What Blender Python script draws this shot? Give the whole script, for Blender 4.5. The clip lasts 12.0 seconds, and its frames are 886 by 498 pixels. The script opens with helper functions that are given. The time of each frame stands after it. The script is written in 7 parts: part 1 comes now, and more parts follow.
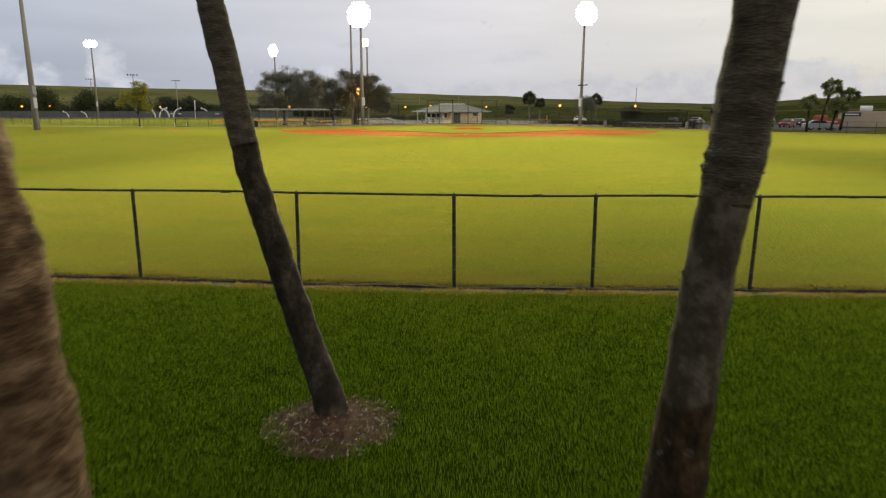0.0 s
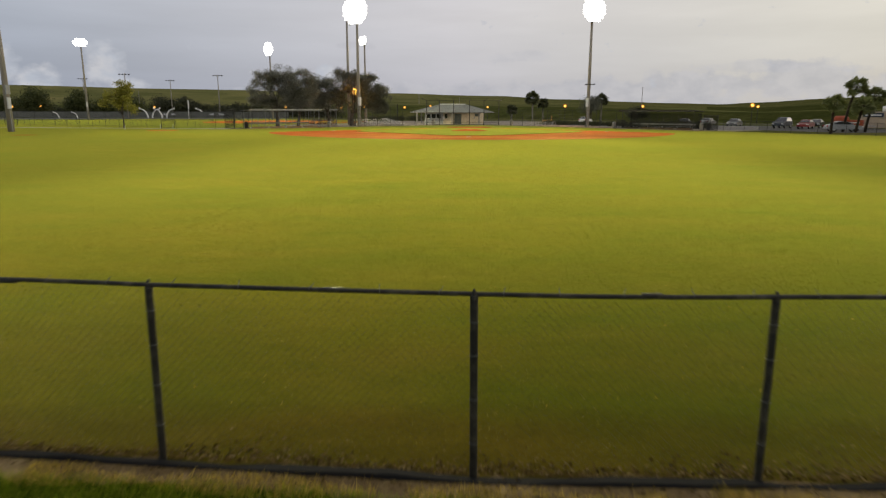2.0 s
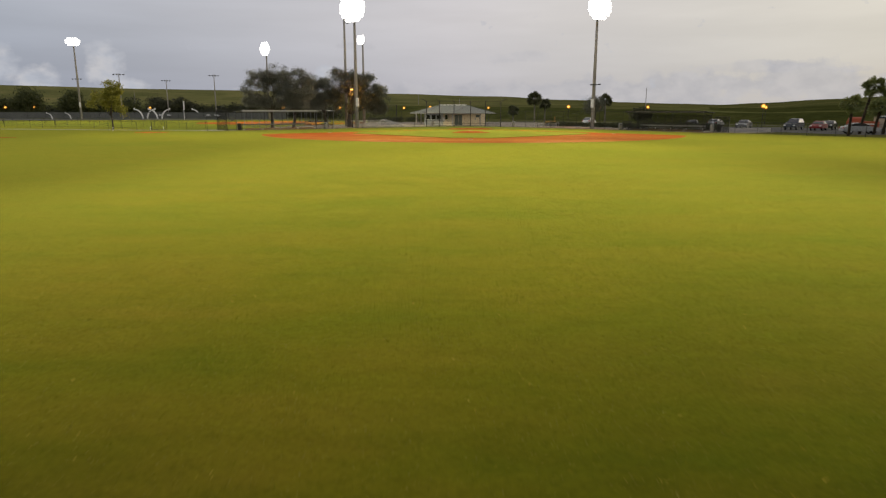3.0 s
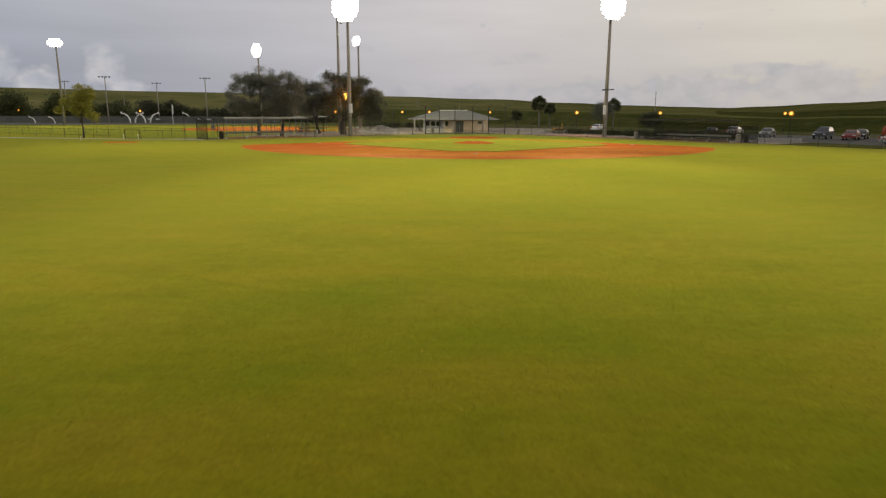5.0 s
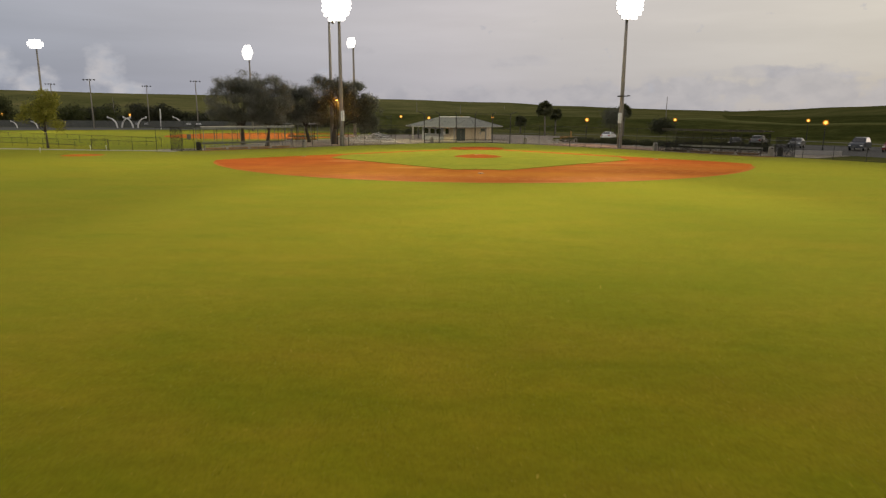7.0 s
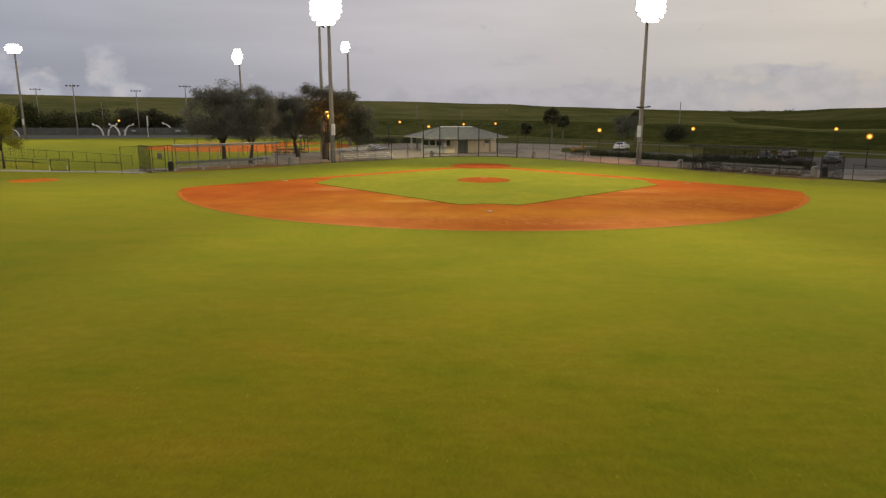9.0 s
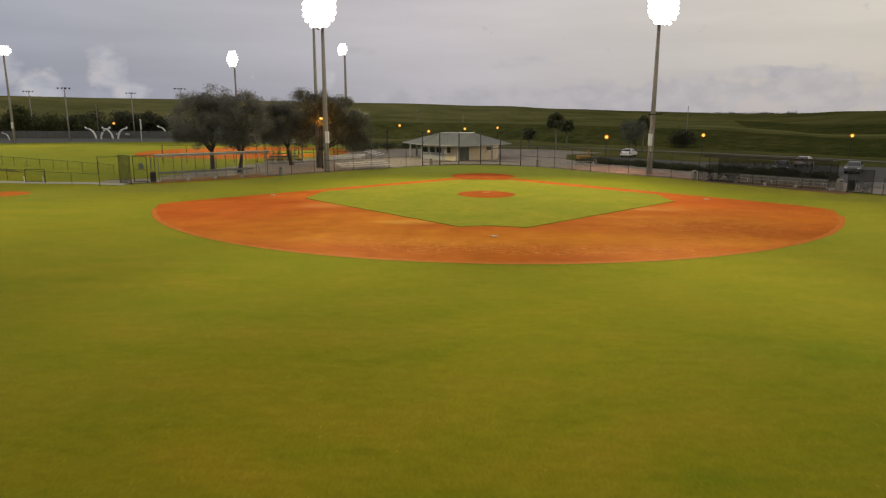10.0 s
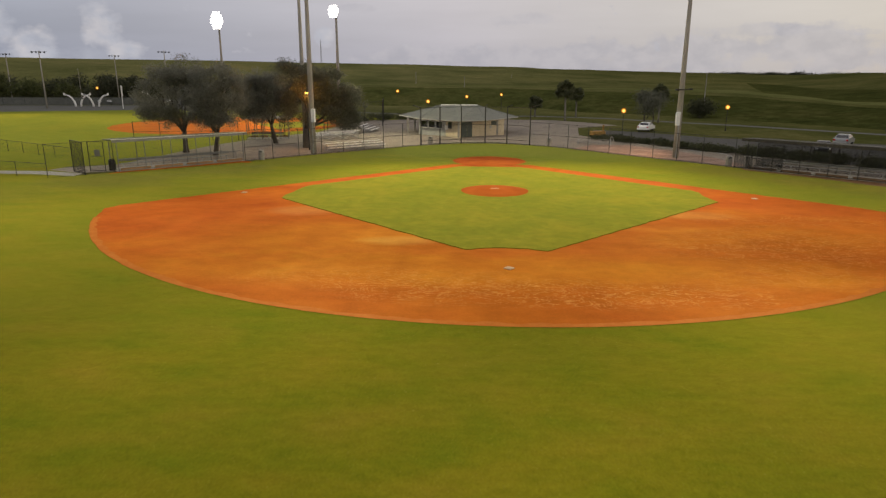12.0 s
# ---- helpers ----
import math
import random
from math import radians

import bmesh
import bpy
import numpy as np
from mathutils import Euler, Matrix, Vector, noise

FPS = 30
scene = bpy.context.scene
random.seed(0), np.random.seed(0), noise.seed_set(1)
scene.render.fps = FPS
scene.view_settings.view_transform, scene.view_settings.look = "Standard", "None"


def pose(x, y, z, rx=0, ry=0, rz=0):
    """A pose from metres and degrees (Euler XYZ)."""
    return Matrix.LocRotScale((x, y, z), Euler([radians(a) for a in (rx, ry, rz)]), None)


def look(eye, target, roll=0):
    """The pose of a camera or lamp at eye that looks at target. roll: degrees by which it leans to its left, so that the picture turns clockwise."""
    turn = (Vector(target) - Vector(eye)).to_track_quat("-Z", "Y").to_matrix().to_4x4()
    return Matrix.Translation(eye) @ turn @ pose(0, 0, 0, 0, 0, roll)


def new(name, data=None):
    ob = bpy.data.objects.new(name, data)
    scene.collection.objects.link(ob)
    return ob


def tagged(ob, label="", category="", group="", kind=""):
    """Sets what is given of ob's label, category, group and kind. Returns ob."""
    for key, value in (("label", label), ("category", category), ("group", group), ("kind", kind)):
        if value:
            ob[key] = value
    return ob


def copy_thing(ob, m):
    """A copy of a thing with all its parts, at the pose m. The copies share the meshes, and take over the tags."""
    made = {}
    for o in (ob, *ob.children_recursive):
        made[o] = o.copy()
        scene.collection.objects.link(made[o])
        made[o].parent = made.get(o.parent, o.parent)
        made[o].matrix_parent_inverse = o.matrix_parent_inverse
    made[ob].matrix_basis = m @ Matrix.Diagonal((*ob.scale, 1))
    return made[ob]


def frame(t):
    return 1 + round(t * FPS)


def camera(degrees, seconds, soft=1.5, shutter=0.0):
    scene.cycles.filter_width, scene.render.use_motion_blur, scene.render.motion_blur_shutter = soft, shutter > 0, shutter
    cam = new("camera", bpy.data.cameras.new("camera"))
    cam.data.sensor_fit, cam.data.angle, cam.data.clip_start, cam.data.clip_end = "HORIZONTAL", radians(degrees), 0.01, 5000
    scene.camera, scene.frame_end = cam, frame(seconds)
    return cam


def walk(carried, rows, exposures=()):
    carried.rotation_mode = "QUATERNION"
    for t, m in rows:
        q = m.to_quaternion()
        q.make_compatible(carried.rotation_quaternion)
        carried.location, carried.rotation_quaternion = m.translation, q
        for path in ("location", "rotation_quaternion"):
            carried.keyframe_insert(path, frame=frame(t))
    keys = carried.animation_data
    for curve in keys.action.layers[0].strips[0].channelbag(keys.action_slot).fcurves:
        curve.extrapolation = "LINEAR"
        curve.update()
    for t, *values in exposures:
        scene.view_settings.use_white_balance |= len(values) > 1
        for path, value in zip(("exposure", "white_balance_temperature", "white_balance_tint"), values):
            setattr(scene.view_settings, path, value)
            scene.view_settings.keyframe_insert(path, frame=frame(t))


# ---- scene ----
cam = camera(68.8, 12.0, soft=1.3, shutter=0.5)
PATH = [
    (0, (0.565, -116.961, 2.921), (0.482, -115.008, 2.499), 0.1),
    (0.5, (0.5, -115.784, 2.927), (0.417, -113.831, 2.504), 0.1),
    (1, (0.431, -114.425, 2.93), (0.347, -112.472, 2.508), 0.1),
    (1.5, (0.339, -112.924, 2.935), (0.256, -110.971, 2.513), 0.1),
    (2, (0.262, -111.301, 2.945), (0.179, -109.348, 2.524), 0.1),
    (2.5, (0.163, -109.599, 2.975), (0.08, -107.646, 2.555), 0.2),
    (3, (-0.004, -107.626, 3.035), (-0.086, -105.672, 2.615), 0.1),
    (5, (-0.531, -99.102, 3.763), (-0.61, -97.147, 3.349), 0.2),
    (5.5, (-0.582, -96.858, 3.925), (-0.663, -94.903, 3.512), 0.2),
    (6, (-0.664, -94.671, 4.128), (-0.745, -92.715, 3.716), 0.2),
    (6.5, (-0.805, -92.455, 4.365), (-0.886, -90.5, 3.955), 0.2),
    (7, (-0.903, -90.24, 4.598), (-0.982, -88.284, 4.19), 0.3),
    (9, (-1.325, -81.108, 6.325), (-1.407, -79.152, 5.916), 0.1),
    (9.5, (-1.321, -78.743, 6.608), (-1.405, -76.787, 6.201), 0.2),
    (10, (-1.373, -76.461, 7.046), (-1.458, -74.504, 6.64), 0.2),
    (10.5, (-1.456, -74.207, 7.435), (-1.541, -72.25, 7.029), 0.2),
    (11, (-1.593, -71.997, 7.871), (-1.678, -70.046, 7.439), 0.2),
    (11.5, (-1.699, -69.811, 8.318), (-1.784, -67.871, 7.841), 0.2),
    (12, (-1.82, -67.669, 8.742), (-1.904, -65.74, 8.219), 0.2),
]
walk(cam, [(t, look(eye, target, roll)) for t, eye, target, roll in PATH],
     exposures=[(0.0, 0.34, 6500, 10), (0.8, 0.24, 6500, 10), (1.5, 0.14, 6520, 10), (3.0, 0.05, 6660, 11), (5.0, 0.0, 6800, 12), (7.0, -0.10, 6780, 13), (9.0, -0.11, 6760, 14), (11.0, -0.10, 6740, 14), (12.0, 0.0, 6720, 14)])

# ---- light and air ----
scene.view_settings.exposure = 0.0


def node_tree(owner):
    owner.use_nodes = True
    owner.node_tree.nodes.clear()
    return owner.node_tree.nodes, owner.node_tree.links


def build_world():
    w = bpy.data.worlds.new("dusk_sky")
    scene.world = w
    n, l = node_tree(w)
    out = n.new("ShaderNodeOutputWorld")
    back = n.new("ShaderNodeBackground")
    co = n.new("ShaderNodeTexCoord")
    sep = n.new("ShaderNodeSeparateXYZ")
    l.new(co.outputs["Generated"], sep.inputs[0])

    def math_node(op, a, b=None, c=None, clamp=False):
        m = n.new("ShaderNodeMath")
        m.operation, m.use_clamp = op, clamp
        for i, v in enumerate((a, b, c)):
            if v is None:
                continue
            if isinstance(v, (int, float)):
                m.inputs[i].default_value = v
            else:
                l.new(v, m.inputs[i])
        return m.outputs[0]

    def mix(fac, a, b, kind="MIX"):
        m = n.new("ShaderNodeMix")
        m.data_type, m.blend_type = "RGBA", kind
        for sock, v in ((m.inputs[0], fac), (m.inputs[6], a), (m.inputs[7], b)):
            if isinstance(v, (int, float)):
                sock.default_value = v
            elif isinstance(v, tuple):
                sock.default_value = v
            else:
                l.new(v, sock)
        return m.outputs[2]

    sky = n.new("ShaderNodeTexSky")
    sky.sky_type, sky.sun_disc = "NISHITA", False
    sky.sun_elevation, sky.sun_rotation = radians(3.0), radians(62)
    thin = mix(1.0, sky.outputs[0], (0.10, 0.10, 0.10, 1), "MULTIPLY")

    # high cloud sheet: cooler to the left, creamy towards the low sun on the right
    side = n.new("ShaderNodeMapRange")
    side.inputs[1].default_value, side.inputs[2].default_value = -0.62, 0.55
    l.new(sep.outputs[0], side.inputs[0])
    sheet = n.new("ShaderNodeValToRGB")
    cr = sheet.color_ramp
    cr.elements[0].position, cr.elements[0].color = 0.0, SKY_LEFT
    cr.elements[1].position, cr.elements[1].color = 1.0, SKY_RIGHT
    e = cr.elements.new(0.5)
    e.color = SKY_MID
    l.new(side.outputs[0], sheet.inputs[0])
    height = n.new("ShaderNodeMapRange")
    height.inputs[1].default_value, height.inputs[2].default_value = 0.0, 0.13
    l.new(sep.outputs[2], height.inputs[0])
    low = mix(height.outputs[0], (0.71, 0.745, 0.81, 1), (1, 1, 1, 1))
    sheet_col = mix(1.0, sheet.outputs[0], low, "MULTIPLY")
    streak_map = n.new("ShaderNodeMapping")
    streak_map.inputs["Scale"].default_value = (2.2, 2.2, 16)
    l.new(co.outputs["Generated"], streak_map.inputs[0])
    streak = n.new("ShaderNodeTexNoise")
    streak.inputs["Scale"].default_value, streak.inputs["Detail"].default_value = 1.6, 5
    l.new(streak_map.outputs[0], streak.inputs["Vector"])
    amount = n.new("ShaderNodeMapRange")
    amount.inputs[1].default_value, amount.inputs[2].default_value = 0.35, 0.7
    amount.inputs[3].default_value, amount.inputs[4].default_value = 0.94, 1.05
    l.new(streak.outputs[0], amount.inputs[0])
    sheet_col = mix(1.0, sheet_col, amount.outputs[0], "MULTIPLY")
    base = mix(0.90, thin, sheet_col)

    # billows near the horizon
    bmap = n.new("ShaderNodeMapping")
    bmap.inputs["Scale"].default_value = (1, 1, 1.5)
    l.new(co.outputs["Generated"], bmap.inputs[0])
    puff = n.new("ShaderNodeTexNoise")
    puff.inputs["Scale"].default_value, puff.inputs["Detail"].default_value = 26, 9
    puff.inputs["Roughness"].default_value = 0.58
    l.new(bmap.outputs[0], puff.inputs["Vector"])

    def heap(azimuth, elevation, wide, tall):
        """How far a direction lies inside a heap of cloud: 1 in its middle, 0 at its rim."""
        a, ee = radians(azimuth), radians(elevation)
        cx, cz = math.sin(a), math.sin(ee)
        dx = math_node("DIVIDE", math_node("SUBTRACT", sep.outputs[0], cx), radians(wide))
        dz = math_node("DIVIDE", math_node("SUBTRACT", sep.outputs[2], cz), radians(tall))
        d = math_node("ADD", math_node("MULTIPLY", dx, dx), math_node("MULTIPLY", dz, dz))
        return math_node("SUBTRACT", 1.0, math_node("SQRT", d), clamp=True)

    bulk = n.new("ShaderNodeTexNoise")
    bulk.inputs["Scale"].default_value, bulk.inputs["Detail"].default_value = 34, 5
    bulk_map = n.new("ShaderNodeMapping")
    bulk_map.inputs["Location"].default_value = (0.35, 0.2, -0.012)
    l.new(bmap.outputs[0], bulk_map.inputs[0])
    l.new(bulk_map.outputs[0], bulk.inputs["Vector"])

    def cloud(lit, shade, heaps, sharp=5.0, strength=0.8):
        """Heaps of cloud with paler crowns and greyer hollows."""
        total = None
        for h in heaps:
            v = heap(*h)
            total = v if total is None else math_node("MAXIMUM", total, v)
        total = math_node("MINIMUM", total, 0.55)
        field = math_node("ADD", total, math_node("MULTIPLY", math_node("SUBTRACT", puff.outputs[0], 0.5), 1.5))
        mask = math_node("MULTIPLY", math_node("MULTIPLY", math_node("SUBTRACT", field, 0.22), sharp, clamp=True), strength)
        tone = n.new("ShaderNodeMapRange")
        tone.inputs[1].default_value, tone.inputs[2].default_value = 0.38, 0.62
        l.new(bulk.outputs[0], tone.inputs[0])
        color = mix(tone.outputs[0], shade, lit)
        return mix(math_node("MULTIPLY", mask, math_node("GREATER_THAN", sep.outputs[1], 0.0)), base, color)

    base = cloud(BANK_LIT, BANK_SHADE, [(18.5, 1.6, 5.5, 2.7), (26.8, 1.8, 5.5, 2.8), (34, 1.5, 8, 2.0), (9, 1.2, 12, 1.9), (-1, 1.0, 12, 1.7)], 4.5, 0.55)
    base = cloud(BANK_LIT, BANK_SHADE, [(4, 4.4, 3.4, 0.7), (22, 3.3, 5.5, 0.7), (29, 3.0, 2.0, 0.4), (-10, 5.2, 2.5, 0.5)], 3.5, 0.4)
    base = cloud(BILLOW_SHADE, BILLOW_SHADE, [(-30.5, 0.8, 7, 1.6), (-40, 0.8, 7, 1.6)], 2.0, 0.5)
    base = cloud(BILLOW_LIT, BILLOW_SHADE, [(-29.2, 3.3, 1.8, 2.3), (-33.4, 2.0, 2.0, 1.7), (-36.8, 3.2, 2.4, 2.3), (-12.6, 2.8, 1.2, 1.2), (-27.6, 1.6, 2.0, 1.0)], 2.6, 0.68)
    l.new(base, back.inputs[0])
    back.inputs[1].default_value = SKY_STRENGTH
    l.new(back.outputs[0], out.inputs[0])


SKY_LEFT, SKY_MID, SKY_RIGHT = (0.40, 0.44, 0.52, 1), (0.65, 0.635, 0.665, 1), (0.72, 0.695, 0.62, 1)
BANK_LIT, BANK_SHADE = (0.50, 0.50, 0.53, 1), (0.40, 0.41, 0.455, 1)
BILLOW_LIT, BILLOW_SHADE = (0.59, 0.59, 0.61, 1), (0.47, 0.505, 0.57, 1)
SKY_STRENGTH = 1.0
build_world()

sun = new("sun", bpy.data.lights.new("sun", "SUN"))
sun.data.energy, sun.data.angle, sun.data.color = 0.25, radians(25), (1.0, 0.9, 0.78)
sun.matrix_world = look((300, 160, 60), (0, 0, 0))

FLOOD = (1.0, 0.90, 0.52)


def flood(x, y, z, target, watts, cone=150, size=1.2):
    lamp = new("floodlight_beam", bpy.data.lights.new("floodlight_beam", "SPOT"))
    lamp.data.energy, lamp.data.color, lamp.data.shadow_soft_size = watts, FLOOD, size
    lamp.data.spot_size, lamp.data.spot_blend = radians(cone), 0.9
    lamp.matrix_world = look((x, y, z), target)
    return lamp


FIRST_BASE, THIRD_BASE, LEFT_SIDE, LEFT_CORNER, RIGHT_CORNER = (-19.1, 2.6, 19.4), (20.1, 2.6, 19.4), (-59.1, -27.9, 19.6), (-61.7, -88.2, 19.6), (61.7, -88.2, 19.6)
for place, target, watts, cone in ((FIRST_BASE, (6, -26, 0), 53500, 90), (FIRST_BASE, (-1, -85, 0), 225000, 27), (FIRST_BASE, (-31, -52, 0), 52000, 44), (THIRD_BASE, (-2, -26, 0), 57000, 90), (THIRD_BASE, (2, -85, 0), 240000, 27), (THIRD_BASE, (34, -52, 0), 42000, 44),
                                   (LEFT_SIDE, (-19, -27, 0), 40000, 84), (LEFT_SIDE, (-2, -58, 0), 9000, 40), (LEFT_CORNER, (2, -74, 0), 9000, 36), (LEFT_CORNER, (-2, -52, 0), 24000, 40),
                                   (RIGHT_CORNER, (-2, -72, 0), 9500, 36), (RIGHT_CORNER, (19, -40, 0), 84000, 48)):
    flood(*place, target, watts, cone)
flood(-22.9, 18.6, 19.2, (-2, 20, 0), 22000, 115)
bracket = flood(19.45, 3.7, 6.95, (14.6, 8.4, 0), 3000, 100, 0.15)
bracket.data.color = (1.0, 0.72, 0.45)
flood(-57.8, 80.2, 20.0, (-62, 46, 0), 38000, 120)
flood(-110.6, 73.8, 21.5, (-80, 42, 0), 60000, 110)
flood(-26.2, 48.2, 19.0, (-52, 34, 0), 40000, 120)


# ---- materials ----
def ramp(n, l, source, stops):
    r = n.new("ShaderNodeValToRGB")
    while len(r.color_ramp.elements) < len(stops):
        r.color_ramp.elements.new(0.5)
    for el, (p, c) in zip(r.color_ramp.elements, stops):
        el.position, el.color = p, (*c, 1)
    l.new(source, r.inputs[0])
    return r.outputs[0]


def surface(name, stops, scale=3.0, rough=0.8, metal=0.0, fine=40.0, fine_amount=0.25, bump=0.3, bump_distance=0.01, spec=0.3,
            stretch=(1, 1, 1), per_object=0.0, per_island=0.0, wide=0.0, wide_stops=None, sheen=None, scuffs=None, zones=(), detail=5, coords="Object", mid=None):
    """A surface with a broad change of colour, a finer grain over it, and relief of the grain."""
    m = bpy.data.materials.new(name)
    n, l = node_tree(m)
    out, b = n.new("ShaderNodeOutputMaterial"), n.new("ShaderNodeBsdfPrincipled")
    co, mp = n.new("ShaderNodeTexCoord"), n.new("ShaderNodeMapping")
    mp.inputs["Scale"].default_value = stretch
    l.new(co.outputs[coords], mp.inputs[0])

    def tex(sc, det=detail):
        t = n.new("ShaderNodeTexNoise")
        t.inputs["Scale"].default_value, t.inputs["Detail"].default_value, t.inputs["Roughness"].default_value = sc, det, 0.6
        l.new(mp.outputs[0], t.inputs["Vector"])
        return t.outputs[0]

    def mixed(fac, a, c, kind):
        x = n.new("ShaderNodeMix")
        x.data_type, x.blend_type = "RGBA", kind
        if isinstance(fac, float):
            x.inputs[0].default_value = fac
        else:
            l.new(fac, x.inputs[0])
        l.new(a, x.inputs[6])
        l.new(c, x.inputs[7])
        return x.outputs[2]

    def flat(rgb):
        x = n.new("ShaderNodeRGB")
        x.outputs[0].default_value = (*rgb, 1)
        return x.outputs[0]

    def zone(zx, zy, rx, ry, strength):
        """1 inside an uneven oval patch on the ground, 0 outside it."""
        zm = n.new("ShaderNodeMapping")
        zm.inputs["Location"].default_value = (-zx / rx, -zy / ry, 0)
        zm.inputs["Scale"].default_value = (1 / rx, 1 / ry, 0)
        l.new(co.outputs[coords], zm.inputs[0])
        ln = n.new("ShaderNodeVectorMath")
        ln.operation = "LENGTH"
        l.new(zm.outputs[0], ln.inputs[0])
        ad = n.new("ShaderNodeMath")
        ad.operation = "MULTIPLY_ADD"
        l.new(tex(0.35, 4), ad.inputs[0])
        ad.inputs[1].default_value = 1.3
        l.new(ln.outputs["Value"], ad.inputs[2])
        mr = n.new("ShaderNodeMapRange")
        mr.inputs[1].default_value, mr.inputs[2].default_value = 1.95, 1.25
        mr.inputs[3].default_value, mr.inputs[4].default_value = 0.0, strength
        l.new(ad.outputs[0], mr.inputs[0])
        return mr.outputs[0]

    broad = tex(scale)
    if len(stops) > 1:
        color = ramp(n, l, broad, [(0.3 + 0.4 * i / (len(stops) - 1), c) for i, c in enumerate(stops)])
    else:
        rgb = n.new("ShaderNodeRGB")
        rgb.outputs[0].default_value = (*stops[0], 1)
        color = rgb.outputs[0]
    if wide:
        color = mixed(1.0, color, ramp(n, l, tex(wide, 3), [(0.32 + 0.36 * i / (len(wide_stops) - 1), c) for i, c in enumerate(wide_stops)]), "MULTIPLY")
    if mid:
        lo, hi = 1 - mid[1], 1 + mid[1]
        color = mixed(1.0, color, ramp(n, l, tex(mid[0], 4), [(0.34, (lo, lo, lo)), (0.5, (1, 1, 1)), (0.66, (hi, hi, hi))]), "MULTIPLY")
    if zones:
        # worn, wet and dusty areas, painted floodlight falloff and haze, with soft edges: (x, y, half-width,
        # half-depth, tint)
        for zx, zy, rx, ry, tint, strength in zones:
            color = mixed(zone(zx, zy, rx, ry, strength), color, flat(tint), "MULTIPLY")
    if scuffs:
        tint, places = scuffs
        line = tex(0.75, 3)
        line.node.inputs["Distortion"].default_value = 3.2
        band = ramp(n, l, line, [(0.465, (0, 0, 0)), (0.49, (1, 1, 1)), (0.515, (0, 0, 0))])
        for zx, zy, rx, ry, strength in places:
            cut = n.new("ShaderNodeMath")
            cut.operation = "MULTIPLY"
            l.new(band, cut.inputs[0])
            l.new(zone(zx, zy, rx, ry, strength), cut.inputs[1])
            color = mixed(cut.outputs[0], color, flat(tint), "MIX")
    grain = tex(fine, 3)
    color = mixed(fine_amount, color, ramp(n, l, grain, [(0.3, (0.35, 0.35, 0.35)), (0.5, (1, 1, 1)), (0.72, (1.5, 1.5, 1.5))]), "MULTIPLY")
    for amount, node, sock in ((per_object, "ShaderNodeObjectInfo", "Random"), (per_island, "ShaderNodeNewGeometry", "Random Per Island")):
        if amount:
            info = n.new(node)
            lo, hi = 1 - amount, 1 + amount
            color = mixed(1.0, color, ramp(n, l, info.outputs[sock], [(0, (lo, lo, lo)), (1, (hi, hi, hi))]), "MULTIPLY")
    l.new(color, b.inputs["Base Color"])
    b.inputs["Roughness"].default_value, b.inputs["Metallic"].default_value = rough, metal
    b.inputs["Specular IOR Level"].default_value = spec
    if bump:
        bm_ = n.new("ShaderNodeBump")
        bm_.inputs["Strength"].default_value, bm_.inputs["Distance"].default_value = bump, bump_distance
        l.new(grain, bm_.inputs["Height"])
        l.new(bm_.outputs[0], b.inputs["Normal"])
    last = b.outputs[0]
    if sheen:
        b.inputs["Sheen Weight"].default_value, b.inputs["Sheen Roughness"].default_value = sheen[1], sheen[2]
        b.inputs["Sheen Tint"].default_value = (*sheen[0], 1)
    l.new(last, out.inputs[0])
    return m


def glow(name, color, strength, clear=0.0):
    m = bpy.data.materials.new(name)
    n, l = node_tree(m)
    out, e = n.new("ShaderNodeOutputMaterial"), n.new("ShaderNodeEmission")
    e.inputs[0].default_value, e.inputs[1].default_value = (*color, 1), strength
    if clear:
        ms, tr = n.new("ShaderNodeMixShader"), n.new("ShaderNodeBsdfTransparent")
        ms.inputs[0].default_value = clear
        l.new(e.outputs[0], ms.inputs[1])
        l.new(tr.outputs[0], ms.inputs[2])
        l.new(ms.outputs[0], out.inputs[0])
    else:
        l.new(e.outputs[0], out.inputs[0])
    return m


def leafy(name, stops, through_light=0.35, rough=0.55, gleam=0.15):
    """Leaves: each its own tone, and light shines through them."""
    m = bpy.data.materials.new(name)
    n, l = node_tree(m)
    out, b = n.new("ShaderNodeOutputMaterial"), n.new("ShaderNodeBsdfPrincipled")
    t, ms, g = n.new("ShaderNodeBsdfTranslucent"), n.new("ShaderNodeMixShader"), n.new("ShaderNodeNewGeometry")
    color = ramp(n, l, g.outputs["Random Per Island"], [(i / (len(stops) - 1), c) for i, c in enumerate(stops)])
    for s in (b.inputs["Base Color"], t.inputs[0]):
        l.new(color, s)
    b.inputs["Roughness"].default_value, b.inputs["Specular IOR Level"].default_value = rough, gleam
    ms.inputs[0].default_value = through_light
    l.new(b.outputs[0], ms.inputs[1])
    l.new(t.outputs[0], ms.inputs[2])
    l.new(ms.outputs[0], out.inputs[0])
    return m


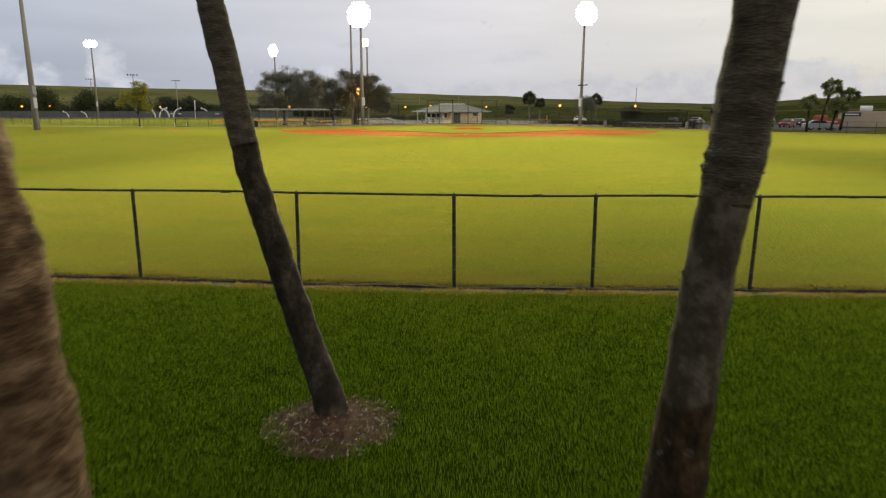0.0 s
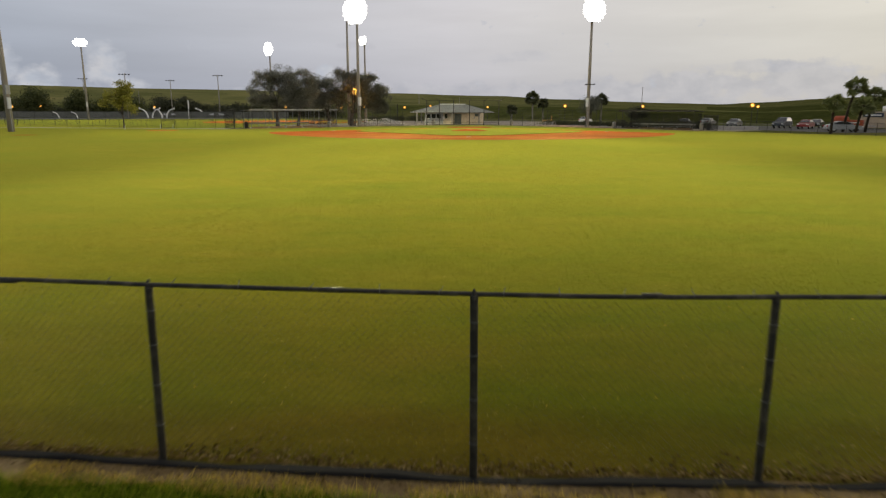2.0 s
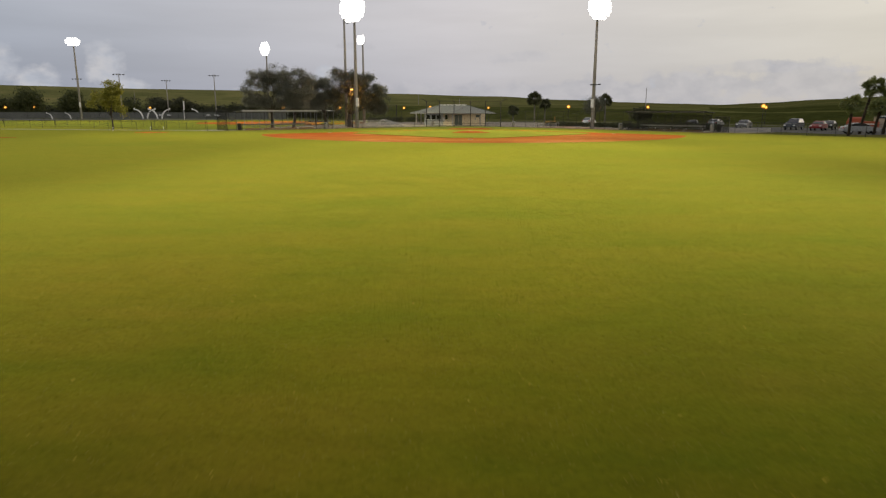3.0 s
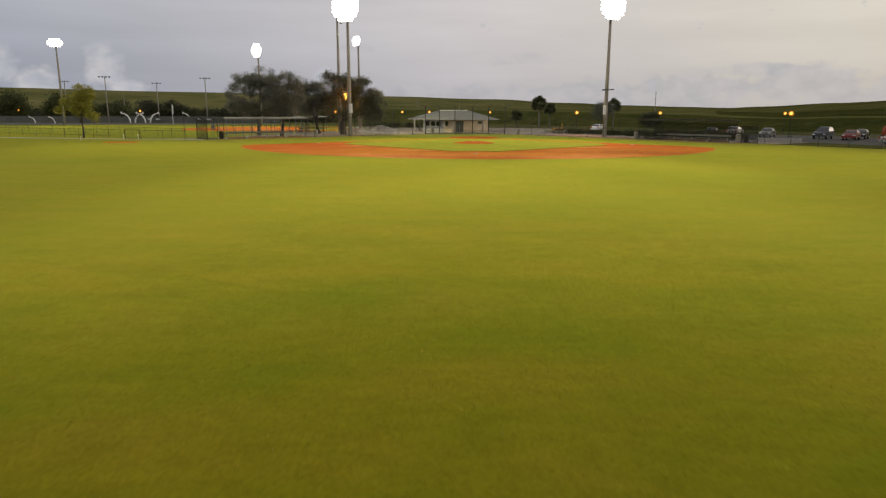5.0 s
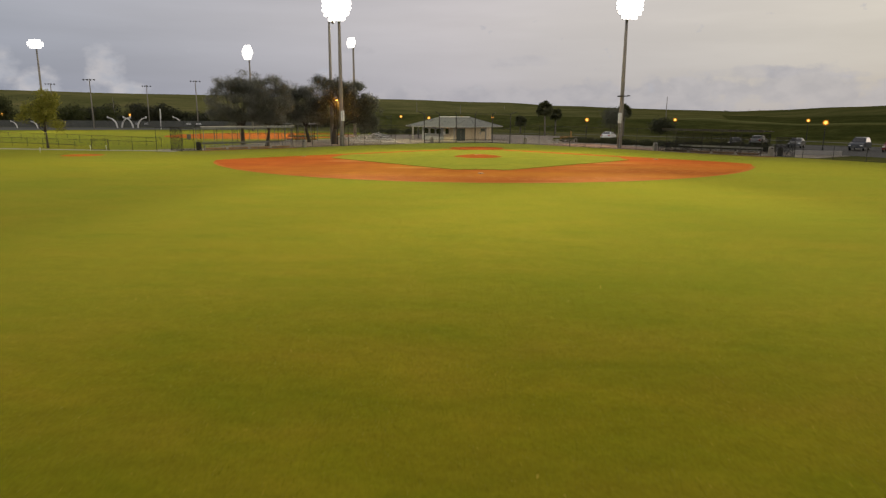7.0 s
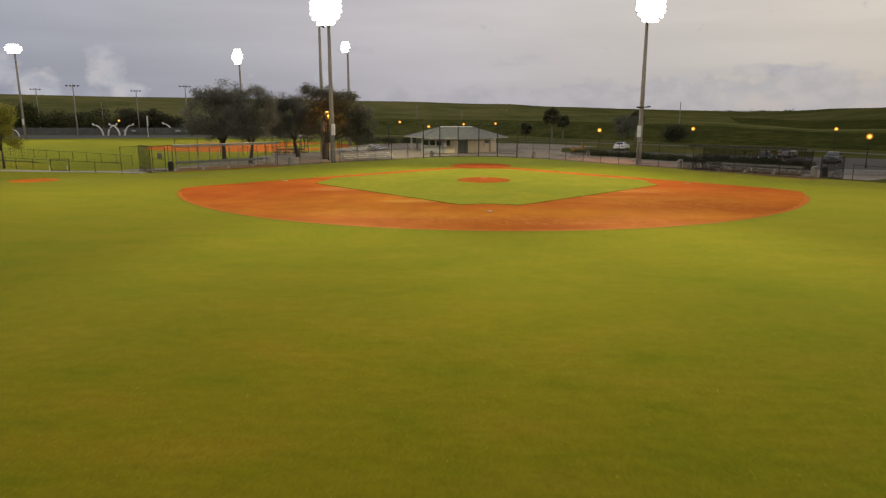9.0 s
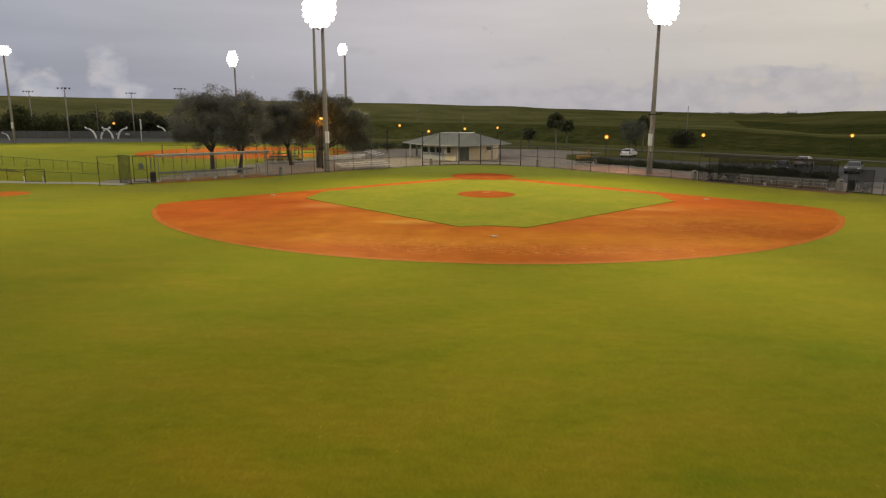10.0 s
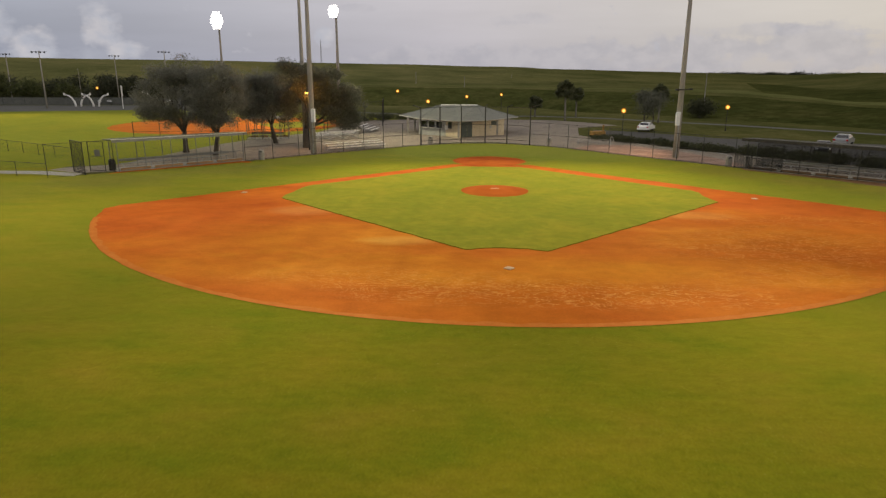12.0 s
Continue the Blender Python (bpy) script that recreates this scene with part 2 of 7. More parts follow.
def scarred_bark(name, height):
    """Grey smooth bark above an uneven line at that height, dark brown flaking bark below it, with lichen blotches."""
    m = bpy.data.materials.new(name)
    n, l = node_tree(m)
    out, b = n.new("ShaderNodeOutputMaterial"), n.new("ShaderNodeBsdfPrincipled")
    co, sep = n.new("ShaderNodeTexCoord"), n.new("ShaderNodeSeparateXYZ")
    l.new(co.outputs["Object"], sep.inputs[0])

    def tex(scale, stretch=(1, 1, 1), detail=6):
        mp, t = n.new("ShaderNodeMapping"), n.new("ShaderNodeTexNoise")
        mp.inputs["Scale"].default_value = stretch
        l.new(co.outputs["Object"], mp.inputs[0])
        l.new(mp.outputs[0], t.inputs["Vector"])
        t.inputs["Scale"].default_value, t.inputs["Detail"].default_value, t.inputs["Roughness"].default_value = scale, detail, 0.65
        return t.outputs[0]

    def mixed(fac, a, c, kind="MIX"):
        x = n.new("ShaderNodeMix")
        x.data_type, x.blend_type = "RGBA", kind
        l.new(fac, x.inputs[0])
        l.new(a, x.inputs[6])
        l.new(c, x.inputs[7])
        return x.outputs[2]

    grey = ramp(n, l, tex(7, (1, 1, 0.7)), [(0.28, (0.020, 0.014, 0.008)), (0.5, (0.058, 0.045, 0.029)), (0.72, (0.15, 0.125, 0.09))])
    brown = ramp(n, l, tex(11, (1.2, 1.2, 0.6)), [(0.30, (0.006, 0.004, 0.002)), (0.5, (0.030, 0.018, 0.008)), (0.66, (0.075, 0.045, 0.022)), (0.8, (0.17, 0.12, 0.08))])
    wave = n.new("ShaderNodeMath")
    wave.operation = "MULTIPLY_ADD"
    l.new(tex(3.5), wave.inputs[0])
    wave.inputs[1].default_value = 1.5
    l.new(sep.outputs[2], wave.inputs[2])
    line = n.new("ShaderNodeMapRange")
    line.inputs[1].default_value, line.inputs[2].default_value = height + 0.68, height + 0.86
    l.new(wave.outputs[0], line.inputs[0])
    color = mixed(line.outputs[0], brown, grey)
    lichen = n.new("ShaderNodeMapRange")
    lichen.inputs[1].default_value, lichen.inputs[2].default_value, lichen.inputs[4].default_value = 0.62, 0.70, 0.55
    l.new(tex(9), lichen.inputs[0])
    pale = n.new("ShaderNodeRGB")
    pale.outputs[0].default_value = (0.17, 0.15, 0.125, 1)
    color = mixed(lichen.outputs[0], color, pale.outputs[0])
    l.new(color, b.inputs["Base Color"])
    b.inputs["Roughness"].default_value, b.inputs["Specular IOR Level"].default_value = 0.9, 0.15
    bump = n.new("ShaderNodeBump")
    bump.inputs["Strength"].default_value, bump.inputs["Distance"].default_value = 0.9, 0.02
    l.new(tex(26, (1, 1, 0.6)), bump.inputs["Height"])
    l.new(bump.outputs[0], b.inputs["Normal"])
    l.new(b.outputs[0], out.inputs[0])
    return m


def glass_mat(name, color, rough=0.05):
    m = bpy.data.materials.new(name)
    n, l = node_tree(m)
    out, b = n.new("ShaderNodeOutputMaterial"), n.new("ShaderNodeBsdfPrincipled")
    b.inputs["Base Color"].default_value = (*color, 1)
    b.inputs["Roughness"].default_value, b.inputs["Specular IOR Level"].default_value = rough, 0.6
    l.new(b.outputs[0], out.inputs[0])
    return m


# Zones at y=-104.6 and -103 darken, -90 brightens: floodlight levels put into turf colour.
TURF = surface("mown_turf", [(0.080, 0.093, 0.0065), (0.104, 0.102, 0.0075), (0.121, 0.106, 0.009), (0.138, 0.109, 0.0115)], scale=0.42, rough=0.9, fine=24, fine_amount=0.34, bump=0.5, spec=0.0, detail=9,
               bump_distance=0.015, wide=0.07, wide_stops=[(0.78, 0.94, 0.86), (1.0, 1.0, 1.0), (1.10, 1.03, 0.96)], sheen=((0.80, 0.85, 0.14), 0.34, 0.27), stretch=(0.6, 1.2, 1), mid=(2.6, 0.08),
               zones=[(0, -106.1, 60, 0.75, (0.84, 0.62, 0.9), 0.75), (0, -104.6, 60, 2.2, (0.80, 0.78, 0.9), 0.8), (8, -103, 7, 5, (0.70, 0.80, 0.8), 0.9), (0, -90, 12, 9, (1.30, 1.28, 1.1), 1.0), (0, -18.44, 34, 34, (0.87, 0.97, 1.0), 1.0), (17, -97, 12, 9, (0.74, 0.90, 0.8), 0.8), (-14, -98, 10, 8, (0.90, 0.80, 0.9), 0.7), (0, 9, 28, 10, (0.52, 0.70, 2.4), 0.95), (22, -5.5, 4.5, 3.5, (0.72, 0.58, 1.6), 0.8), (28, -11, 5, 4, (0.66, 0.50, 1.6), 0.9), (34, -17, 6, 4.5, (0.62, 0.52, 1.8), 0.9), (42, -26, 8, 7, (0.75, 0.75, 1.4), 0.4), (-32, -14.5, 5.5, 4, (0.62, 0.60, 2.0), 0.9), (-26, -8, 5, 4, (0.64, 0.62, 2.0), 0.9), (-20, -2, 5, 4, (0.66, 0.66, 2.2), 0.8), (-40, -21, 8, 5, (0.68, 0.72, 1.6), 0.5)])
INFIELD_TURF = surface("infield_turf", [(0.098, 0.096, 0.008), (0.124, 0.110, 0.010), (0.150, 0.120, 0.013)], scale=0.4, rough=0.9, fine=24, fine_amount=0.32, bump=0.4, spec=0.0,
                       bump_distance=0.015, sheen=((0.62, 0.80, 0.16), 0.28, 0.35), mid=(1.4, 0.14), wide=0.12, wide_stops=[(0.82, 0.90, 0.9), (1.0, 1.0, 1.0), (1.14, 1.06, 1.0)])
LAWN = surface("lush_lawn", [(0.018, 0.036, 0.0025), (0.026, 0.048, 0.003), (0.035, 0.059, 0.004)], scale=1.6, rough=0.9, spec=0.0, fine=70, fine_amount=0.5, bump=0.8, bump_distance=0.03,
               wide=0.15, wide_stops=[(0.85, 0.85, 0.85), (1.1, 1.08, 1.0)])
# Haze over the hill's left side is mixed into the grass by these zones.
MEADOW = surface("rough_meadow", [(0.055, 0.060, 0.018), (0.078, 0.080, 0.025), (0.106, 0.099, 0.034)], scale=0.05, rough=0.95, spec=0.0, fine=1.2, fine_amount=0.35, bump=0.3, bump_distance=0.1,
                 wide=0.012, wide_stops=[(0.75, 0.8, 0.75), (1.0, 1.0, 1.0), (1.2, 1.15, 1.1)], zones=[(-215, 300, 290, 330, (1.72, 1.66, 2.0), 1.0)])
# Darker meadow copy: carries the shade of the steep, backlit lower slope in its colour.
MEADOW_DARK = surface("long_bank_grass", [(0.028, 0.034, 0.009), (0.042, 0.047, 0.012), (0.058, 0.058, 0.017)], scale=0.08, rough=0.95, spec=0.0, fine=1.2, fine_amount=0.35, bump=0.3, bump_distance=0.1, zones=[(-215, 300, 290, 330, (2.1, 2.02, 2.4), 1.0)])
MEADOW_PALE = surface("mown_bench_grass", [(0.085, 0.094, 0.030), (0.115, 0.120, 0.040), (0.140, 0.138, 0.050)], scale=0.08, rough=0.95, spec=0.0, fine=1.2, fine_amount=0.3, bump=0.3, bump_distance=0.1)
CLAY = surface("red_clay", [(0.325, 0.080, 0.009), (0.370, 0.101, 0.011), (0.41, 0.125, 0.014)], scale=0.22, rough=0.95, fine=14, fine_amount=0.18, bump=0.4, bump_distance=0.01, spec=0.02,
               wide=0.085, wide_stops=[(0.90, 0.86, 0.84), (1.0, 1.0, 1.0), (1.05, 1.12, 1.0)], stretch=(0.8, 1.2, 1), mid=(0.9, 0.10),
               zones=[(-4.6, -34.9, 2.4, 0.9, (0.72, 0.66, 0.55), 0.5), (5.2, -34.4, 2.6, 0.8, (0.74, 0.68, 0.55), 0.5), (9.6, -30.4, 2.4, 0.9, (1.15, 1.3, 1.5), 0.9), (-21.5, -26, 9, 9, (0.92, 0.76, 0.95), 1.0), (0, -0.5, 9, 6, (0.82, 0.66, 1.2), 1.0), (0, -18.2, 5, 5, (0.76, 0.66, 1.0), 1.0), (-11, -11, 8, 8, (0.86, 0.70, 1.2), 1.0), (11, -11, 8, 8, (0.86, 0.70, 1.2), 1.0), (17, -34.5, 8.5, 4.4, (0.82, 0.78, 0.66), 0.85), (-12.9, -26.2, 2.2, 1.3, (1.15, 1.6, 3.0), 0.9), (-5.4, -33.9, 2.4, 0.9, (1.15, 1.6, 3.0), 0.9), (12.6, -26.4, 2.4, 1.2, (1.15, 1.6, 3.0), 0.8), (0, -39.2, 17, 2.6, (1.08, 1.34, 1.0), 0.8), (-9, -33, 7, 4, (1.07, 1.30, 1.0), 0.7), (13, -32, 7, 3.0, (1.06, 1.26, 1.0), 0.6), (1, -43.8, 17, 2.6, (0.90, 0.86, 0.75), 0.9), (17, -27.5, 7, 1.8, (0.94, 0.92, 0.85), 0.8), (20, -22, 8, 5, (0.92, 0.72, 1.0), 0.9)],
               scuffs=((0.58, 0.27, 0.070), [(2, -42.2, 9, 1.7, 0.75), (-6, -40.4, 6, 1.6, 0.5), (19, -27.6, 7, 1.8, 0.4), (14, -39.5, 5, 1.6, 0.4), (15.5, -34, 7.5, 3.6, 0.45)]))
CLAY_EDGE = surface("raked_clay_edge", [(0.335, 0.098, 0.014), (0.39, 0.130, 0.024)], scale=1.5, rough=0.95, fine=18, bump=0.5, spec=0.03)
SOIL = surface("bare_soil", [(0.075, 0.046, 0.016), (0.13, 0.085, 0.032), (0.21, 0.15, 0.066)], scale=3, rough=0.95, fine=30, fine_amount=0.5, bump=0.8, bump_distance=0.02)
WORN_DIRT = surface("reddish_dirt", [(0.105, 0.046, 0.018), (0.15, 0.07, 0.028), (0.20, 0.10, 0.045)], scale=1.5, rough=0.95, fine=30, fine_amount=0.4, bump=0.6, bump_distance=0.02)
MULCH = surface("bark_mulch", [(0.030, 0.014, 0.006), (0.062, 0.030, 0.013), (0.115, 0.062, 0.030)], scale=8, rough=0.95, fine=40, fine_amount=0.6, bump=0.9, bump_distance=0.02)
ASPHALT = surface("worn_asphalt", [(0.040, 0.039, 0.036), (0.056, 0.054, 0.049)], scale=0.3, rough=0.9, fine=30, fine_amount=0.3, bump=0.3)
ASPHALT_PALE = surface("bleached_asphalt", [(0.10, 0.10, 0.09), (0.13, 0.128, 0.115)], scale=0.2, rough=0.95, fine=20, fine_amount=0.3, bump=0.2, spec=0.1)
PAVING = surface("pale_concrete_paving", [(0.165, 0.140, 0.110), (0.215, 0.180, 0.142), (0.26, 0.22, 0.174)], scale=0.25, rough=0.9, fine=12, fine_amount=0.25, bump=0.2)
CONCRETE = surface("grey_concrete", [(0.27, 0.26, 0.24), (0.36, 0.34, 0.31)], scale=1.5, rough=0.85, fine=20, fine_amount=0.2, bump=0.2, per_object=0.06)
POLE = surface("spun_concrete_pole", [(0.27, 0.25, 0.22), (0.36, 0.33, 0.285)], scale=1.2, rough=0.8, fine=18, fine_amount=0.2, bump=0.2, stretch=(1, 1, 0.15))
GALV = surface("galvanised_steel", [(0.30, 0.31, 0.32), (0.42, 0.43, 0.43)], scale=3, rough=0.45, metal=0.8, fine=40, fine_amount=0.2, bump=0.05)
BLACK_STEEL = surface("black_coated_steel", [(0.012, 0.0115, 0.010), (0.026, 0.025, 0.021), (0.085, 0.076, 0.056)], scale=6, rough=0.55, fine=50, fine_amount=0.4, bump=0.1, spec=0.25)
BLACK_WIRE = surface("black_wire", [(0.022, 0.022, 0.022)], rough=0.5, bump=0)
DULL_STEEL = surface("dull_grey_steel", [(0.15, 0.155, 0.155), (0.24, 0.245, 0.24)], scale=3, rough=0.55, metal=0.3, fine=40, fine_amount=0.25, bump=0.05)
STEEL_WIRE = surface("dull_wire", [(0.10, 0.10, 0.10)], rough=0.5, metal=0.3, bump=0)
MESH_WIRE = surface("weathered_coated_wire", [(0.06, 0.06, 0.052), (0.11, 0.11, 0.095)], scale=2, rough=0.6, bump=0)
SCREEN = surface("dark_windscreen_cloth", [(0.008, 0.009, 0.009), (0.014, 0.015, 0.015)], scale=4, rough=0.9, fine=60, bump=0.2)
GREY_CLOTH = surface("faded_grey_windscreen", [(0.12, 0.125, 0.112), (0.165, 0.168, 0.150)], scale=0.5, rough=0.9, fine=10, bump=0.1)
BARK_OLD = surface("palm_boots", [(0.034, 0.026, 0.015), (0.068, 0.054, 0.034), (0.125, 0.102, 0.068)], scale=5, rough=0.95, fine=30, fine_amount=0.6, bump=0.9, bump_distance=0.02, stretch=(1, 1, 3.2))
BARK_SMOOTH = surface("palm_bark", [(0.010, 0.0065, 0.003), (0.024, 0.017, 0.010), (0.072, 0.056, 0.038)], scale=5, rough=0.85, fine=26, fine_amount=0.55, bump=0.8, bump_distance=0.015, stretch=(1, 1, 0.8), spec=0.2,
                      wide=1.4, wide_stops=[(0.45, 0.42, 0.38), (1.0, 1.0, 1.0), (1.45, 1.45, 1.42)])
BARK_BROWN = surface("brown_palm_bark", [(0.042, 0.024, 0.012), (0.104, 0.063, 0.034), (0.21, 0.138, 0.082)], scale=6, rough=0.9, fine=22, fine_amount=0.55, bump=0.9, bump_distance=0.02, stretch=(1, 1, 2.5), spec=0.1)
BARK_SCARRED = scarred_bark("scarred_palm_bark", 1.46)
PALM_PALE = surface("pale_palm_bark", [(0.13, 0.115, 0.095), (0.20, 0.18, 0.15), (0.29, 0.265, 0.225)], scale=4, rough=0.9, fine=20, fine_amount=0.4, bump=0.5, bump_distance=0.02, stretch=(1, 1, 3))
BARK_OAK = surface("oak_bark", [(0.05, 0.042, 0.034), (0.10, 0.085, 0.07)], scale=3, rough=0.95, fine=14, fine_amount=0.5, bump=0.9, bump_distance=0.03, stretch=(1, 1, 0.4))
OAK = leafy("oak_leaves", [(0.092, 0.097, 0.072), (0.125, 0.128, 0.096), (0.162, 0.162, 0.120)], 0.5)
OAK_GREY = leafy("thin_oak_leaves", [(0.155, 0.158, 0.128), (0.205, 0.205, 0.166), (0.26, 0.255, 0.205)], 0.55)
YELLOW_LEAF = leafy("yellow_green_leaves", [(0.20, 0.21, 0.035), (0.30, 0.29, 0.05), (0.42, 0.37, 0.075)], 0.4)
FROND = leafy("palm_fronds", [(0.11, 0.135, 0.05), (0.165, 0.19, 0.07), (0.24, 0.245, 0.10)], 0.45)
DARK_LEAF = leafy("dark_woodland_leaves", [(0.040, 0.044, 0.024), (0.058, 0.062, 0.034), (0.078, 0.080, 0.046)], 0.3)
PARK_LEAF = leafy("park_tree_leaves", [(0.060, 0.072, 0.026), (0.086, 0.098, 0.036), (0.115, 0.120, 0.048)], 0.4)
PALM_LEAF = leafy("dark_palm_fronds", [(0.060, 0.068, 0.032), (0.095, 0.104, 0.050), (0.15, 0.15, 0.075)], 0.35)
SHRUB = leafy("shrub_leaves", [(0.036, 0.042, 0.020), (0.060, 0.068, 0.032), (0.090, 0.094, 0.046)], 0.3)
LAWN_BLADE = leafy("lawn_blades", [(0.061, 0.113, 0.005), (0.092, 0.157, 0.008), (0.126, 0.193, 0.011), (0.168, 0.220, 0.02)], 0.45, gleam=0.02)
STRAW = leafy("dry_straw", [(0.17, 0.15, 0.015), (0.38, 0.27, 0.045), (0.54, 0.38, 0.10)], 0.35, gleam=0.05)
PALE_BLADE = leafy("dry_lawn_blades", [(0.11, 0.15, 0.008), (0.19, 0.23, 0.015), (0.30, 0.28, 0.05)], 0.4, gleam=0.03)
TURF_BLADE = leafy("turf_blades", [(0.072, 0.094, 0.006), (0.112, 0.118, 0.008), (0.150, 0.134, 0.012), (0.30, 0.26, 0.09)], 0.4, gleam=0.0)
ROOF = surface("green_grey_metal_roof", [(0.100, 0.108, 0.090), (0.128, 0.134, 0.112)], scale=0.6, rough=0.55, fine=15, fine_amount=0.15, bump=0.1, metal=0.1)
STUCCO = surface("cream_stucco", [(0.50, 0.42, 0.30), (0.57, 0.485, 0.35)], scale=0.8, rough=0.9, fine=40, fine_amount=0.15, bump=0.2)
STUCCO_GREY = surface("grey_painted_block", [(0.30, 0.31, 0.31), (0.36, 0.37, 0.37)], scale=0.8, rough=0.9, fine=40, fine_amount=0.15, bump=0.2)
TRIM = surface("white_trim_paint", [(0.70, 0.69, 0.66), (0.78, 0.77, 0.74)], scale=2, rough=0.6, fine=30, fine_amount=0.12, bump=0.05)
DARK_DOOR = surface("dark_green_door_paint", [(0.06, 0.075, 0.065), (0.085, 0.10, 0.085)], scale=2, rough=0.6, fine=30, fine_amount=0.2, bump=0.1)
ALU = surface("bare_aluminium_plank", [(0.64, 0.63, 0.61), (0.74, 0.73, 0.70)], scale=2, rough=0.5, metal=0.15, fine=30, fine_amount=0.15, bump=0.05)
WOOD = surface("weathered_bench_wood", [(0.10, 0.06, 0.035), (0.16, 0.10, 0.055)], scale=4, rough=0.85, fine=30, fine_amount=0.3, bump=0.3, stretch=(0.3, 3, 3))
PLASTIC_WHITE = surface("chalky_white_plastic", [(0.62, 0.63, 0.63), (0.72, 0.72, 0.71)], scale=3, rough=0.6, fine=30, fine_amount=0.1, bump=0.05)
BASE_BAG = surface("dusty_white_canvas", [(0.32, 0.19, 0.10), (0.48, 0.36, 0.24)], scale=9, rough=0.9, fine=40, fine_amount=0.3, bump=0.2)
BIN_STONE = surface("pebbled_bin", [(0.20, 0.185, 0.16), (0.30, 0.28, 0.245)], scale=9, rough=0.9, fine=60, fine_amount=0.4, bump=0.4)
YELLOW_PAINT = surface("faded_yellow_paint", [(0.27, 0.15, 0.03), (0.33, 0.19, 0.045)], scale=3, rough=0.6, fine=30, fine_amount=0.2, bump=0.1)
ORANGE_PAINT = surface("orange_red_paint", [(0.22, 0.042, 0.015), (0.28, 0.058, 0.020)], scale=2, rough=0.6, fine=20, fine_amount=0.2, bump=0.1)
TAN_BOARD = surface("sun_bleached_board", [(0.26, 0.15, 0.065), (0.36, 0.22, 0.10)], scale=3, rough=0.85, fine=30, fine_amount=0.3, bump=0.3, stretch=(0.3, 3, 3))
BRICK_PAVE = surface("reddish_worn_paving", [(0.21, 0.125, 0.085), (0.28, 0.175, 0.125), (0.34, 0.23, 0.175)], scale=0.5, rough=0.9, fine=10, fine_amount=0.3, bump=0.3, wide=0.12, wide_stops=[(0.75, 0.75, 0.75), (1.1, 1.1, 1.1)])
BEIGE_STEEL = surface("beige_painted_steel", [(0.36, 0.29, 0.21), (0.42, 0.34, 0.25)], scale=1, rough=0.6, fine=20, fine_amount=0.15, bump=0.1)
CAR_WHITE = surface("white_car_paint", [(0.74, 0.74, 0.74)], rough=0.25, spec=0.6, fine_amount=0.05, bump=0)
CAR_SILVER = surface("silver_car_paint", [(0.27, 0.28, 0.29)], rough=0.3, metal=0.4, spec=0.6, fine_amount=0.05, bump=0)
CAR_GREY = surface("dark_grey_car_paint", [(0.075, 0.078, 0.082)], rough=0.3, metal=0.2, spec=0.5, fine_amount=0.05, bump=0)
CAR_RED = surface("dark_red_car_paint", [(0.16, 0.012, 0.012)], rough=0.35, spec=0.25, fine_amount=0.05, bump=0)
CAR_BLACK = surface("black_car_paint", [(0.014, 0.015, 0.016)], rough=0.25, spec=0.3, fine_amount=0.05, bump=0)
CAR_BLUE = surface("dark_blue_car_paint", [(0.032, 0.040, 0.055)], rough=0.3, spec=0.25, fine_amount=0.05, bump=0)
RUBBER = surface("black_rubber", [(0.010, 0.010, 0.011)], rough=0.9, bump=0, spec=0.1)
DARK_GLASS = glass_mat("dark_glass", (0.015, 0.018, 0.02))
TAIL_RED = surface("red_lens", [(0.45, 0.02, 0.015)], rough=0.2, spec=0.6, bump=0)
SIGN_BLUE = surface("navy_sign_panel", [(0.03, 0.04, 0.06)], rough=0.5, bump=0)
LAMP_WHITE = glow("floodlight_glass", (1.0, 0.97, 0.90), 4)
LAMP_ORANGE = glow("sodium_bulb", (1.0, 0.55, 0.12), 3.2)
# Half-clear glowing shell that stands in for the halo round a park lamp bulb.
LAMP_HALO = glow("frosted_sodium_globe", (1.0, 0.36, 0.035), 0.85, 0.55)


# ---- building blocks ----
def mesh_of(bm, smooth=False):
    me = bpy.data.meshes.new("mesh")
    bm.to_mesh(me)
    bm.free()
    if smooth:
        me.shade_smooth()
    return me


def part(name, bm, material, parent=None, label="", smooth=False):
    ob = new(name, bm if isinstance(bm, bpy.types.Mesh) else mesh_of(bm, smooth))
    ob.data.materials.append(material) if not ob.data.materials else None
    if parent:
        ob.parent = parent
    if label:
        ob["label"] = label
    return ob


def again(ob, m, parent=None):
    """Another part on the same mesh."""
    o = new(ob.name.split(".")[0], ob.data)
    o.parent = parent or ob.parent
    o.matrix_basis = m
    return o


def thing(name, m, label, category, group="", kind=""):
    ob = new(name)
    ob.empty_display_size = 0.2
    ob.matrix_basis = m
    return tagged(ob, label, category, group, kind)


def box(bm, x0, x1, y0, y1, z0, z1, bevel=0.0):
    r = bmesh.ops.create_cube(bm, size=1.0, matrix=Matrix.LocRotScale(((x0 + x1) / 2, (y0 + y1) / 2, (z0 + z1) / 2), None, (x1 - x0, y1 - y0, z1 - z0)))
    if bevel:
        edges = list({e for v in r["verts"] for e in v.link_edges})
        bmesh.ops.bevel(bm, geom=edges, offset=bevel, segments=1, affect="EDGES")
    return bm


def boxed(*args, bevel=0.0):
    return box(bmesh.new(), *args, bevel=bevel)


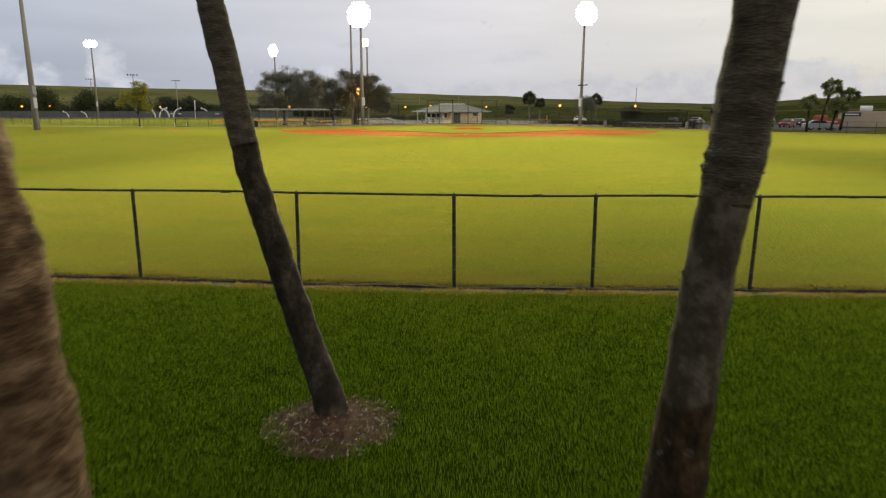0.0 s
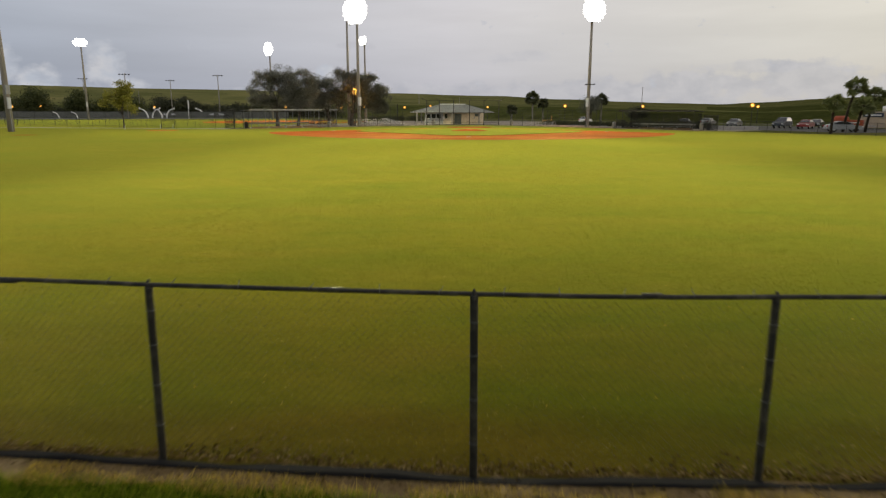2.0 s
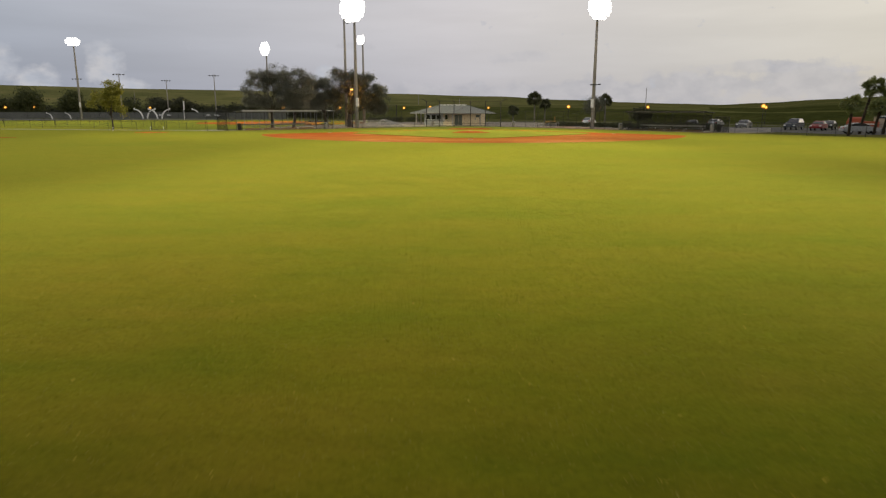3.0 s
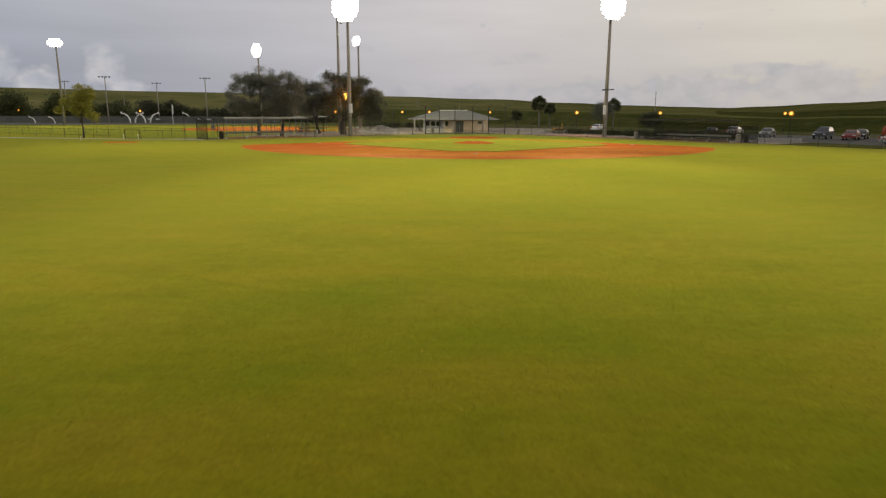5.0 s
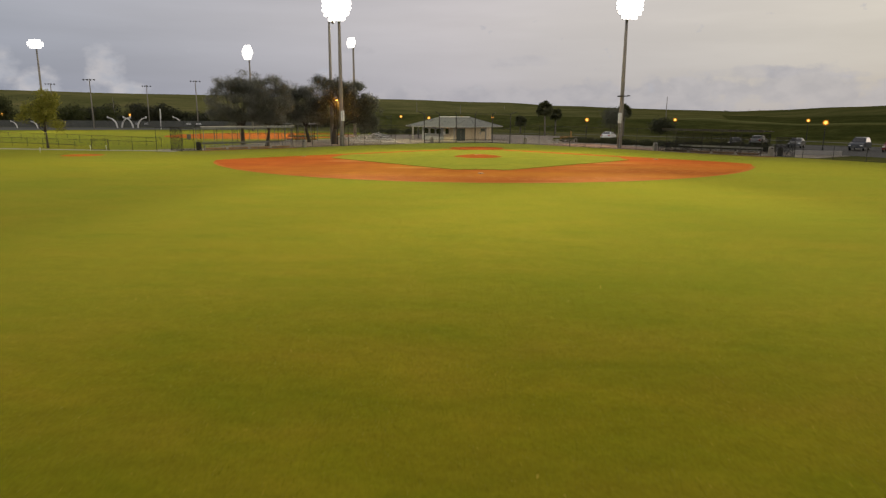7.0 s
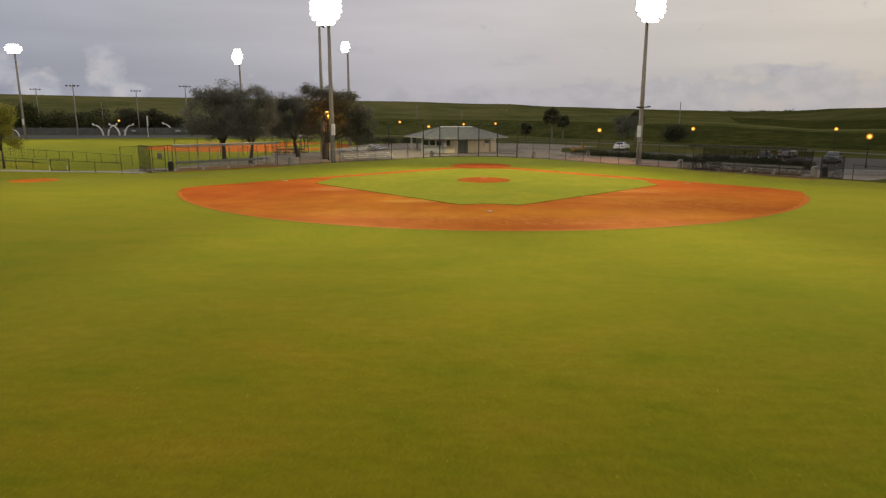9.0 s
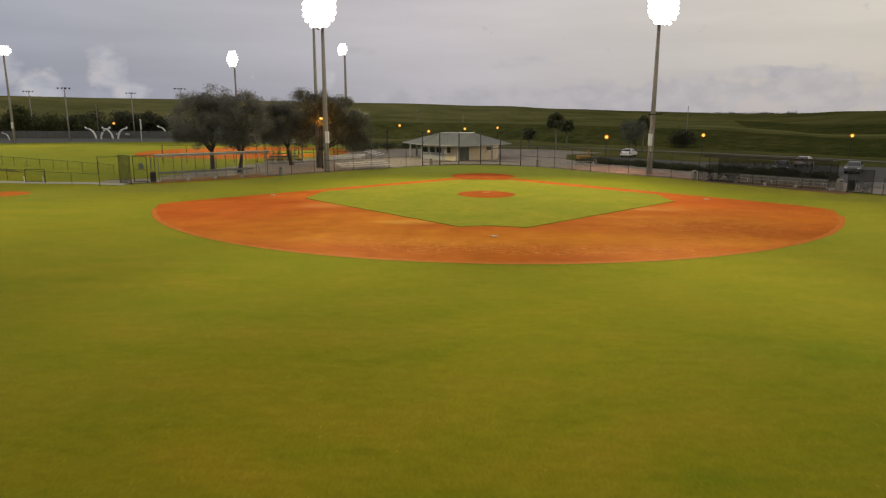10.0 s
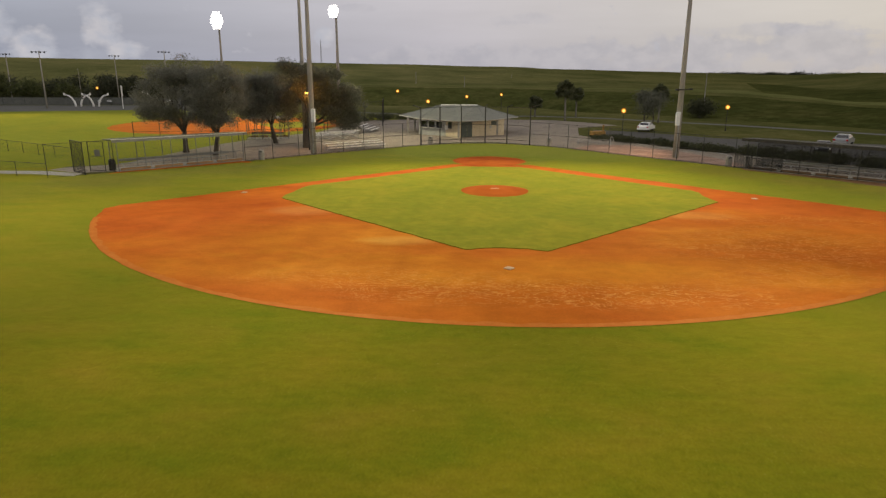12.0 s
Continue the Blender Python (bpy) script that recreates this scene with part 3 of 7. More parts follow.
def tube(bm, p0, p1, r0, r1=None, seg=8):
    p0, p1 = Vector(p0), Vector(p1)
    d = p1 - p0
    q = Vector((0, 0, 1)).rotation_difference(d.normalized()).to_matrix().to_4x4()
    bmesh.ops.create_cone(bm, cap_ends=True, segments=seg, radius1=r0, radius2=r0 if r1 is None else r1, depth=d.length, matrix=Matrix.Translation((p0 + p1) / 2) @ q)
    return bm


def tubed(*args, seg=8):
    return tube(bmesh.new(), *args, seg=seg)


def loft(bm, centres, radii, seg=10, wobble=0.0, seed=0, cap=True):
    """A round limb through the centres."""
    rng = random.Random(seed)
    rings = []
    for i, (c, r) in enumerate(zip(centres, radii)):
        c = Vector(c)
        d = (Vector(centres[min(i + 1, len(centres) - 1)]) - Vector(centres[max(i - 1, 0)])).normalized()
        u = d.orthogonal().normalized() if abs(d.z) < 0.3 else Vector((1, 0, 0)).cross(d).normalized().cross(d).normalized()
        v = d.cross(u)
        rings.append([bm.verts.new(c + (u * math.cos(a) + v * math.sin(a)) * r * (1 + wobble * rng.uniform(-1, 1))) for a in (math.tau * k / seg for k in range(seg))])
    for a, b in zip(rings, rings[1:]):
        for k in range(seg):
            bm.faces.new((a[k], a[(k + 1) % seg], b[(k + 1) % seg], b[k]))
    if cap:
        bm.faces.new(reversed(rings[0]))
        bm.faces.new(rings[-1])
    bmesh.ops.recalc_face_normals(bm, faces=bm.faces)
    return bm


def lofted(*args, **kw):
    return loft(bmesh.new(), *args, **kw)


def prism(bm, pts, z0, z1):
    a = [bm.verts.new((x, y, z0)) for x, y in pts]
    b = [bm.verts.new((x, y, z1)) for x, y in pts]
    n = len(pts)
    for k in range(n):
        bm.faces.new((a[k], a[(k + 1) % n], b[(k + 1) % n], b[k]))
    bm.faces.new(reversed(a))
    bm.faces.new(b)
    bmesh.ops.recalc_face_normals(bm, faces=bm.faces)
    return bm


def ragged(pts, step=0.5, rough=0.05, seed=1, closed=True):
    """The outline cut into short steps that wander a little."""
    rng = random.Random(seed)
    out = []
    ends = list(zip(pts, pts[1:] + pts[:1])) if closed else list(zip(pts, pts[1:]))
    for (x0, y0), (x1, y1) in ends:
        k = max(1, int(math.hypot(x1 - x0, y1 - y0) / step))
        for i in range(k):
            f = i / k
            out.append((x0 + (x1 - x0) * f + rng.uniform(-rough, rough), y0 + (y1 - y0) * f + rng.uniform(-rough, rough)))
    return out


def sheet(name, pts, z, material, label, category, kind="structure"):
    bm = bmesh.new()
    f = bm.faces.new([bm.verts.new((x, y, z)) for x, y in pts])
    if f.normal.z < 0 or sum(a[0] * b[1] - b[0] * a[1] for a, b in zip(pts, pts[1:] + pts[:1])) < 0:
        f.normal_flip()
    f.normal_update()
    bmesh.ops.triangulate(bm, faces=[f], ngon_method="EAR_CLIP")
    return tagged(part(name, bm, material), label, category, kind=kind)


def mesh_from(verts, faces):
    me = bpy.data.meshes.new("mesh")
    me.from_pydata(verts, [], faces)
    return me


def mesh_triangles(points):
    """Loose triangles from an array of shape n, 3, 3."""
    n = len(points)
    me = bpy.data.meshes.new("mesh")
    me.vertices.add(3 * n)
    me.vertices.foreach_set("co", np.ascontiguousarray(points, dtype=np.float32).ravel())
    me.loops.add(3 * n)
    me.loops.foreach_set("vertex_index", np.arange(3 * n, dtype=np.int32))
    me.polygons.add(n)
    me.polygons.foreach_set("loop_start", np.arange(0, 3 * n, 3, dtype=np.int32))
    me.polygons.foreach_set("loop_total", np.full(n, 3, dtype=np.int32))
    me.update()
    me.validate()
    return me


def mesh_quads(points):
    """Loose quads from an array of shape n, 4, 3."""
    n = len(points)
    me = bpy.data.meshes.new("mesh")
    me.vertices.add(4 * n)
    me.vertices.foreach_set("co", np.ascontiguousarray(points, dtype=np.float32).ravel())
    me.loops.add(4 * n)
    me.loops.foreach_set("vertex_index", np.arange(4 * n, dtype=np.int32))
    me.polygons.add(n)
    me.polygons.foreach_set("loop_start", np.arange(0, 4 * n, 4, dtype=np.int32))
    me.polygons.foreach_set("loop_total", np.full(n, 4, dtype=np.int32))
    me.update()
    me.validate()
    return me


# ---- the ground and what lies flat on it ----
def arc(cx, cy, r, a0, a1, n):
    return [(cx + r * math.cos(radians(a0 + (a1 - a0) * i / n)), cy + r * math.sin(radians(a0 + (a1 - a0) * i / n))) for i in range(n + 1)]


bm = bmesh.new()
bmesh.ops.create_circle(bm, cap_ends=True, segments=64, radius=4500)
ground = tagged(part("ground", bm, MEADOW), "wide flat rough grass ground reaching the horizon", "ground", kind="structure")

# The berm: a steep lower slope, a bench, then a long gentle rise to the crest.
CREST = [(-62, 480, 16.5, 330), (-34, 480, 16.3, 330), (-20, 530, 16.6, 300), (-6.5, 560, 15.4, 236), (2, 640, 14.6, 232), (8, 760, 13.3, 205), (13, 900, 12.2, 195), (17, 1000, 11.2, 185),
         (20, 900, 9.2, 178), (23, 620, 8.4, 172), (27, 520, 10.0, 168), (31, 450, 10.4, 165), (38, 430, 10.8, 165), (62, 430, 11, 170)]


def crest_at(a):
    for p, q in zip(CREST, CREST[1:]):
        if p[0] <= a <= q[0]:
            f = (a - p[0]) / (q[0] - p[0])
            f = f * f * (3 - 2 * f)
            return [p[i] + (q[i] - p[i]) * f for i in (1, 2, 3)]
    return CREST[-1][1:]


verts, faces = [], []
RISE = [(0, -0.02), (0.012, 0.06), (0.03, 0.15), (0.05, 0.235), (0.07, 0.29), (0.10, 0.315), (0.14, 0.33), (0.2, 0.39), (0.3, 0.51), (0.42, 0.65), (0.55, 0.78), (0.7, 0.90), (0.85, 0.975), (1.0, 1.0), (1.25, 0.93), (1.7, 0.7), (2.4, 0.3)]
AZ = [-62 + 1.0 * i for i in range(125)]
for a in AZ:
    far, high, near = crest_at(a)
    for u, s in RISE:
        r = near + (far - near) * u
        x, y = r * math.sin(radians(a)), -117 + r * math.cos(radians(a))
        z = high * s + (0.35 * noise.noise((x / 60, y / 60, 3.1)) + 0.5 * noise.noise((x / 160, y / 160, 7))) * min(1, u * 12)
        verts.append((x, y, z))
m = len(RISE)
for i in range(len(AZ) - 1):
    for j in range(m - 1):
        faces.append((i * m + j, (i + 1) * m + j, (i + 1) * m + j + 1, i * m + j + 1))
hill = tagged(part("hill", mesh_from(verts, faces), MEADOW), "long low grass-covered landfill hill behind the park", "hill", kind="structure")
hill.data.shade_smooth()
hill.data.materials.append(MEADOW_DARK)
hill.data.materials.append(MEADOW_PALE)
# Lower bands take the painted slope shade; 6 and 7 are the dark right-hand gully.
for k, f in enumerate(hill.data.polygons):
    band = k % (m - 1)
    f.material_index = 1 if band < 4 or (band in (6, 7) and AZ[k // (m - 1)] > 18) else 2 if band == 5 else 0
if hill.data.polygons[0].normal.z < 0:
    hill.data.flip_normals()

FENCE_Y = -106.52
BACKSTOP = [(-24.9, -2.4), (-20.6, 2.3), (-16.5, 6.3), (-12.4, 10.2), (-8.2, 14.2), (-5.9, 16.0), (-3.2, 17.2), (-0.1, 17.6), (2.7, 17.1), (5.5, 15.4), (7.7, 14.0), (9.8, 11.9), (13.8, 7.2), (17.6, 3.0), (21.5, -1.0), (23.7, -3.6)]

sheet("lawn", [(-90, -170), (90, -170), (90, FENCE_Y + 0.92), (0.3, FENCE_Y - 0.34), (-90, FENCE_Y + 4.63)], 0.008, LAWN, "lush uncut dark green lawn outside the fence", "lawn")
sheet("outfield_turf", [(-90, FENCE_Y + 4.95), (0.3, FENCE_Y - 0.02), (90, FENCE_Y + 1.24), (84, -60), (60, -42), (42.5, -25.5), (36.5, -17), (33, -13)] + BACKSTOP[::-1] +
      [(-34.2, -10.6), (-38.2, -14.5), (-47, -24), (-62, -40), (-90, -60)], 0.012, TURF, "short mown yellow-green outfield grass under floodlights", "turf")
sheet("foul_grass_strip", [(-38.2, -14.5), (-36, -10), (-42, -7), (-60, 2), (-100, 18), (-130, 20), (-130, -60), (-90, -60), (-62, -40), (-47, -24)], 0.007, TURF, "darker grass beside the first-base foul line", "turf")
sheet("second_field_turf", [(-46, -8.6), (-41, -7.6), (-34, -4), (-30, 8), (-14, 60), (-22, 66), (-60, 98), (-84, 103), (-128, 98), (-170, 84), (-175, 40), (-150, 16), (-100, 18), (-60, 4)], 0.010, INFIELD_TURF, "floodlit grass of the neighbouring ball field", "turf")
sheet("warning_track", [(-60, 97), (-80, 90), (-93.7, 85), (-109, 79.5), (-122, 73), (-150, 62), (-172, 56), (-174, 100), (-130, 107.4), (-96, 111.4), (-62, 111.4)], 0.016, ASPHALT_PALE, "dull grey track along the far fence of the neighbouring field", "path")
sheet("second_field_clay", ragged(arc(-44, 46, 19.5, 0, 350, 40), 1.5, 0.2, 4), 0.020, CLAY, "red clay infield of the neighbouring ball field", "infield")
sheet("second_field_infield", ragged([(-33, 37), (-26, 46), (-33, 56), (-40, 47)], 1.0, 0.1, 5), 0.028, INFIELD_TURF, "grass square inside the neighbouring clay infield", "turf")

R_CLAY = 27.5
clay = arc(0, -18.44, R_CLAY, 206.2, 333.8, 60)
clay = [(-3.9, -3.2), (-24.4, -23.9), (-25.7, -25.3), (-26.2, -26.4)] + [p for p in clay if p[1] < -27.6] + [(26.3, -26.1), (25.9, -25.0), (24.6, -23.3), (3.9, -3.1)]
sheet("infield_clay", ragged(clay, 0.45, 0.05, 2), 0.020, CLAY, "raked red clay infield with scuffs and drying patches", "infield")
rim_out = arc(0, -18.44, R_CLAY + 0.05, 203, 337, 150)
rim_in = arc(0, -18.44, R_CLAY - 0.32, 203, 337, 150)
bm = bmesh.new()
rng = random.Random(7)
pairs = [(bm.verts.new((a[0] * (1 + rng.uniform(-.002, .002)), a[1], 0.0245)), bm.verts.new((b[0] * (1 + rng.uniform(-.005, .005)), b[1] + rng.uniform(-.1, .1), 0.0245))) for a, b in zip(rim_out, rim_in)]
for (a, b), (c, d) in zip(pairs, pairs[1:]):
    bm.faces.new((a, c, d, b))
tagged(part("clay_lip", bm, CLAY_EDGE), "paler dusty rim of the clay arc against the grass", "infield", kind="structure")
inner = [(-2.9, -4.75), (-14.9, -16.85), (-15.15, -17.9), (-15.3, -19.5), (-15.55, -21.2), (-15.5, -22.1), (-2.1, -35.6), (-1.1, -35.25), (0, -35.1), (1.1, -35.3), (2.15, -35.7), (15.65, -21.8), (15.5, -20.6), (15.4, -19.4), (15.6, -18.2), (15.3, -17.2), (2.9, -4.95)]
inner_out = ragged(inner, 0.35, 0.05, 3)
bm = bmesh.new()
prism(bm, inner_out, 0.015, 0.055)
tagged(part("infield_turf", bm, INFIELD_TURF), "diamond of bright mown infield grass", "turf", kind="structure")
sheet("home_plate_circle", ragged(arc(0, -0.5, 3.75, 0, 354, 40), 0.5, 0.08, 9), 0.060, CLAY, "red clay circle round home plate", "infield")

bm = bmesh.new()
rings = [(2.6, 0.057), (2.2, 0.12), (1.5, 0.20), (0.9, 0.255), (0.5, 0.265)]
prev = None
for r, z in rings:
    ring = [bm.verts.new((r * math.cos(a) * (1 + 0.01 * math.sin(5 * a)), -18.2 + r * math.sin(a), z)) for a in (math.tau * k / 40 for k in range(40))]
    if prev:
        for k in range(40):
            bm.faces.new((prev[k], prev[(k + 1) % 40], ring[(k + 1) % 40], ring[k]))
    prev = ring
bm.faces.new(prev)
bmesh.ops.recalc_face_normals(bm, faces=bm.faces)
tagged(part("pitchers_mound", bm, CLAY, smooth=True), "low round red clay pitcher's mound", "mound")

sheet("paved_yard", [(-41, -9.5), (-37.2, -11.2)] + [(-34, -9.9)] + [(x * 1.015, y * 1.01 + 0.12) for x, y in BACKSTOP] + [(33.2, -12.4), (37.6, -16.2), (44, -11.5), (38, -3), (31, 6), (26.5, 11), (21.5, 19.5), (16, 26), (14, 30), (16, 44), (24, 50), (20, 56), (14, 62), (2, 64), (-17, 61), (-23.5, 58), (-25.5, 32), (-29.5, 25), (-32.5, 18), (-34.2, 12), (-35.2, 6), (-35.8, 0), (-36.6, -5.5), (-40.5, -8)], 0.015,
      PAVING, "pale worn concrete yard behind the backstop", "pavement")
sheet("brick_apron", ragged([(10.2, 11.9), (14.0, 7.6), (17.8, 3.4), (21.7, -0.6), (24.0, -3.4), (25.6, -1.6), (24.6, 4.2), (23.2, 8.6), (20.6, 12.4), (18.2, 16.6), (13.6, 16.2)], 0.6, 0.08, 41), 0.0195, BRICK_PAVE, "worn reddish paved apron behind the third-base fence", "pavement")
sheet("car_park", [(16, 27), (21.7, 19.7), (26.7, 11.2), (31.2, 6.2), (38.2, -2.8), (46, -14), (50, -22), (58, -19), (68, -6), (66, 8), (56, 18), (46, 22), (33, 27), (25, 36), (18, 40)], 0.014, ASPHALT, "dark worn asphalt car park", "car park")
sheet("road", [(-130, 96), (-60, 90), (-26, 82), (-10, 74), (12, 73), (24, 68), (45, 50), (60, 34), (74, 8), (84, -20), (86, -19), (76, 9), (62, 35.5), (46.5, 52.5), (25, 70.6), (12, 75.8), (-9, 76.6), (-26, 84.6), (-60, 92.6), (-130, 98.6)], 0.012, ASPHALT_PALE, "pale narrow park road below the hill", "road")
sheet("foot_path", [(-36.5, -11.5), (-41, -10.2), (-47, -10.3), (-80, -6), (-80, -7.6), (-47, -12.0), (-41, -12.0), (-36.5, -13)], 0.016, CONCRETE, "pale concrete footpath beside the fence", "path")
sheet("dugout_dirt", ragged([(23.7, -4.7), (25.3, -6.7), (28.2, -9.7), (30.8, -13.2), (33.0, -15.4), (34.6, -14.4), (33.4, -12.9), (25.0, -4.2)], 0.4, 0.22, 27), 0.018, WORN_DIRT, "worn reddish dirt along the third-base dugout", "soil")
sheet("dugout_clay_strip", ragged([(-34.4, -11.6), (-25.0, -3.2), (-24.3, -3.4), (-24.0, -2.7), (-25.2, -2.0), (-34.0, -10.2)], 0.5, 0.1, 23), 0.018, CLAY, "worn clay strip along the dugout front", "soil")
for px_, py_, rx_, ry_ in ((-43.0, -20.9, 2.2, 2.0), (-51.0, -38.2, 1.5, 0.9)):
    sheet("bullpen_clay", ragged([(px_ + rx_ * math.cos(math.tau * k / 18), py_ + ry_ * math.sin(math.tau * k / 18)) for k in range(18)], 0.3, 0.08, 25), 0.0205, CLAY, "small worn clay patch in the foul grass", "soil")

# bare soil and the black edging along the outfield fence
def fence_y(x):
    """The fence line: two straight runs that meet at a post near the middle."""
    return FENCE_Y - 0.055 * np.minimum(x - 0.3, 0.0) + 0.014 * np.maximum(x - 0.3, 0.0)


def strip(x0, x1, near, far, seed, rough):
    x0, x1 = float(x0), float(x1)
    a = ragged([(x, float(fence_y(x)) - near) for x in (x0, 0.3, x1)], 0.25, rough, seed, False)
    b = ragged([(x, float(fence_y(x)) + far) for x in (x1, 0.3, x0)], 0.25, rough, seed + 1, False)
    return a + b


sheet("soil_strip", strip(-40, 40, 0.37, -0.02, 31, 0.06), 0.017, SOIL, "bare brown soil strip under the outfield fence", "soil")
bm = bmesh.new()
rng = random.Random(33)
prev = None
for i in range(161):
    x = -28 + 0.35 * i
    y, w, h = float(fence_y(x)) - 0.06 + rng.uniform(-0.012, 0.012), rng.uniform(0.035, 0.06), 0.038 + 0.012 * math.sin(i * 0.9) + rng.uniform(-0.010, 0.010)
    ring = [bm.verts.new(v) for v in ((x, y - w - 0.02, 0.004), (x, y - w + 0.01, h), (x, y + w - 0.02, h + 0.004), (x, y + w, 0.004))]
    if prev:
        for k in range(3):
            bm.faces.new((prev[k], ring[k], ring[k + 1], prev[k + 1]))
    prev = ring
bmesh.ops.remove_doubles(bm, verts=bm.verts, dist=0.001)
tagged(part("fence_edging", bm, RUBBER), "black plastic drain edging lying along the fence foot", "edging", kind="structure")


# ---- fences ----
def wire_mesh(length, z0, z1, pitch, r):
    """Crossing diagonal wires in the plane y = 0, from x = 0 to length."""
    verts, faces = [], []
    h = z1 - z0
    step = pitch * math.sqrt(2)
    for way in (1, -1):
        k = int((length + h) / step) + 1
        for i in range(-int(h / step) - 1, k + 1):
            s = i * step
            lo, hi = (max(0, -s), min(h, length - s)) if way > 0 else (max(0, s - length), min(h, s))
            if hi - lo < 0.02:
                continue
            x0, x1 = (s + lo, s + hi) if way > 0 else (s - lo, s - hi)
            y = 0.002 * way
            b = len(verts)
            for x, z in ((x0, z0 + lo), (x1, z0 + hi)):
                verts += [(x - r, y, z), (x + r, y, z), (x, y + 1.5 * r, z)]
            faces += [(b, b + 1, b + 4, b + 3), (b + 1, b + 2, b + 5, b + 4), (b + 2, b, b + 3, b + 5)]
    return mesh_from(verts, faces)


def along(p, q):
    """The pose at p with x towards q."""
    return pose(p[0], p[1], 0, 0, 0, math.degrees(math.atan2(q[1] - p[1], q[0] - p[0])))


def fence(pts, height, spacing, label, post_r=0.03, rail_r=0.021, wire=BLACK_WIRE, steel=BLACK_STEEL, pitch=0.09, wire_r=0.0016, rails=("top",), group="", screen=0.0, cloth_mat=SCREEN):
    top = thing("chain_link_fence", pose(pts[0][0], pts[0][1], 0), label, "fence", group)
    origin = Vector((pts[0][0], pts[0][1], 0))
    bm = tubed((0, 0, -0.1), (0, 0, height), post_r, seg=8)
    tube(bm, (0, 0, height), (0, 0, height + 0.04), post_r * 1.2, post_r * 0.3, seg=8)
    first = part("post", bm, steel, top)
    done = {(0.0, 0.0)}
    for p, q in zip(pts, pts[1:]):
        d = math.hypot(q[0] - p[0], q[1] - p[1])
        k = max(1, round(d / spacing))
        for i in range(k + 1):
            x, y = p[0] + (q[0] - p[0]) * i / k - origin.x, p[1] + (q[1] - p[1]) * i / k - origin.y
            if all(math.hypot(x - a, y - b) > 0.3 for a, b in done):
                again(first, pose(x, y, 0))
                done.add((x, y))
        m = Matrix.Translation(-origin) @ along(p, q)
        for r in rails:
            z = {"top": height - 0.02, "mid": height * 0.5, "low": 0.12}[r]
            part("rail", tubed((0, 0, z), (d, 0, z), rail_r, seg=6), steel, top).matrix_basis = m
        part("wire_mesh", wire_mesh(d, 0.04, height - 0.02, pitch, wire_r), wire, top).matrix_basis = m
        if screen:
            part("windscreen", boxed(0.05, d - 0.05, 0.008, 0.014, 0.1, screen), cloth_mat, top).matrix_basis = m
    return top


def outfield_fence():
    xs = [-16.05, -13.24, -10.63, -7.90, -5.19, -2.34, 0.31, 2.60, 5.18, 7.74, 10.33, 12.89]
    hi = 1.56
    top = thing("outfield_fence", pose(0, 0, 0), "low black chain-link outfield fence with a worn top rail", "fence")
    bm = tubed((0, 0, -0.2), (0, 0, hi), 0.031, seg=12)
    post = None
    for i, x in enumerate(xs):
        if post is None:
            post = part("post", bm, BLACK_STEEL, top)
            post.matrix_basis = pose(x, fence_y(x), -0.02, 0, 0.4, 0)
        else:
            post = again(post, pose(x, fence_y(x), -0.02, (-1) ** i * 0.4, 0.6 * math.sin(i * 1.7), 0))
        if i == 0:
            cap = part("post_cap", tube(tubed((0, 0, 0), (0, 0, 0.03), 0.034, 0.032, seg=12), (0, 0, 0.03), (0, 0, 0.075), 0.022, 0.008, seg=10), BLACK_STEEL, post, "black loop cap")
            cap.matrix_basis = pose(0, 0, hi - 0.01)
            band = part("tension_band", tubed((0, 0, 0), (0, 0, 0.012), 0.034, seg=12), STEEL_WIRE, post, "dull steel band")
            band.matrix_basis = pose(0, 0, 1.36)
        else:
            again(cap, pose(0, 0, hi - 0.01), post)
            again(band, pose(0, 0, 1.36), post)
        for z in (0.35, 0.72, 1.08):
            again(band, pose(0, 0, z + 0.03 * math.sin(i * 3 + z)), post)
    tie = None
    for i, (x0, x1) in enumerate(zip(xs, xs[1:])):
        d = math.hypot(x1 - x0, fence_y(x1) - fence_y(x0))
        m = along((x0, fence_y(x0)), (x1, fence_y(x1)))
        sag = 0.012 * math.sin(i * 1.9)
        part("top_rail", lofted([(d * k / 6, 0, hi + 0.004 + sag * math.sin(math.pi * k / 6)) for k in range(7)], [0.019] * 7, seg=10), BLACK_STEEL, top, "scuffed black top rail").matrix_basis = m
        part("rail_sleeve", tubed((d * 0.55, 0, hi + 0.004), (d * 0.55 + 0.16, 0, hi + 0.004), 0.0215, seg=10), BLACK_STEEL, top).matrix_basis = m
        for k in range(5):
            fx = d * (0.1 + 0.2 * k) + 0.05 * math.sin(k * 5 + i)
            if tie is None:
                bm = lofted([(0, -0.028, 0.0), (0, -0.02, 0.028), (0.004, 0.012, 0.034), (0.01, 0.03, 0.055)], [0.003] * 4, seg=5)
                tie = part("wire_tie", bm, STEEL_WIRE, top, "dull twisted wire tie")
                tie.matrix_basis = m @ pose(fx, 0, hi - 0.002)
            else:
                again(tie, m @ pose(fx, 0, hi - 0.002, 0, 0, 20 * math.sin(k * 3 + i)))
        part("wire_mesh", wire_mesh(d, 0.05, hi - 0.01, 0.054, 0.0009), MESH_WIRE, top, "dull chain-link wire").matrix_basis = m @ pose(0, 0.035, 0)
    return top


outfield_fence()
fence(BACKSTOP[:5], 2.9, 3.0, "tall black chain-link fence beside the bleachers", rails=("top", "mid", "low"))
fence(BACKSTOP[9:], 2.9, 3.0, "tall black chain-link fence beside the concrete yard", rails=("top", "mid", "low"))
fence([(-34.2, -10.4), (-38.0, -14.2)], 2.9, 4.0, "tall black chain-link wing fence beside the dugout", rails=("top",))
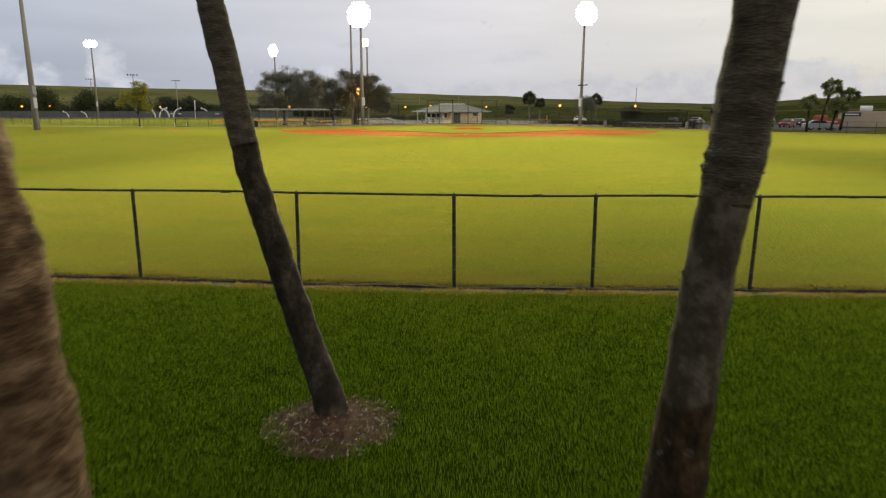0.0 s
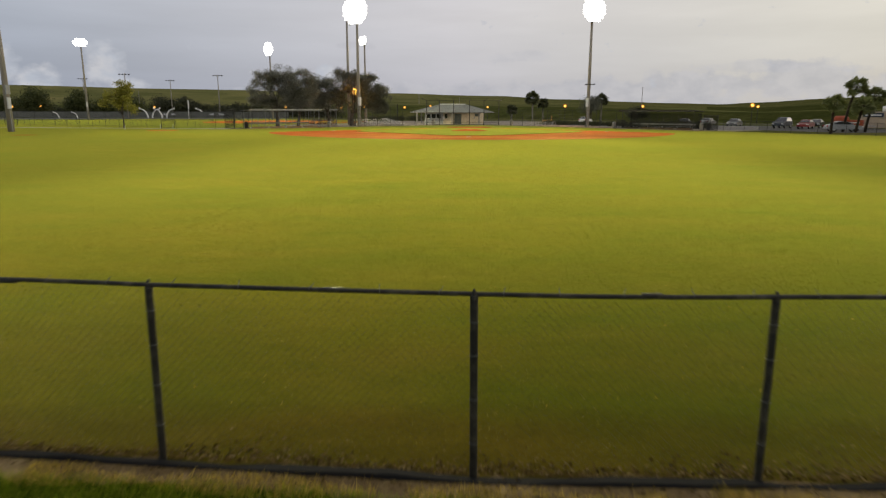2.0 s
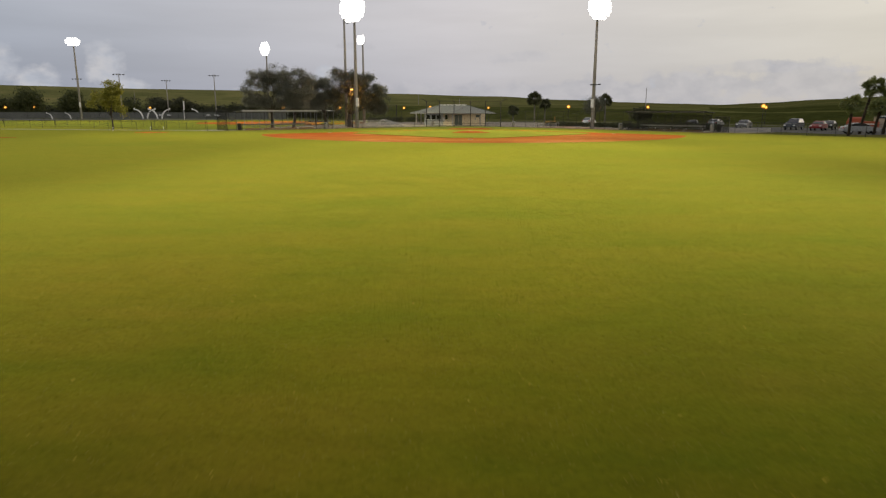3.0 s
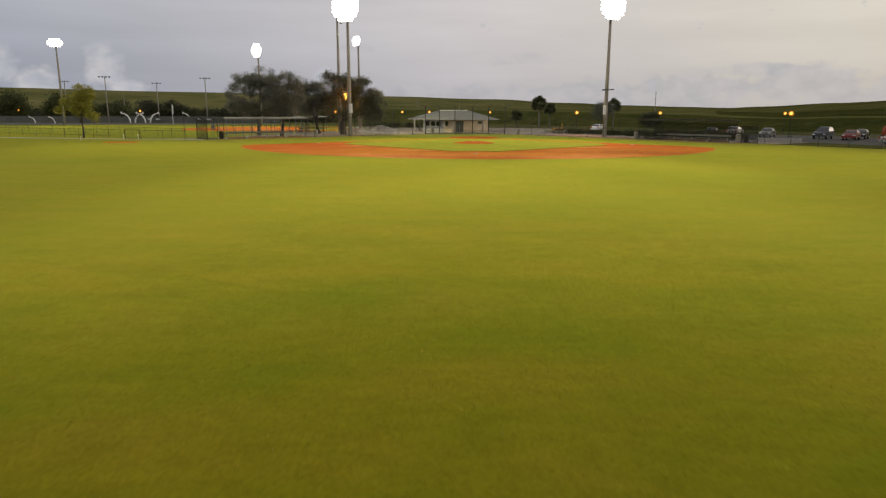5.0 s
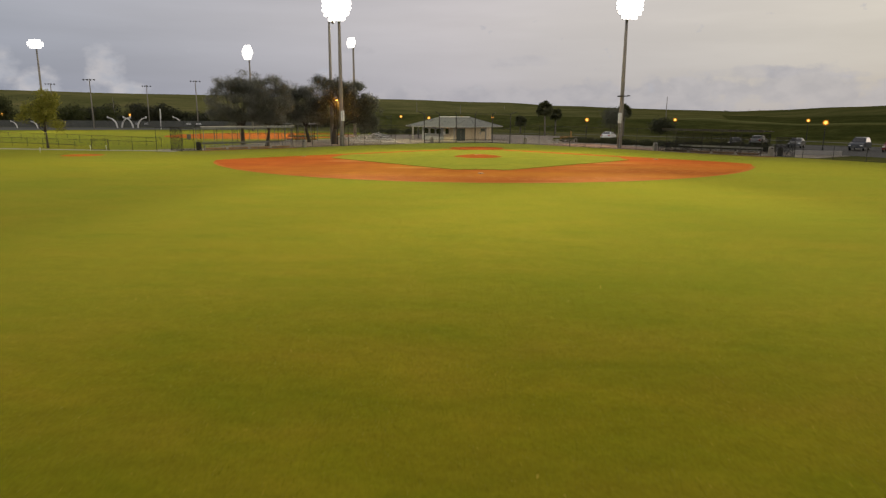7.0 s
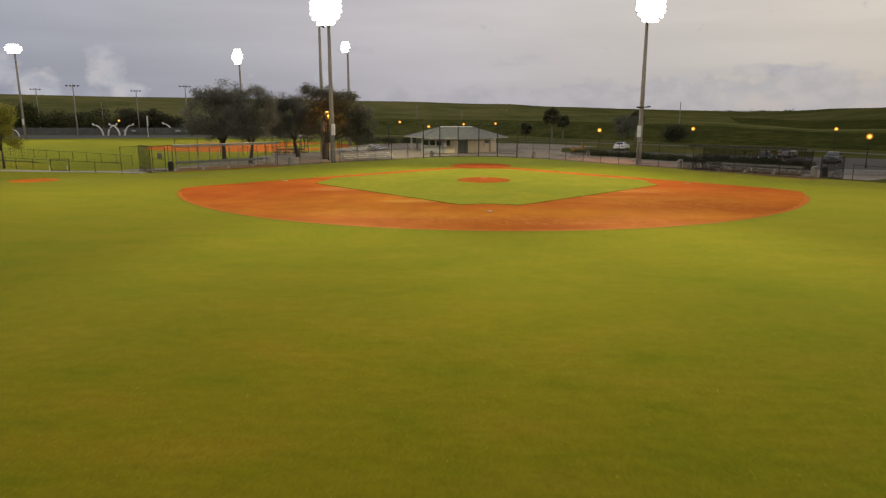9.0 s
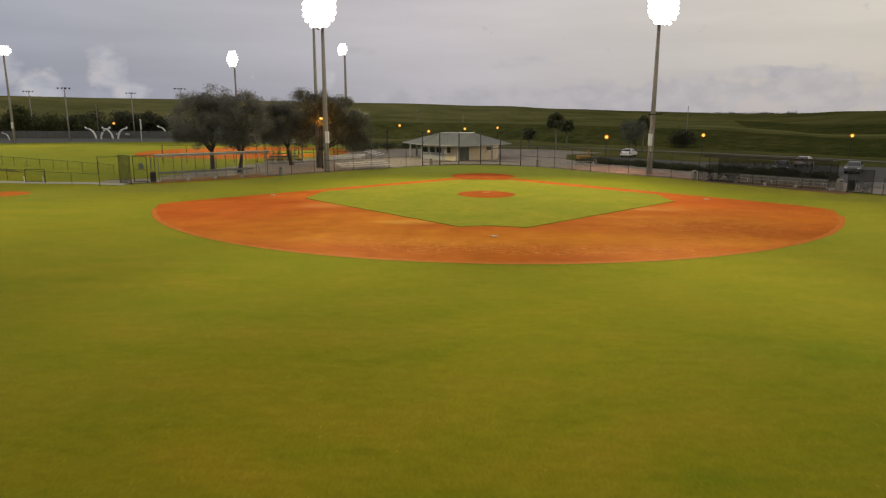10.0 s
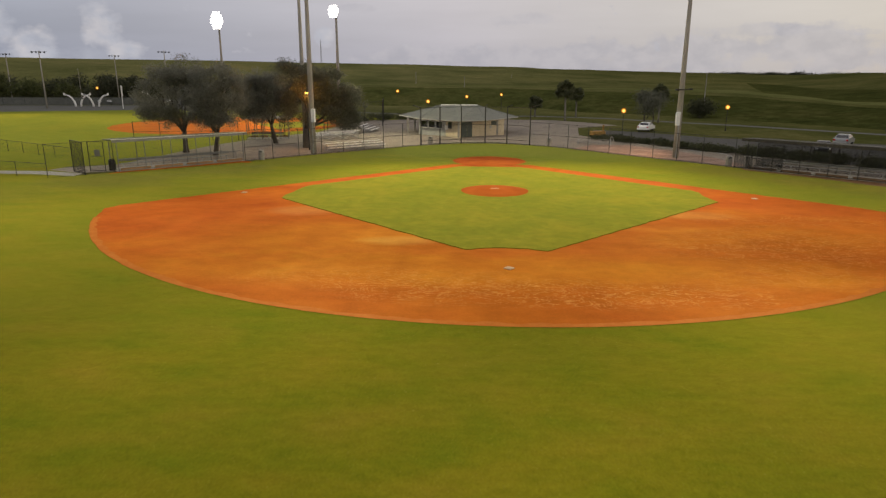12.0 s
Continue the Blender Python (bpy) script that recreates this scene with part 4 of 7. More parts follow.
fence([(-38.0, -14.2), (-45, -12.0), (-57, -6.4), (-74, 0), (-100, 8)], 1.25, 3.2, "low chain-link fence along the foul side of the field", post_r=0.025, wire_r=0.0012, rails=("top",))
fence([(-43, -2.5), (-52, 3), (-72, 14), (-104, 26)], 1.25, 3.2, "low chain-link fence round the neighbouring field", post_r=0.025, wire_r=0.0012, rails=("top",))
fence([(-20, 28), (-33, 18.5), (-46, 16)], 2.6, 3.2, "black chain-link fence of the neighbouring field behind the oaks", post_r=0.045, wire_r=0.0014, rails=("top", "mid"))
fence([(-24, 30), (-17.2, 45), (-19, 60)], 4.2, 5.0, "tall dark chain-link fence behind the far bleachers", post_r=0.05, wire_r=0.0014, rails=("top",))
fence([(-175, 101), (-130, 108), (-96, 112), (-62, 112)], 2.4, 6.0, "long dark chain-link fence at the far end of the neighbouring field", post_r=0.04, wire_r=0.004, pitch=0.16, rails=("top",), screen=2.1, cloth_mat=GREY_CLOTH)
fence([(36.2, -15.8), (41.5, -24.6), (52, -37), (64, -48)], 1.5, 3.2, "low black chain-link fence along the third-base side of the field", post_r=0.03, rails=("top",))


def backstop():
    top = thing("backstop", pose(0, 0, 0), "tall black chain-link backstop with overhanging arms", "backstop")
    pts = BACKSTOP[4:10]
    bm = tubed((0, 0, -0.1), (0, 0, 4.7), 0.075, 0.07, seg=8)
    post = part("post", bm, BLACK_STEEL, top)
    post.matrix_basis = pose(*pts[0], 0)
    arm = part("overhang_arm", tubed((0, 0, 4.65), (0, -1.5, 5.0), 0.045, seg=6), BLACK_STEEL, top)
    arm.matrix_basis = pose(*pts[0], 0, 0, 0, -35)
    for i, p in enumerate(pts[1:]):
        again(post, pose(*p, 0))
        again(arm, pose(*p, 0, 0, 0, -20 + 14 * i))
    for p, q in zip(pts, pts[1:]):
        d = math.hypot(q[0] - p[0], q[1] - p[1])
        for z in (4.65, 2.4, 0.55, 0.1):
            part("rail", tubed((0, 0, z), (d, 0, z), 0.03, seg=6), BLACK_STEEL, top).matrix_basis = along(p, q)
        part("wire_mesh", wire_mesh(d, 0.05, 4.65, 0.10, 0.0016), BLACK_WIRE, top).matrix_basis = along(p, q)
        part("curb", boxed(0.02, d - 0.02, 0.03, 0.15, 0.0, 0.14), CONCRETE, top, "low concrete curb").matrix_basis = along(p, q)


backstop()


# ---- floodlight poles ----
def flood_pole(x, y, h, aim, rows, cols, lit, base_r=0.33, pitch=0.62, lens_r=0.30, box_z=None, box_x=0.0, group="ball field floodlights", tilt=28, double_box=False):
    label = "tall tapered concrete floodlight pole with a lit lamp rack" if lit else "tall concrete floodlight pole with an unlit lamp rack"
    top = thing("floodlight_pole", pose(x, y, 0, 0, 0, aim), label, "floodlight", group)
    part("pole", lofted([(0, 0, -0.3), (0, 0, h * 0.5), (0, 0, h + 0.3)], [base_r, base_r * 0.78, base_r * 0.5], seg=12), POLE, top, smooth=True)
    first = None
    for r in range(rows):
        z = h + (r - (rows - 1) / 2) * pitch * 1.02
        # Rows shorten to an oval, giving the rack the round outline of its glare.
        v = (r - (rows - 1) / 2) / (rows / 2)
        count = max(1, round(cols * math.sqrt(1 - v * v))) if rows > 2 else cols
        part("crossarm", boxed(-count * pitch / 2, count * pitch / 2, -0.42, -0.32, z - 0.05, z + 0.05), GALV, top)
        for c in range(count):
            m = pose((c - (count - 1) / 2) * pitch, -0.62, z - 0.12, 90 - tilt, 0, 0)
            if first is None:
                bm = tubed((0, 0, -0.28), (0, 0, 0.1), lens_r * 0.35, lens_r, seg=12)
                first = part("lamp", bm, GALV, top, "spun aluminium lamp housing")
                first.matrix_basis = m
                lens = part("lens", tubed((0, 0, 0.10), (0, 0, 0.13), lens_r * 0.97, seg=12), LAMP_WHITE if lit else DARK_GLASS, first, "glaring white lamp glass" if lit else "dark lamp glass")
            else:
                o = again(first, m, top)
                again(lens, Matrix(), o)
    if box_z:
        part("control_box", boxed(box_x - 0.2, box_x + 0.2, -base_r - 0.22, -base_r + 0.14, box_z - 1.42, box_z, bevel=0.02), PLASTIC_WHITE, top, "pale grey control cabinet")
        part("conduit", tubed((box_x * 0.5, -base_r - 0.02, 0), (box_x * 0.5, -base_r - 0.02, box_z - 1.4), 0.05, seg=6), GALV, top)
        if double_box:
            part("control_box", boxed(-0.25, 0.25, -base_r - 0.25, -base_r + 0.05, box_z + 0.4, box_z + 1.6, bevel=0.02), GALV, top)
    return top


# Lit racks and lenses are oversized to fill the lamps' glare.
flood_pole(-19.45, 4.2, 19.4, -14, 7, 7, True, box_z=5.0, box_x=0.36, lens_r=0.44, pitch=0.60)
flood_pole(20.4, 4.2, 19.4, 14, 7, 7, True, box_z=4.9, box_x=-0.36, lens_r=0.40, pitch=0.54)
flood_pole(-60.4, -27.0, 19.6, 55, 3, 5, True, base_r=0.42, box_z=4.4, double_box=True)
flood_pole(-110.6, 75.6, 21.4, 20, 4, 7, True, lens_r=0.38, pitch=0.50, box_z=5.0)
flood_pole(-58.4, 81.8, 20.0, -12, 6, 5, True, lens_r=0.42, pitch=0.58)
flood_pole(-25.4, 48.9, 19.0, -25, 4, 4, True, lens_r=0.36, pitch=0.48)
flood_pole(-23.7, 17.6, 19.3, 95, 2, 5, True, pitch=0.5, lens_r=0.15)
flood_pole(-63, -89, 19.6, 120, 3, 5, True, base_r=0.42)
flood_pole(63, -89, 19.6, -120, 3, 5, True, base_r=0.42)
for x, y, h in ((-108.3, 93.6, 13.6), (-118.2, 146.4, 14.0), (-147.3, 136.3, 14.2), (-87.1, 115.3, 14.3)):
    flood_pole(x, y, h, 20, 1, 4, False, base_r=0.22, pitch=0.9, lens_r=0.24, group="unlit far floodlights")

# arm lamp brackets halfway up the third-base pole
br = thing("pole_bracket_lamp", pose(20.4, 3.85, 7.2), "small twin security lamp clamped to a concrete pole", "lamp")
part("bracket", boxed(-0.45, 0.72, -0.05, 0.05, -0.06, 0.06), BLACK_STEEL, br)
part("shade", boxed(-0.72, -0.36, -0.16, 0.16, -0.12, 0.08, bevel=0.03), BLACK_STEEL, br)
part("shade", boxed(0.62, 1.0, -0.16, 0.16, -0.02, 0.14, bevel=0.03), BLACK_STEEL, br)


# ---- park lamps ----
def park_lamp(x, y, h=3.75, far=False):
    top = thing("park_lamp", pose(x, y, 0), "slim dark park lamp with a glowing orange bulb and halo", "street lamp", "park lamps")
    part("pole", lofted([(0, 0, 0), (0, 0, 0.5), (0, 0, 0.52), (0, 0, h - 0.3)], [0.11, 0.09, 0.055, 0.045], seg=8), BLACK_STEEL, top)
    part("collar", tubed((0, 0, h - 0.32), (0, 0, h - 0.22), 0.12, 0.14, seg=10), BLACK_STEEL, top)
    bm = bmesh.new()
    # Shell radius is sized to the lamp's halo.
    r = 0.36 if not far else 0.47
    bmesh.ops.create_icosphere(bm, subdivisions=3, radius=r, matrix=Matrix.Translation((0, 0, h)))
    globe = part("globe", bm, LAMP_HALO, top, "see-through orange shell giving the bulb its halo", smooth=True)
    globe.visible_shadow = False
    bm = bmesh.new()
    bmesh.ops.create_icosphere(bm, subdivisions=2, radius=r * 0.62, matrix=Matrix.Translation((0, 0, h)))
    part("bulb", bm, LAMP_ORANGE, globe, "blinding yellow sodium bulb", smooth=True)


for x, y, far in ((19.7, 27.3, False), (38.8, 39.5, False), (-10.1, 56.0, False), (-3.1, 83.2, False), (5.4, 98.8, False), (-23.9, 127.9, True), (34.1, 69.3, False), (64.8, 40.9, False), (46.3, -0.6, False),
                  (-126.6, 148.8, True), (-153.5, 119.0, True), (-164.0, 119.0, True), (-63.4, 113.6, True), (-45.2, 118.7, True), (-36.9, 118.7, True)):
    park_lamp(x, y, 3.75, far)


# ---- trees and palms ----
def leaf_cloud(lobes, clumps, per_clump, size, seed, spread=0.55, flat=0.7):
    """Leaf quads in clumps that sit on and in rounded lobes (x, y, z, rx, ry, rz)."""
    rng = np.random.default_rng(seed)
    lob = np.array(lobes, float)
    vol = (lob[:, 3] * lob[:, 4] * lob[:, 5]) ** (2 / 3)
    pick = rng.choice(len(lob), clumps, p=vol / vol.sum())
    d = rng.normal(size=(clumps, 3))
    d /= np.linalg.norm(d, axis=1)[:, None]
    rad = 1 - 0.6 * rng.random(clumps) ** 1.8
    rad = np.where(rng.random(clumps) < 0.10, rng.uniform(1.0, 1.22, clumps), rad)
    centre = lob[pick, :3] + d * lob[pick, 3:] * rad[:, None] * (1 + 0.10 * rng.normal(size=(clumps, 1)))
    c = np.repeat(centre, per_clump, axis=0) + rng.normal(size=(clumps * per_clump, 3)) * spread * np.array([1, 1, flat])
    n = len(c)
    u = rng.normal(size=(n, 3))
    u /= np.linalg.norm(u, axis=1)[:, None]
    w = np.cross(u, rng.normal(size=(n, 3)))
    w /= np.linalg.norm(w, axis=1)[:, None]
    s = size * rng.uniform(0.5, 1.3, n)[:, None]
    u, w = u * s, w * s * 0.45
    return np.stack([c - u, c + w, c + u, c - w], 1)


def limb(rng, start, end, bend, r0, r1, k=5):
    s, e = Vector(start), Vector(end)
    side = Vector((rng.uniform(-1, 1), rng.uniform(-1, 1), rng.uniform(0, 0.6))) * bend
    pts = [s.lerp(e, i / k) + side * math.sin(math.pi * i / k) for i in range(k + 1)]
    return pts, [r0 + (r1 - r0) * i / k for i in range(k + 1)]


def tree(name, x, y, lobes, trunk_h, trunk_r, bark, leaf, label, category, seed, clumps=600, per=16, size=0.16, group="", spread=0.5, lean=(0, 0), forks=6, clumpy=False):
    top = thing(name, pose(x, y, 0), label, category, group)
    rng = random.Random(seed)
    bm = bmesh.new()
    fork = (lean[0], lean[1], trunk_h)
    p, r = limb(rng, (0, 0, -0.2), fork, 0.12, trunk_r * 1.35, trunk_r * 0.8)
    r[0] *= 1.25
    loft(bm, p, r, seg=10, wobble=0.06, seed=seed)
    ends = sorted(lobes, key=lambda l: -l[3])[:forks]
    for l in ends:
        e = (l[0] * 0.8, l[1] * 0.8, l[2] - l[5] * 0.1)
        p, r = limb(rng, fork, e, 0.5, trunk_r * 0.6, trunk_r * 0.12)
        loft(bm, p, r, seg=7, wobble=0.05, seed=seed + 1)
        for _ in range(3):
            m = p[3]
            e2 = (l[0] + rng.uniform(-.8, .8) * l[3], l[1] + rng.uniform(-.8, .8) * l[4], l[2] + rng.uniform(-.4, .8) * l[5])
            p2, r2 = limb(rng, m, e2, 0.3, trunk_r * 0.25, trunk_r * 0.04, 4)
            loft(bm, p2, r2, seg=5)
    part("trunk", bm, bark, top, smooth=True)
    if clumpy:
        # each bough carries many small tufts, thinner towards its rim and with gaps between them
        tufts = []
        for l in lobes:
            for _ in range(17):
                d = Vector((rng.gauss(0, 1), rng.gauss(0, 1), rng.gauss(0.1, 0.9))).normalized() * rng.uniform(0.30, 1.22)
                k = rng.uniform(0.17, 0.36)
                tufts.append((l[0] + d.x * l[3], l[1] + d.y * l[4], l[2] + d.z * l[5], l[3] * k, l[4] * k, l[5] * k * 1.15))
        lobes = tufts
    part("crown", mesh_quads(leaf_cloud(lobes, clumps, per, size, seed, spread)), leaf, top)
    return top


tree("oak_tree", -34.3, 5.0, [(-2.6, 0, 6.5, 1.9, 2.2, 1.9), (-1.6, 0.3, 8.4, 2.0, 2.1, 1.4), (1.0, 0, 8.7, 2.0, 2.0, 1.3), (0.2, -0.3, 6.2, 2.6, 2.4, 1.9), (-3.1, -0.4, 4.2, 1.7, 1.7, 1.1), (-0.6, -0.8, 4.0, 1.7, 1.6, 0.9), (2.6, 0.3, 6.8, 1.9, 1.9, 1.8), (2.2, -0.4, 4.5, 1.6, 1.6, 1.1)],
     2.3, 0.26, BARK_OAK, OAK_GREY, "spreading live oak with thin grey-brown foliage", "tree", 11, 3900, 13, 0.085, "oaks behind the dugout", spread=0.30, clumpy=True)
tree("oak_tree", -30.0, 2.6, [(0, 0, 6.5, 2.4, 2.3, 1.9), (2.0, 0.3, 8.1, 1.7, 1.8, 1.3), (-0.6, 0.4, 8.7, 1.9, 1.8, 1.2), (2.1, 0, 6.0, 1.6, 1.7, 1.6), (-1.2, -0.5, 4.6, 1.7, 1.6, 1.1), (1.6, -0.4, 4.3, 1.6, 1.6, 1.1), (0.3, -0.3, 3.7, 1.8, 1.5, 0.9)],
     2.2, 0.22, BARK_OAK, OAK_GREY, "smaller live oak crowding its neighbour", "tree", 12, 2900, 13, 0.085, "oaks behind the dugout", lean=(0.4, 0), spread=0.30, clumpy=True)
tree("oak_tree", -27.0, 15.4, [(-1.8, 0, 7.1, 1.9, 2.0, 1.6), (0, 0.3, 7.4, 1.7, 1.8, 1.4), (-0.5, -0.3, 5.4, 2.3, 2.2, 1.7), (-2.9, 0, 4.9, 1.7, 1.6, 1.5), (0.9, 0, 4.8, 1.4, 1.4, 1.3), (-3.4, 0.2, 6.4, 1.5, 1.5, 1.4), (-3.0, 0.3, 7.8, 1.6, 1.5, 1.2), (-1.2, 0, 3.7, 2.0, 1.9, 1.1), (-3.4, 0, 3.7, 1.6, 1.5, 1.0), (-4.9, 0.2, 5.1, 1.5, 1.4, 1.7)],
     2.4, 0.24, BARK_OAK, OAK_GREY, "slender live oak with grey-green foliage in the paved yard", "tree", 13, 4200, 13, 0.085, "oaks behind the dugout", lean=(-0.5, 0), spread=0.30, clumpy=True)
tree("oak_tree", -21.9, 11.0, [(-0.6, 0, 7.4, 2.8, 2.7, 2.0), (2.2, 0.5, 7.2, 2.7, 2.5, 2.0), (4.2, 0.4, 5.2, 2.2, 2.2, 2.1), (0.4, 0.4, 5.2, 2.6, 2.2, 1.7), (4.9, 0.5, 6.8, 1.5, 1.6, 1.4), (3.4, 0.2, 8.5, 1.4, 1.4, 0.9), (-1.6, 0.3, 8.8, 1.3, 1.3, 0.8), (-3.0, 0.5, 5.6, 1.9, 1.9, 1.8), (1.5, 1, 8.5, 2.0, 2.0, 1.2), (3.8, 0.6, 3.6, 2.0, 1.8, 1.2), (5.6, 0.6, 4.6, 1.4, 1.4, 1.5), (5.4, 0.6, 3.0, 1.2, 1.3, 0.9), (-2.0, 0.2, 4.0, 1.9, 1.8, 1.2)],
     2.3, 0.36, BARK_OAK, OAK, "dense dark live oak beside the floodlight pole", "tree", 14, 5000, 14, 0.09, "oaks behind the dugout", spread=0.30, clumpy=True)
tree("young_tree", -55.6, -7.6, [(0.2, 0, 6.6, 1.0, 1.0, 1.0), (1.0, 0.2, 5.9, 0.9, 0.9, 1.0), (-0.9, 0, 5.2, 1.2, 1.2, 1.0), (0.8, 0, 4.5, 1.2, 1.2, 1.3), (-2.4, 0, 4.0, 1.0, 0.9, 0.6), (1.6, 0, 3.0, 0.9, 0.9, 0.7), (-0.5, 0, 3.7, 1.2, 1.2, 0.7)],
     2.0, 0.11, BARK_OAK, YELLOW_LEAF, "young tree with floodlit yellow-green leaves", "tree", 15, 1100, 10, 0.11, spread=0.24, clumpy=True)
tree("small_tree", 27.4, 41.2, [(0, 0, 4.2, 1.7, 1.6, 1.3), (-1.0, 0, 3.2, 1.2, 1.2, 0.9), (1.1, 0, 5.0, 1.2, 1.2, 1.0)], 1.8, 0.12, BARK_OAK, OAK, "thin-crowned small tree beside the car park", "tree", 16, 180, 12, 0.15, lean=(0.4, 0))
tree("small_tree", 29.8, 55.0, [(0, 0, 4.6, 1.5, 1.4, 1.1), (1.0, 0, 3.8, 1.1, 1.1, 0.8)], 2.2, 0.13, BARK_OAK, OAK, "thin small tree on the grass verge", "tree", 17, 260, 14, 0.16)
tree("small_tree", 45.9, 72.7, [(0, 0, 2.0, 2.6, 2.0, 1.7)], 1.2, 0.13, BARK_OAK, DARK_LEAF, "dark bushy small tree on the grass verge", "tree", 18, 260, 14, 0.18)

def fan_palm(x, y, h, lean, r, label, seed, crown=1.35, trunk_r=0.17, boots=0.0, bark=None, leaf=None, fronds=44, blade=0.030):
    top = thing("palm_tree", pose(x, y, 0), label, "palm", "park palms")
    rng = random.Random(seed)
    pts = [(lean[0] * (i / 6) ** 1.5, lean[1] * i / 6, h * i / 6 - 0.1) for i in range(7)]
    part("trunk", lofted(pts, [trunk_r * (1.2 if i == 0 else 1.0 + boots * (i > 3)) for i in range(7)], seg=10, wobble=0.06, seed=seed), bark, top, smooth=True)
    quads = []
    head = Vector(pts[-1])
    for i in range(fronds):
        a, e = rng.uniform(0, math.tau), math.asin(rng.uniform(-0.75, 1.0))
        d = Vector((math.cos(a) * math.cos(e), math.sin(a) * math.cos(e), math.sin(e)))
        stem = head + d * crown * rng.uniform(0.40, 0.58) - Vector((0, 0, 0.06 * crown))
        side = d.cross(Vector((rng.gauss(0, 0.6), rng.gauss(0, 0.6), 1))).normalized()
        up = side.cross(d).normalized()
        for k in range(19):
            b = radians(-108 + 12 * k)
            out = d * math.cos(b) + side * math.sin(b) + up * 0.25 * abs(math.sin(b))
            reach = crown * 0.50 * rng.uniform(0.85, 1.1)
            w = (d * -math.sin(b) + side * math.cos(b)) * blade * crown
            mid = stem + out * reach * 0.55
            tip = stem + out * reach - Vector((0, 0, crown * rng.uniform(0.04, 0.16)))
            quads.append([stem, mid + w, tip, mid - w])
        quads.append([head, stem + side * 0.025, stem, stem - side * 0.025])
    part("crown", mesh_quads(np.array([[tuple(v) for v in q] for q in quads])), leaf or FROND, top, "ball of stiff fan fronds")
    return top


for i, (x, y, h, lean, c, lab) in enumerate(((16.1, 60.5, 6.05, (-0.2, 0), 1.9, "tall cabbage palm with a pale banded trunk"), (20.0, 72.5, 4.8, (0, 0), 1.6, "shorter cabbage palm beside a tall one"), (11.4, 72.0, 3.2, (0, 0), 1.5, "low dim palm on the verge"),
                                             (46.6, -24.5, 4.0, (0, 0), 1.6, "squat cabbage palm beside the low field fence"), (52.1, -17.2, 6.3, (1.15, 0), 1.8, "tall cabbage palm beside the car park"),
                                             (54.8, -17.8, 5.0, (0.8, 0), 1.75, "leaning cabbage palm in a clump"), (52.4, -19.8, 3.7, (0.6, 0), 1.8, "lower cabbage palm in a clump"), (33.1, 57.6, 5.7, (0, 0), 1.6, "tall dark round-headed palm behind the car park"))):
    fan_palm(x, y, h, lean, c, lab, 40 + i, c * (0.98 if x > 45 else 1.18), bark=BARK_SMOOTH if x > 45 else PALM_PALE, leaf=FROND if x > 45 else PALM_LEAF, fronds=44 if x > 45 else 60, blade=0.030 if x > 45 else 0.034)


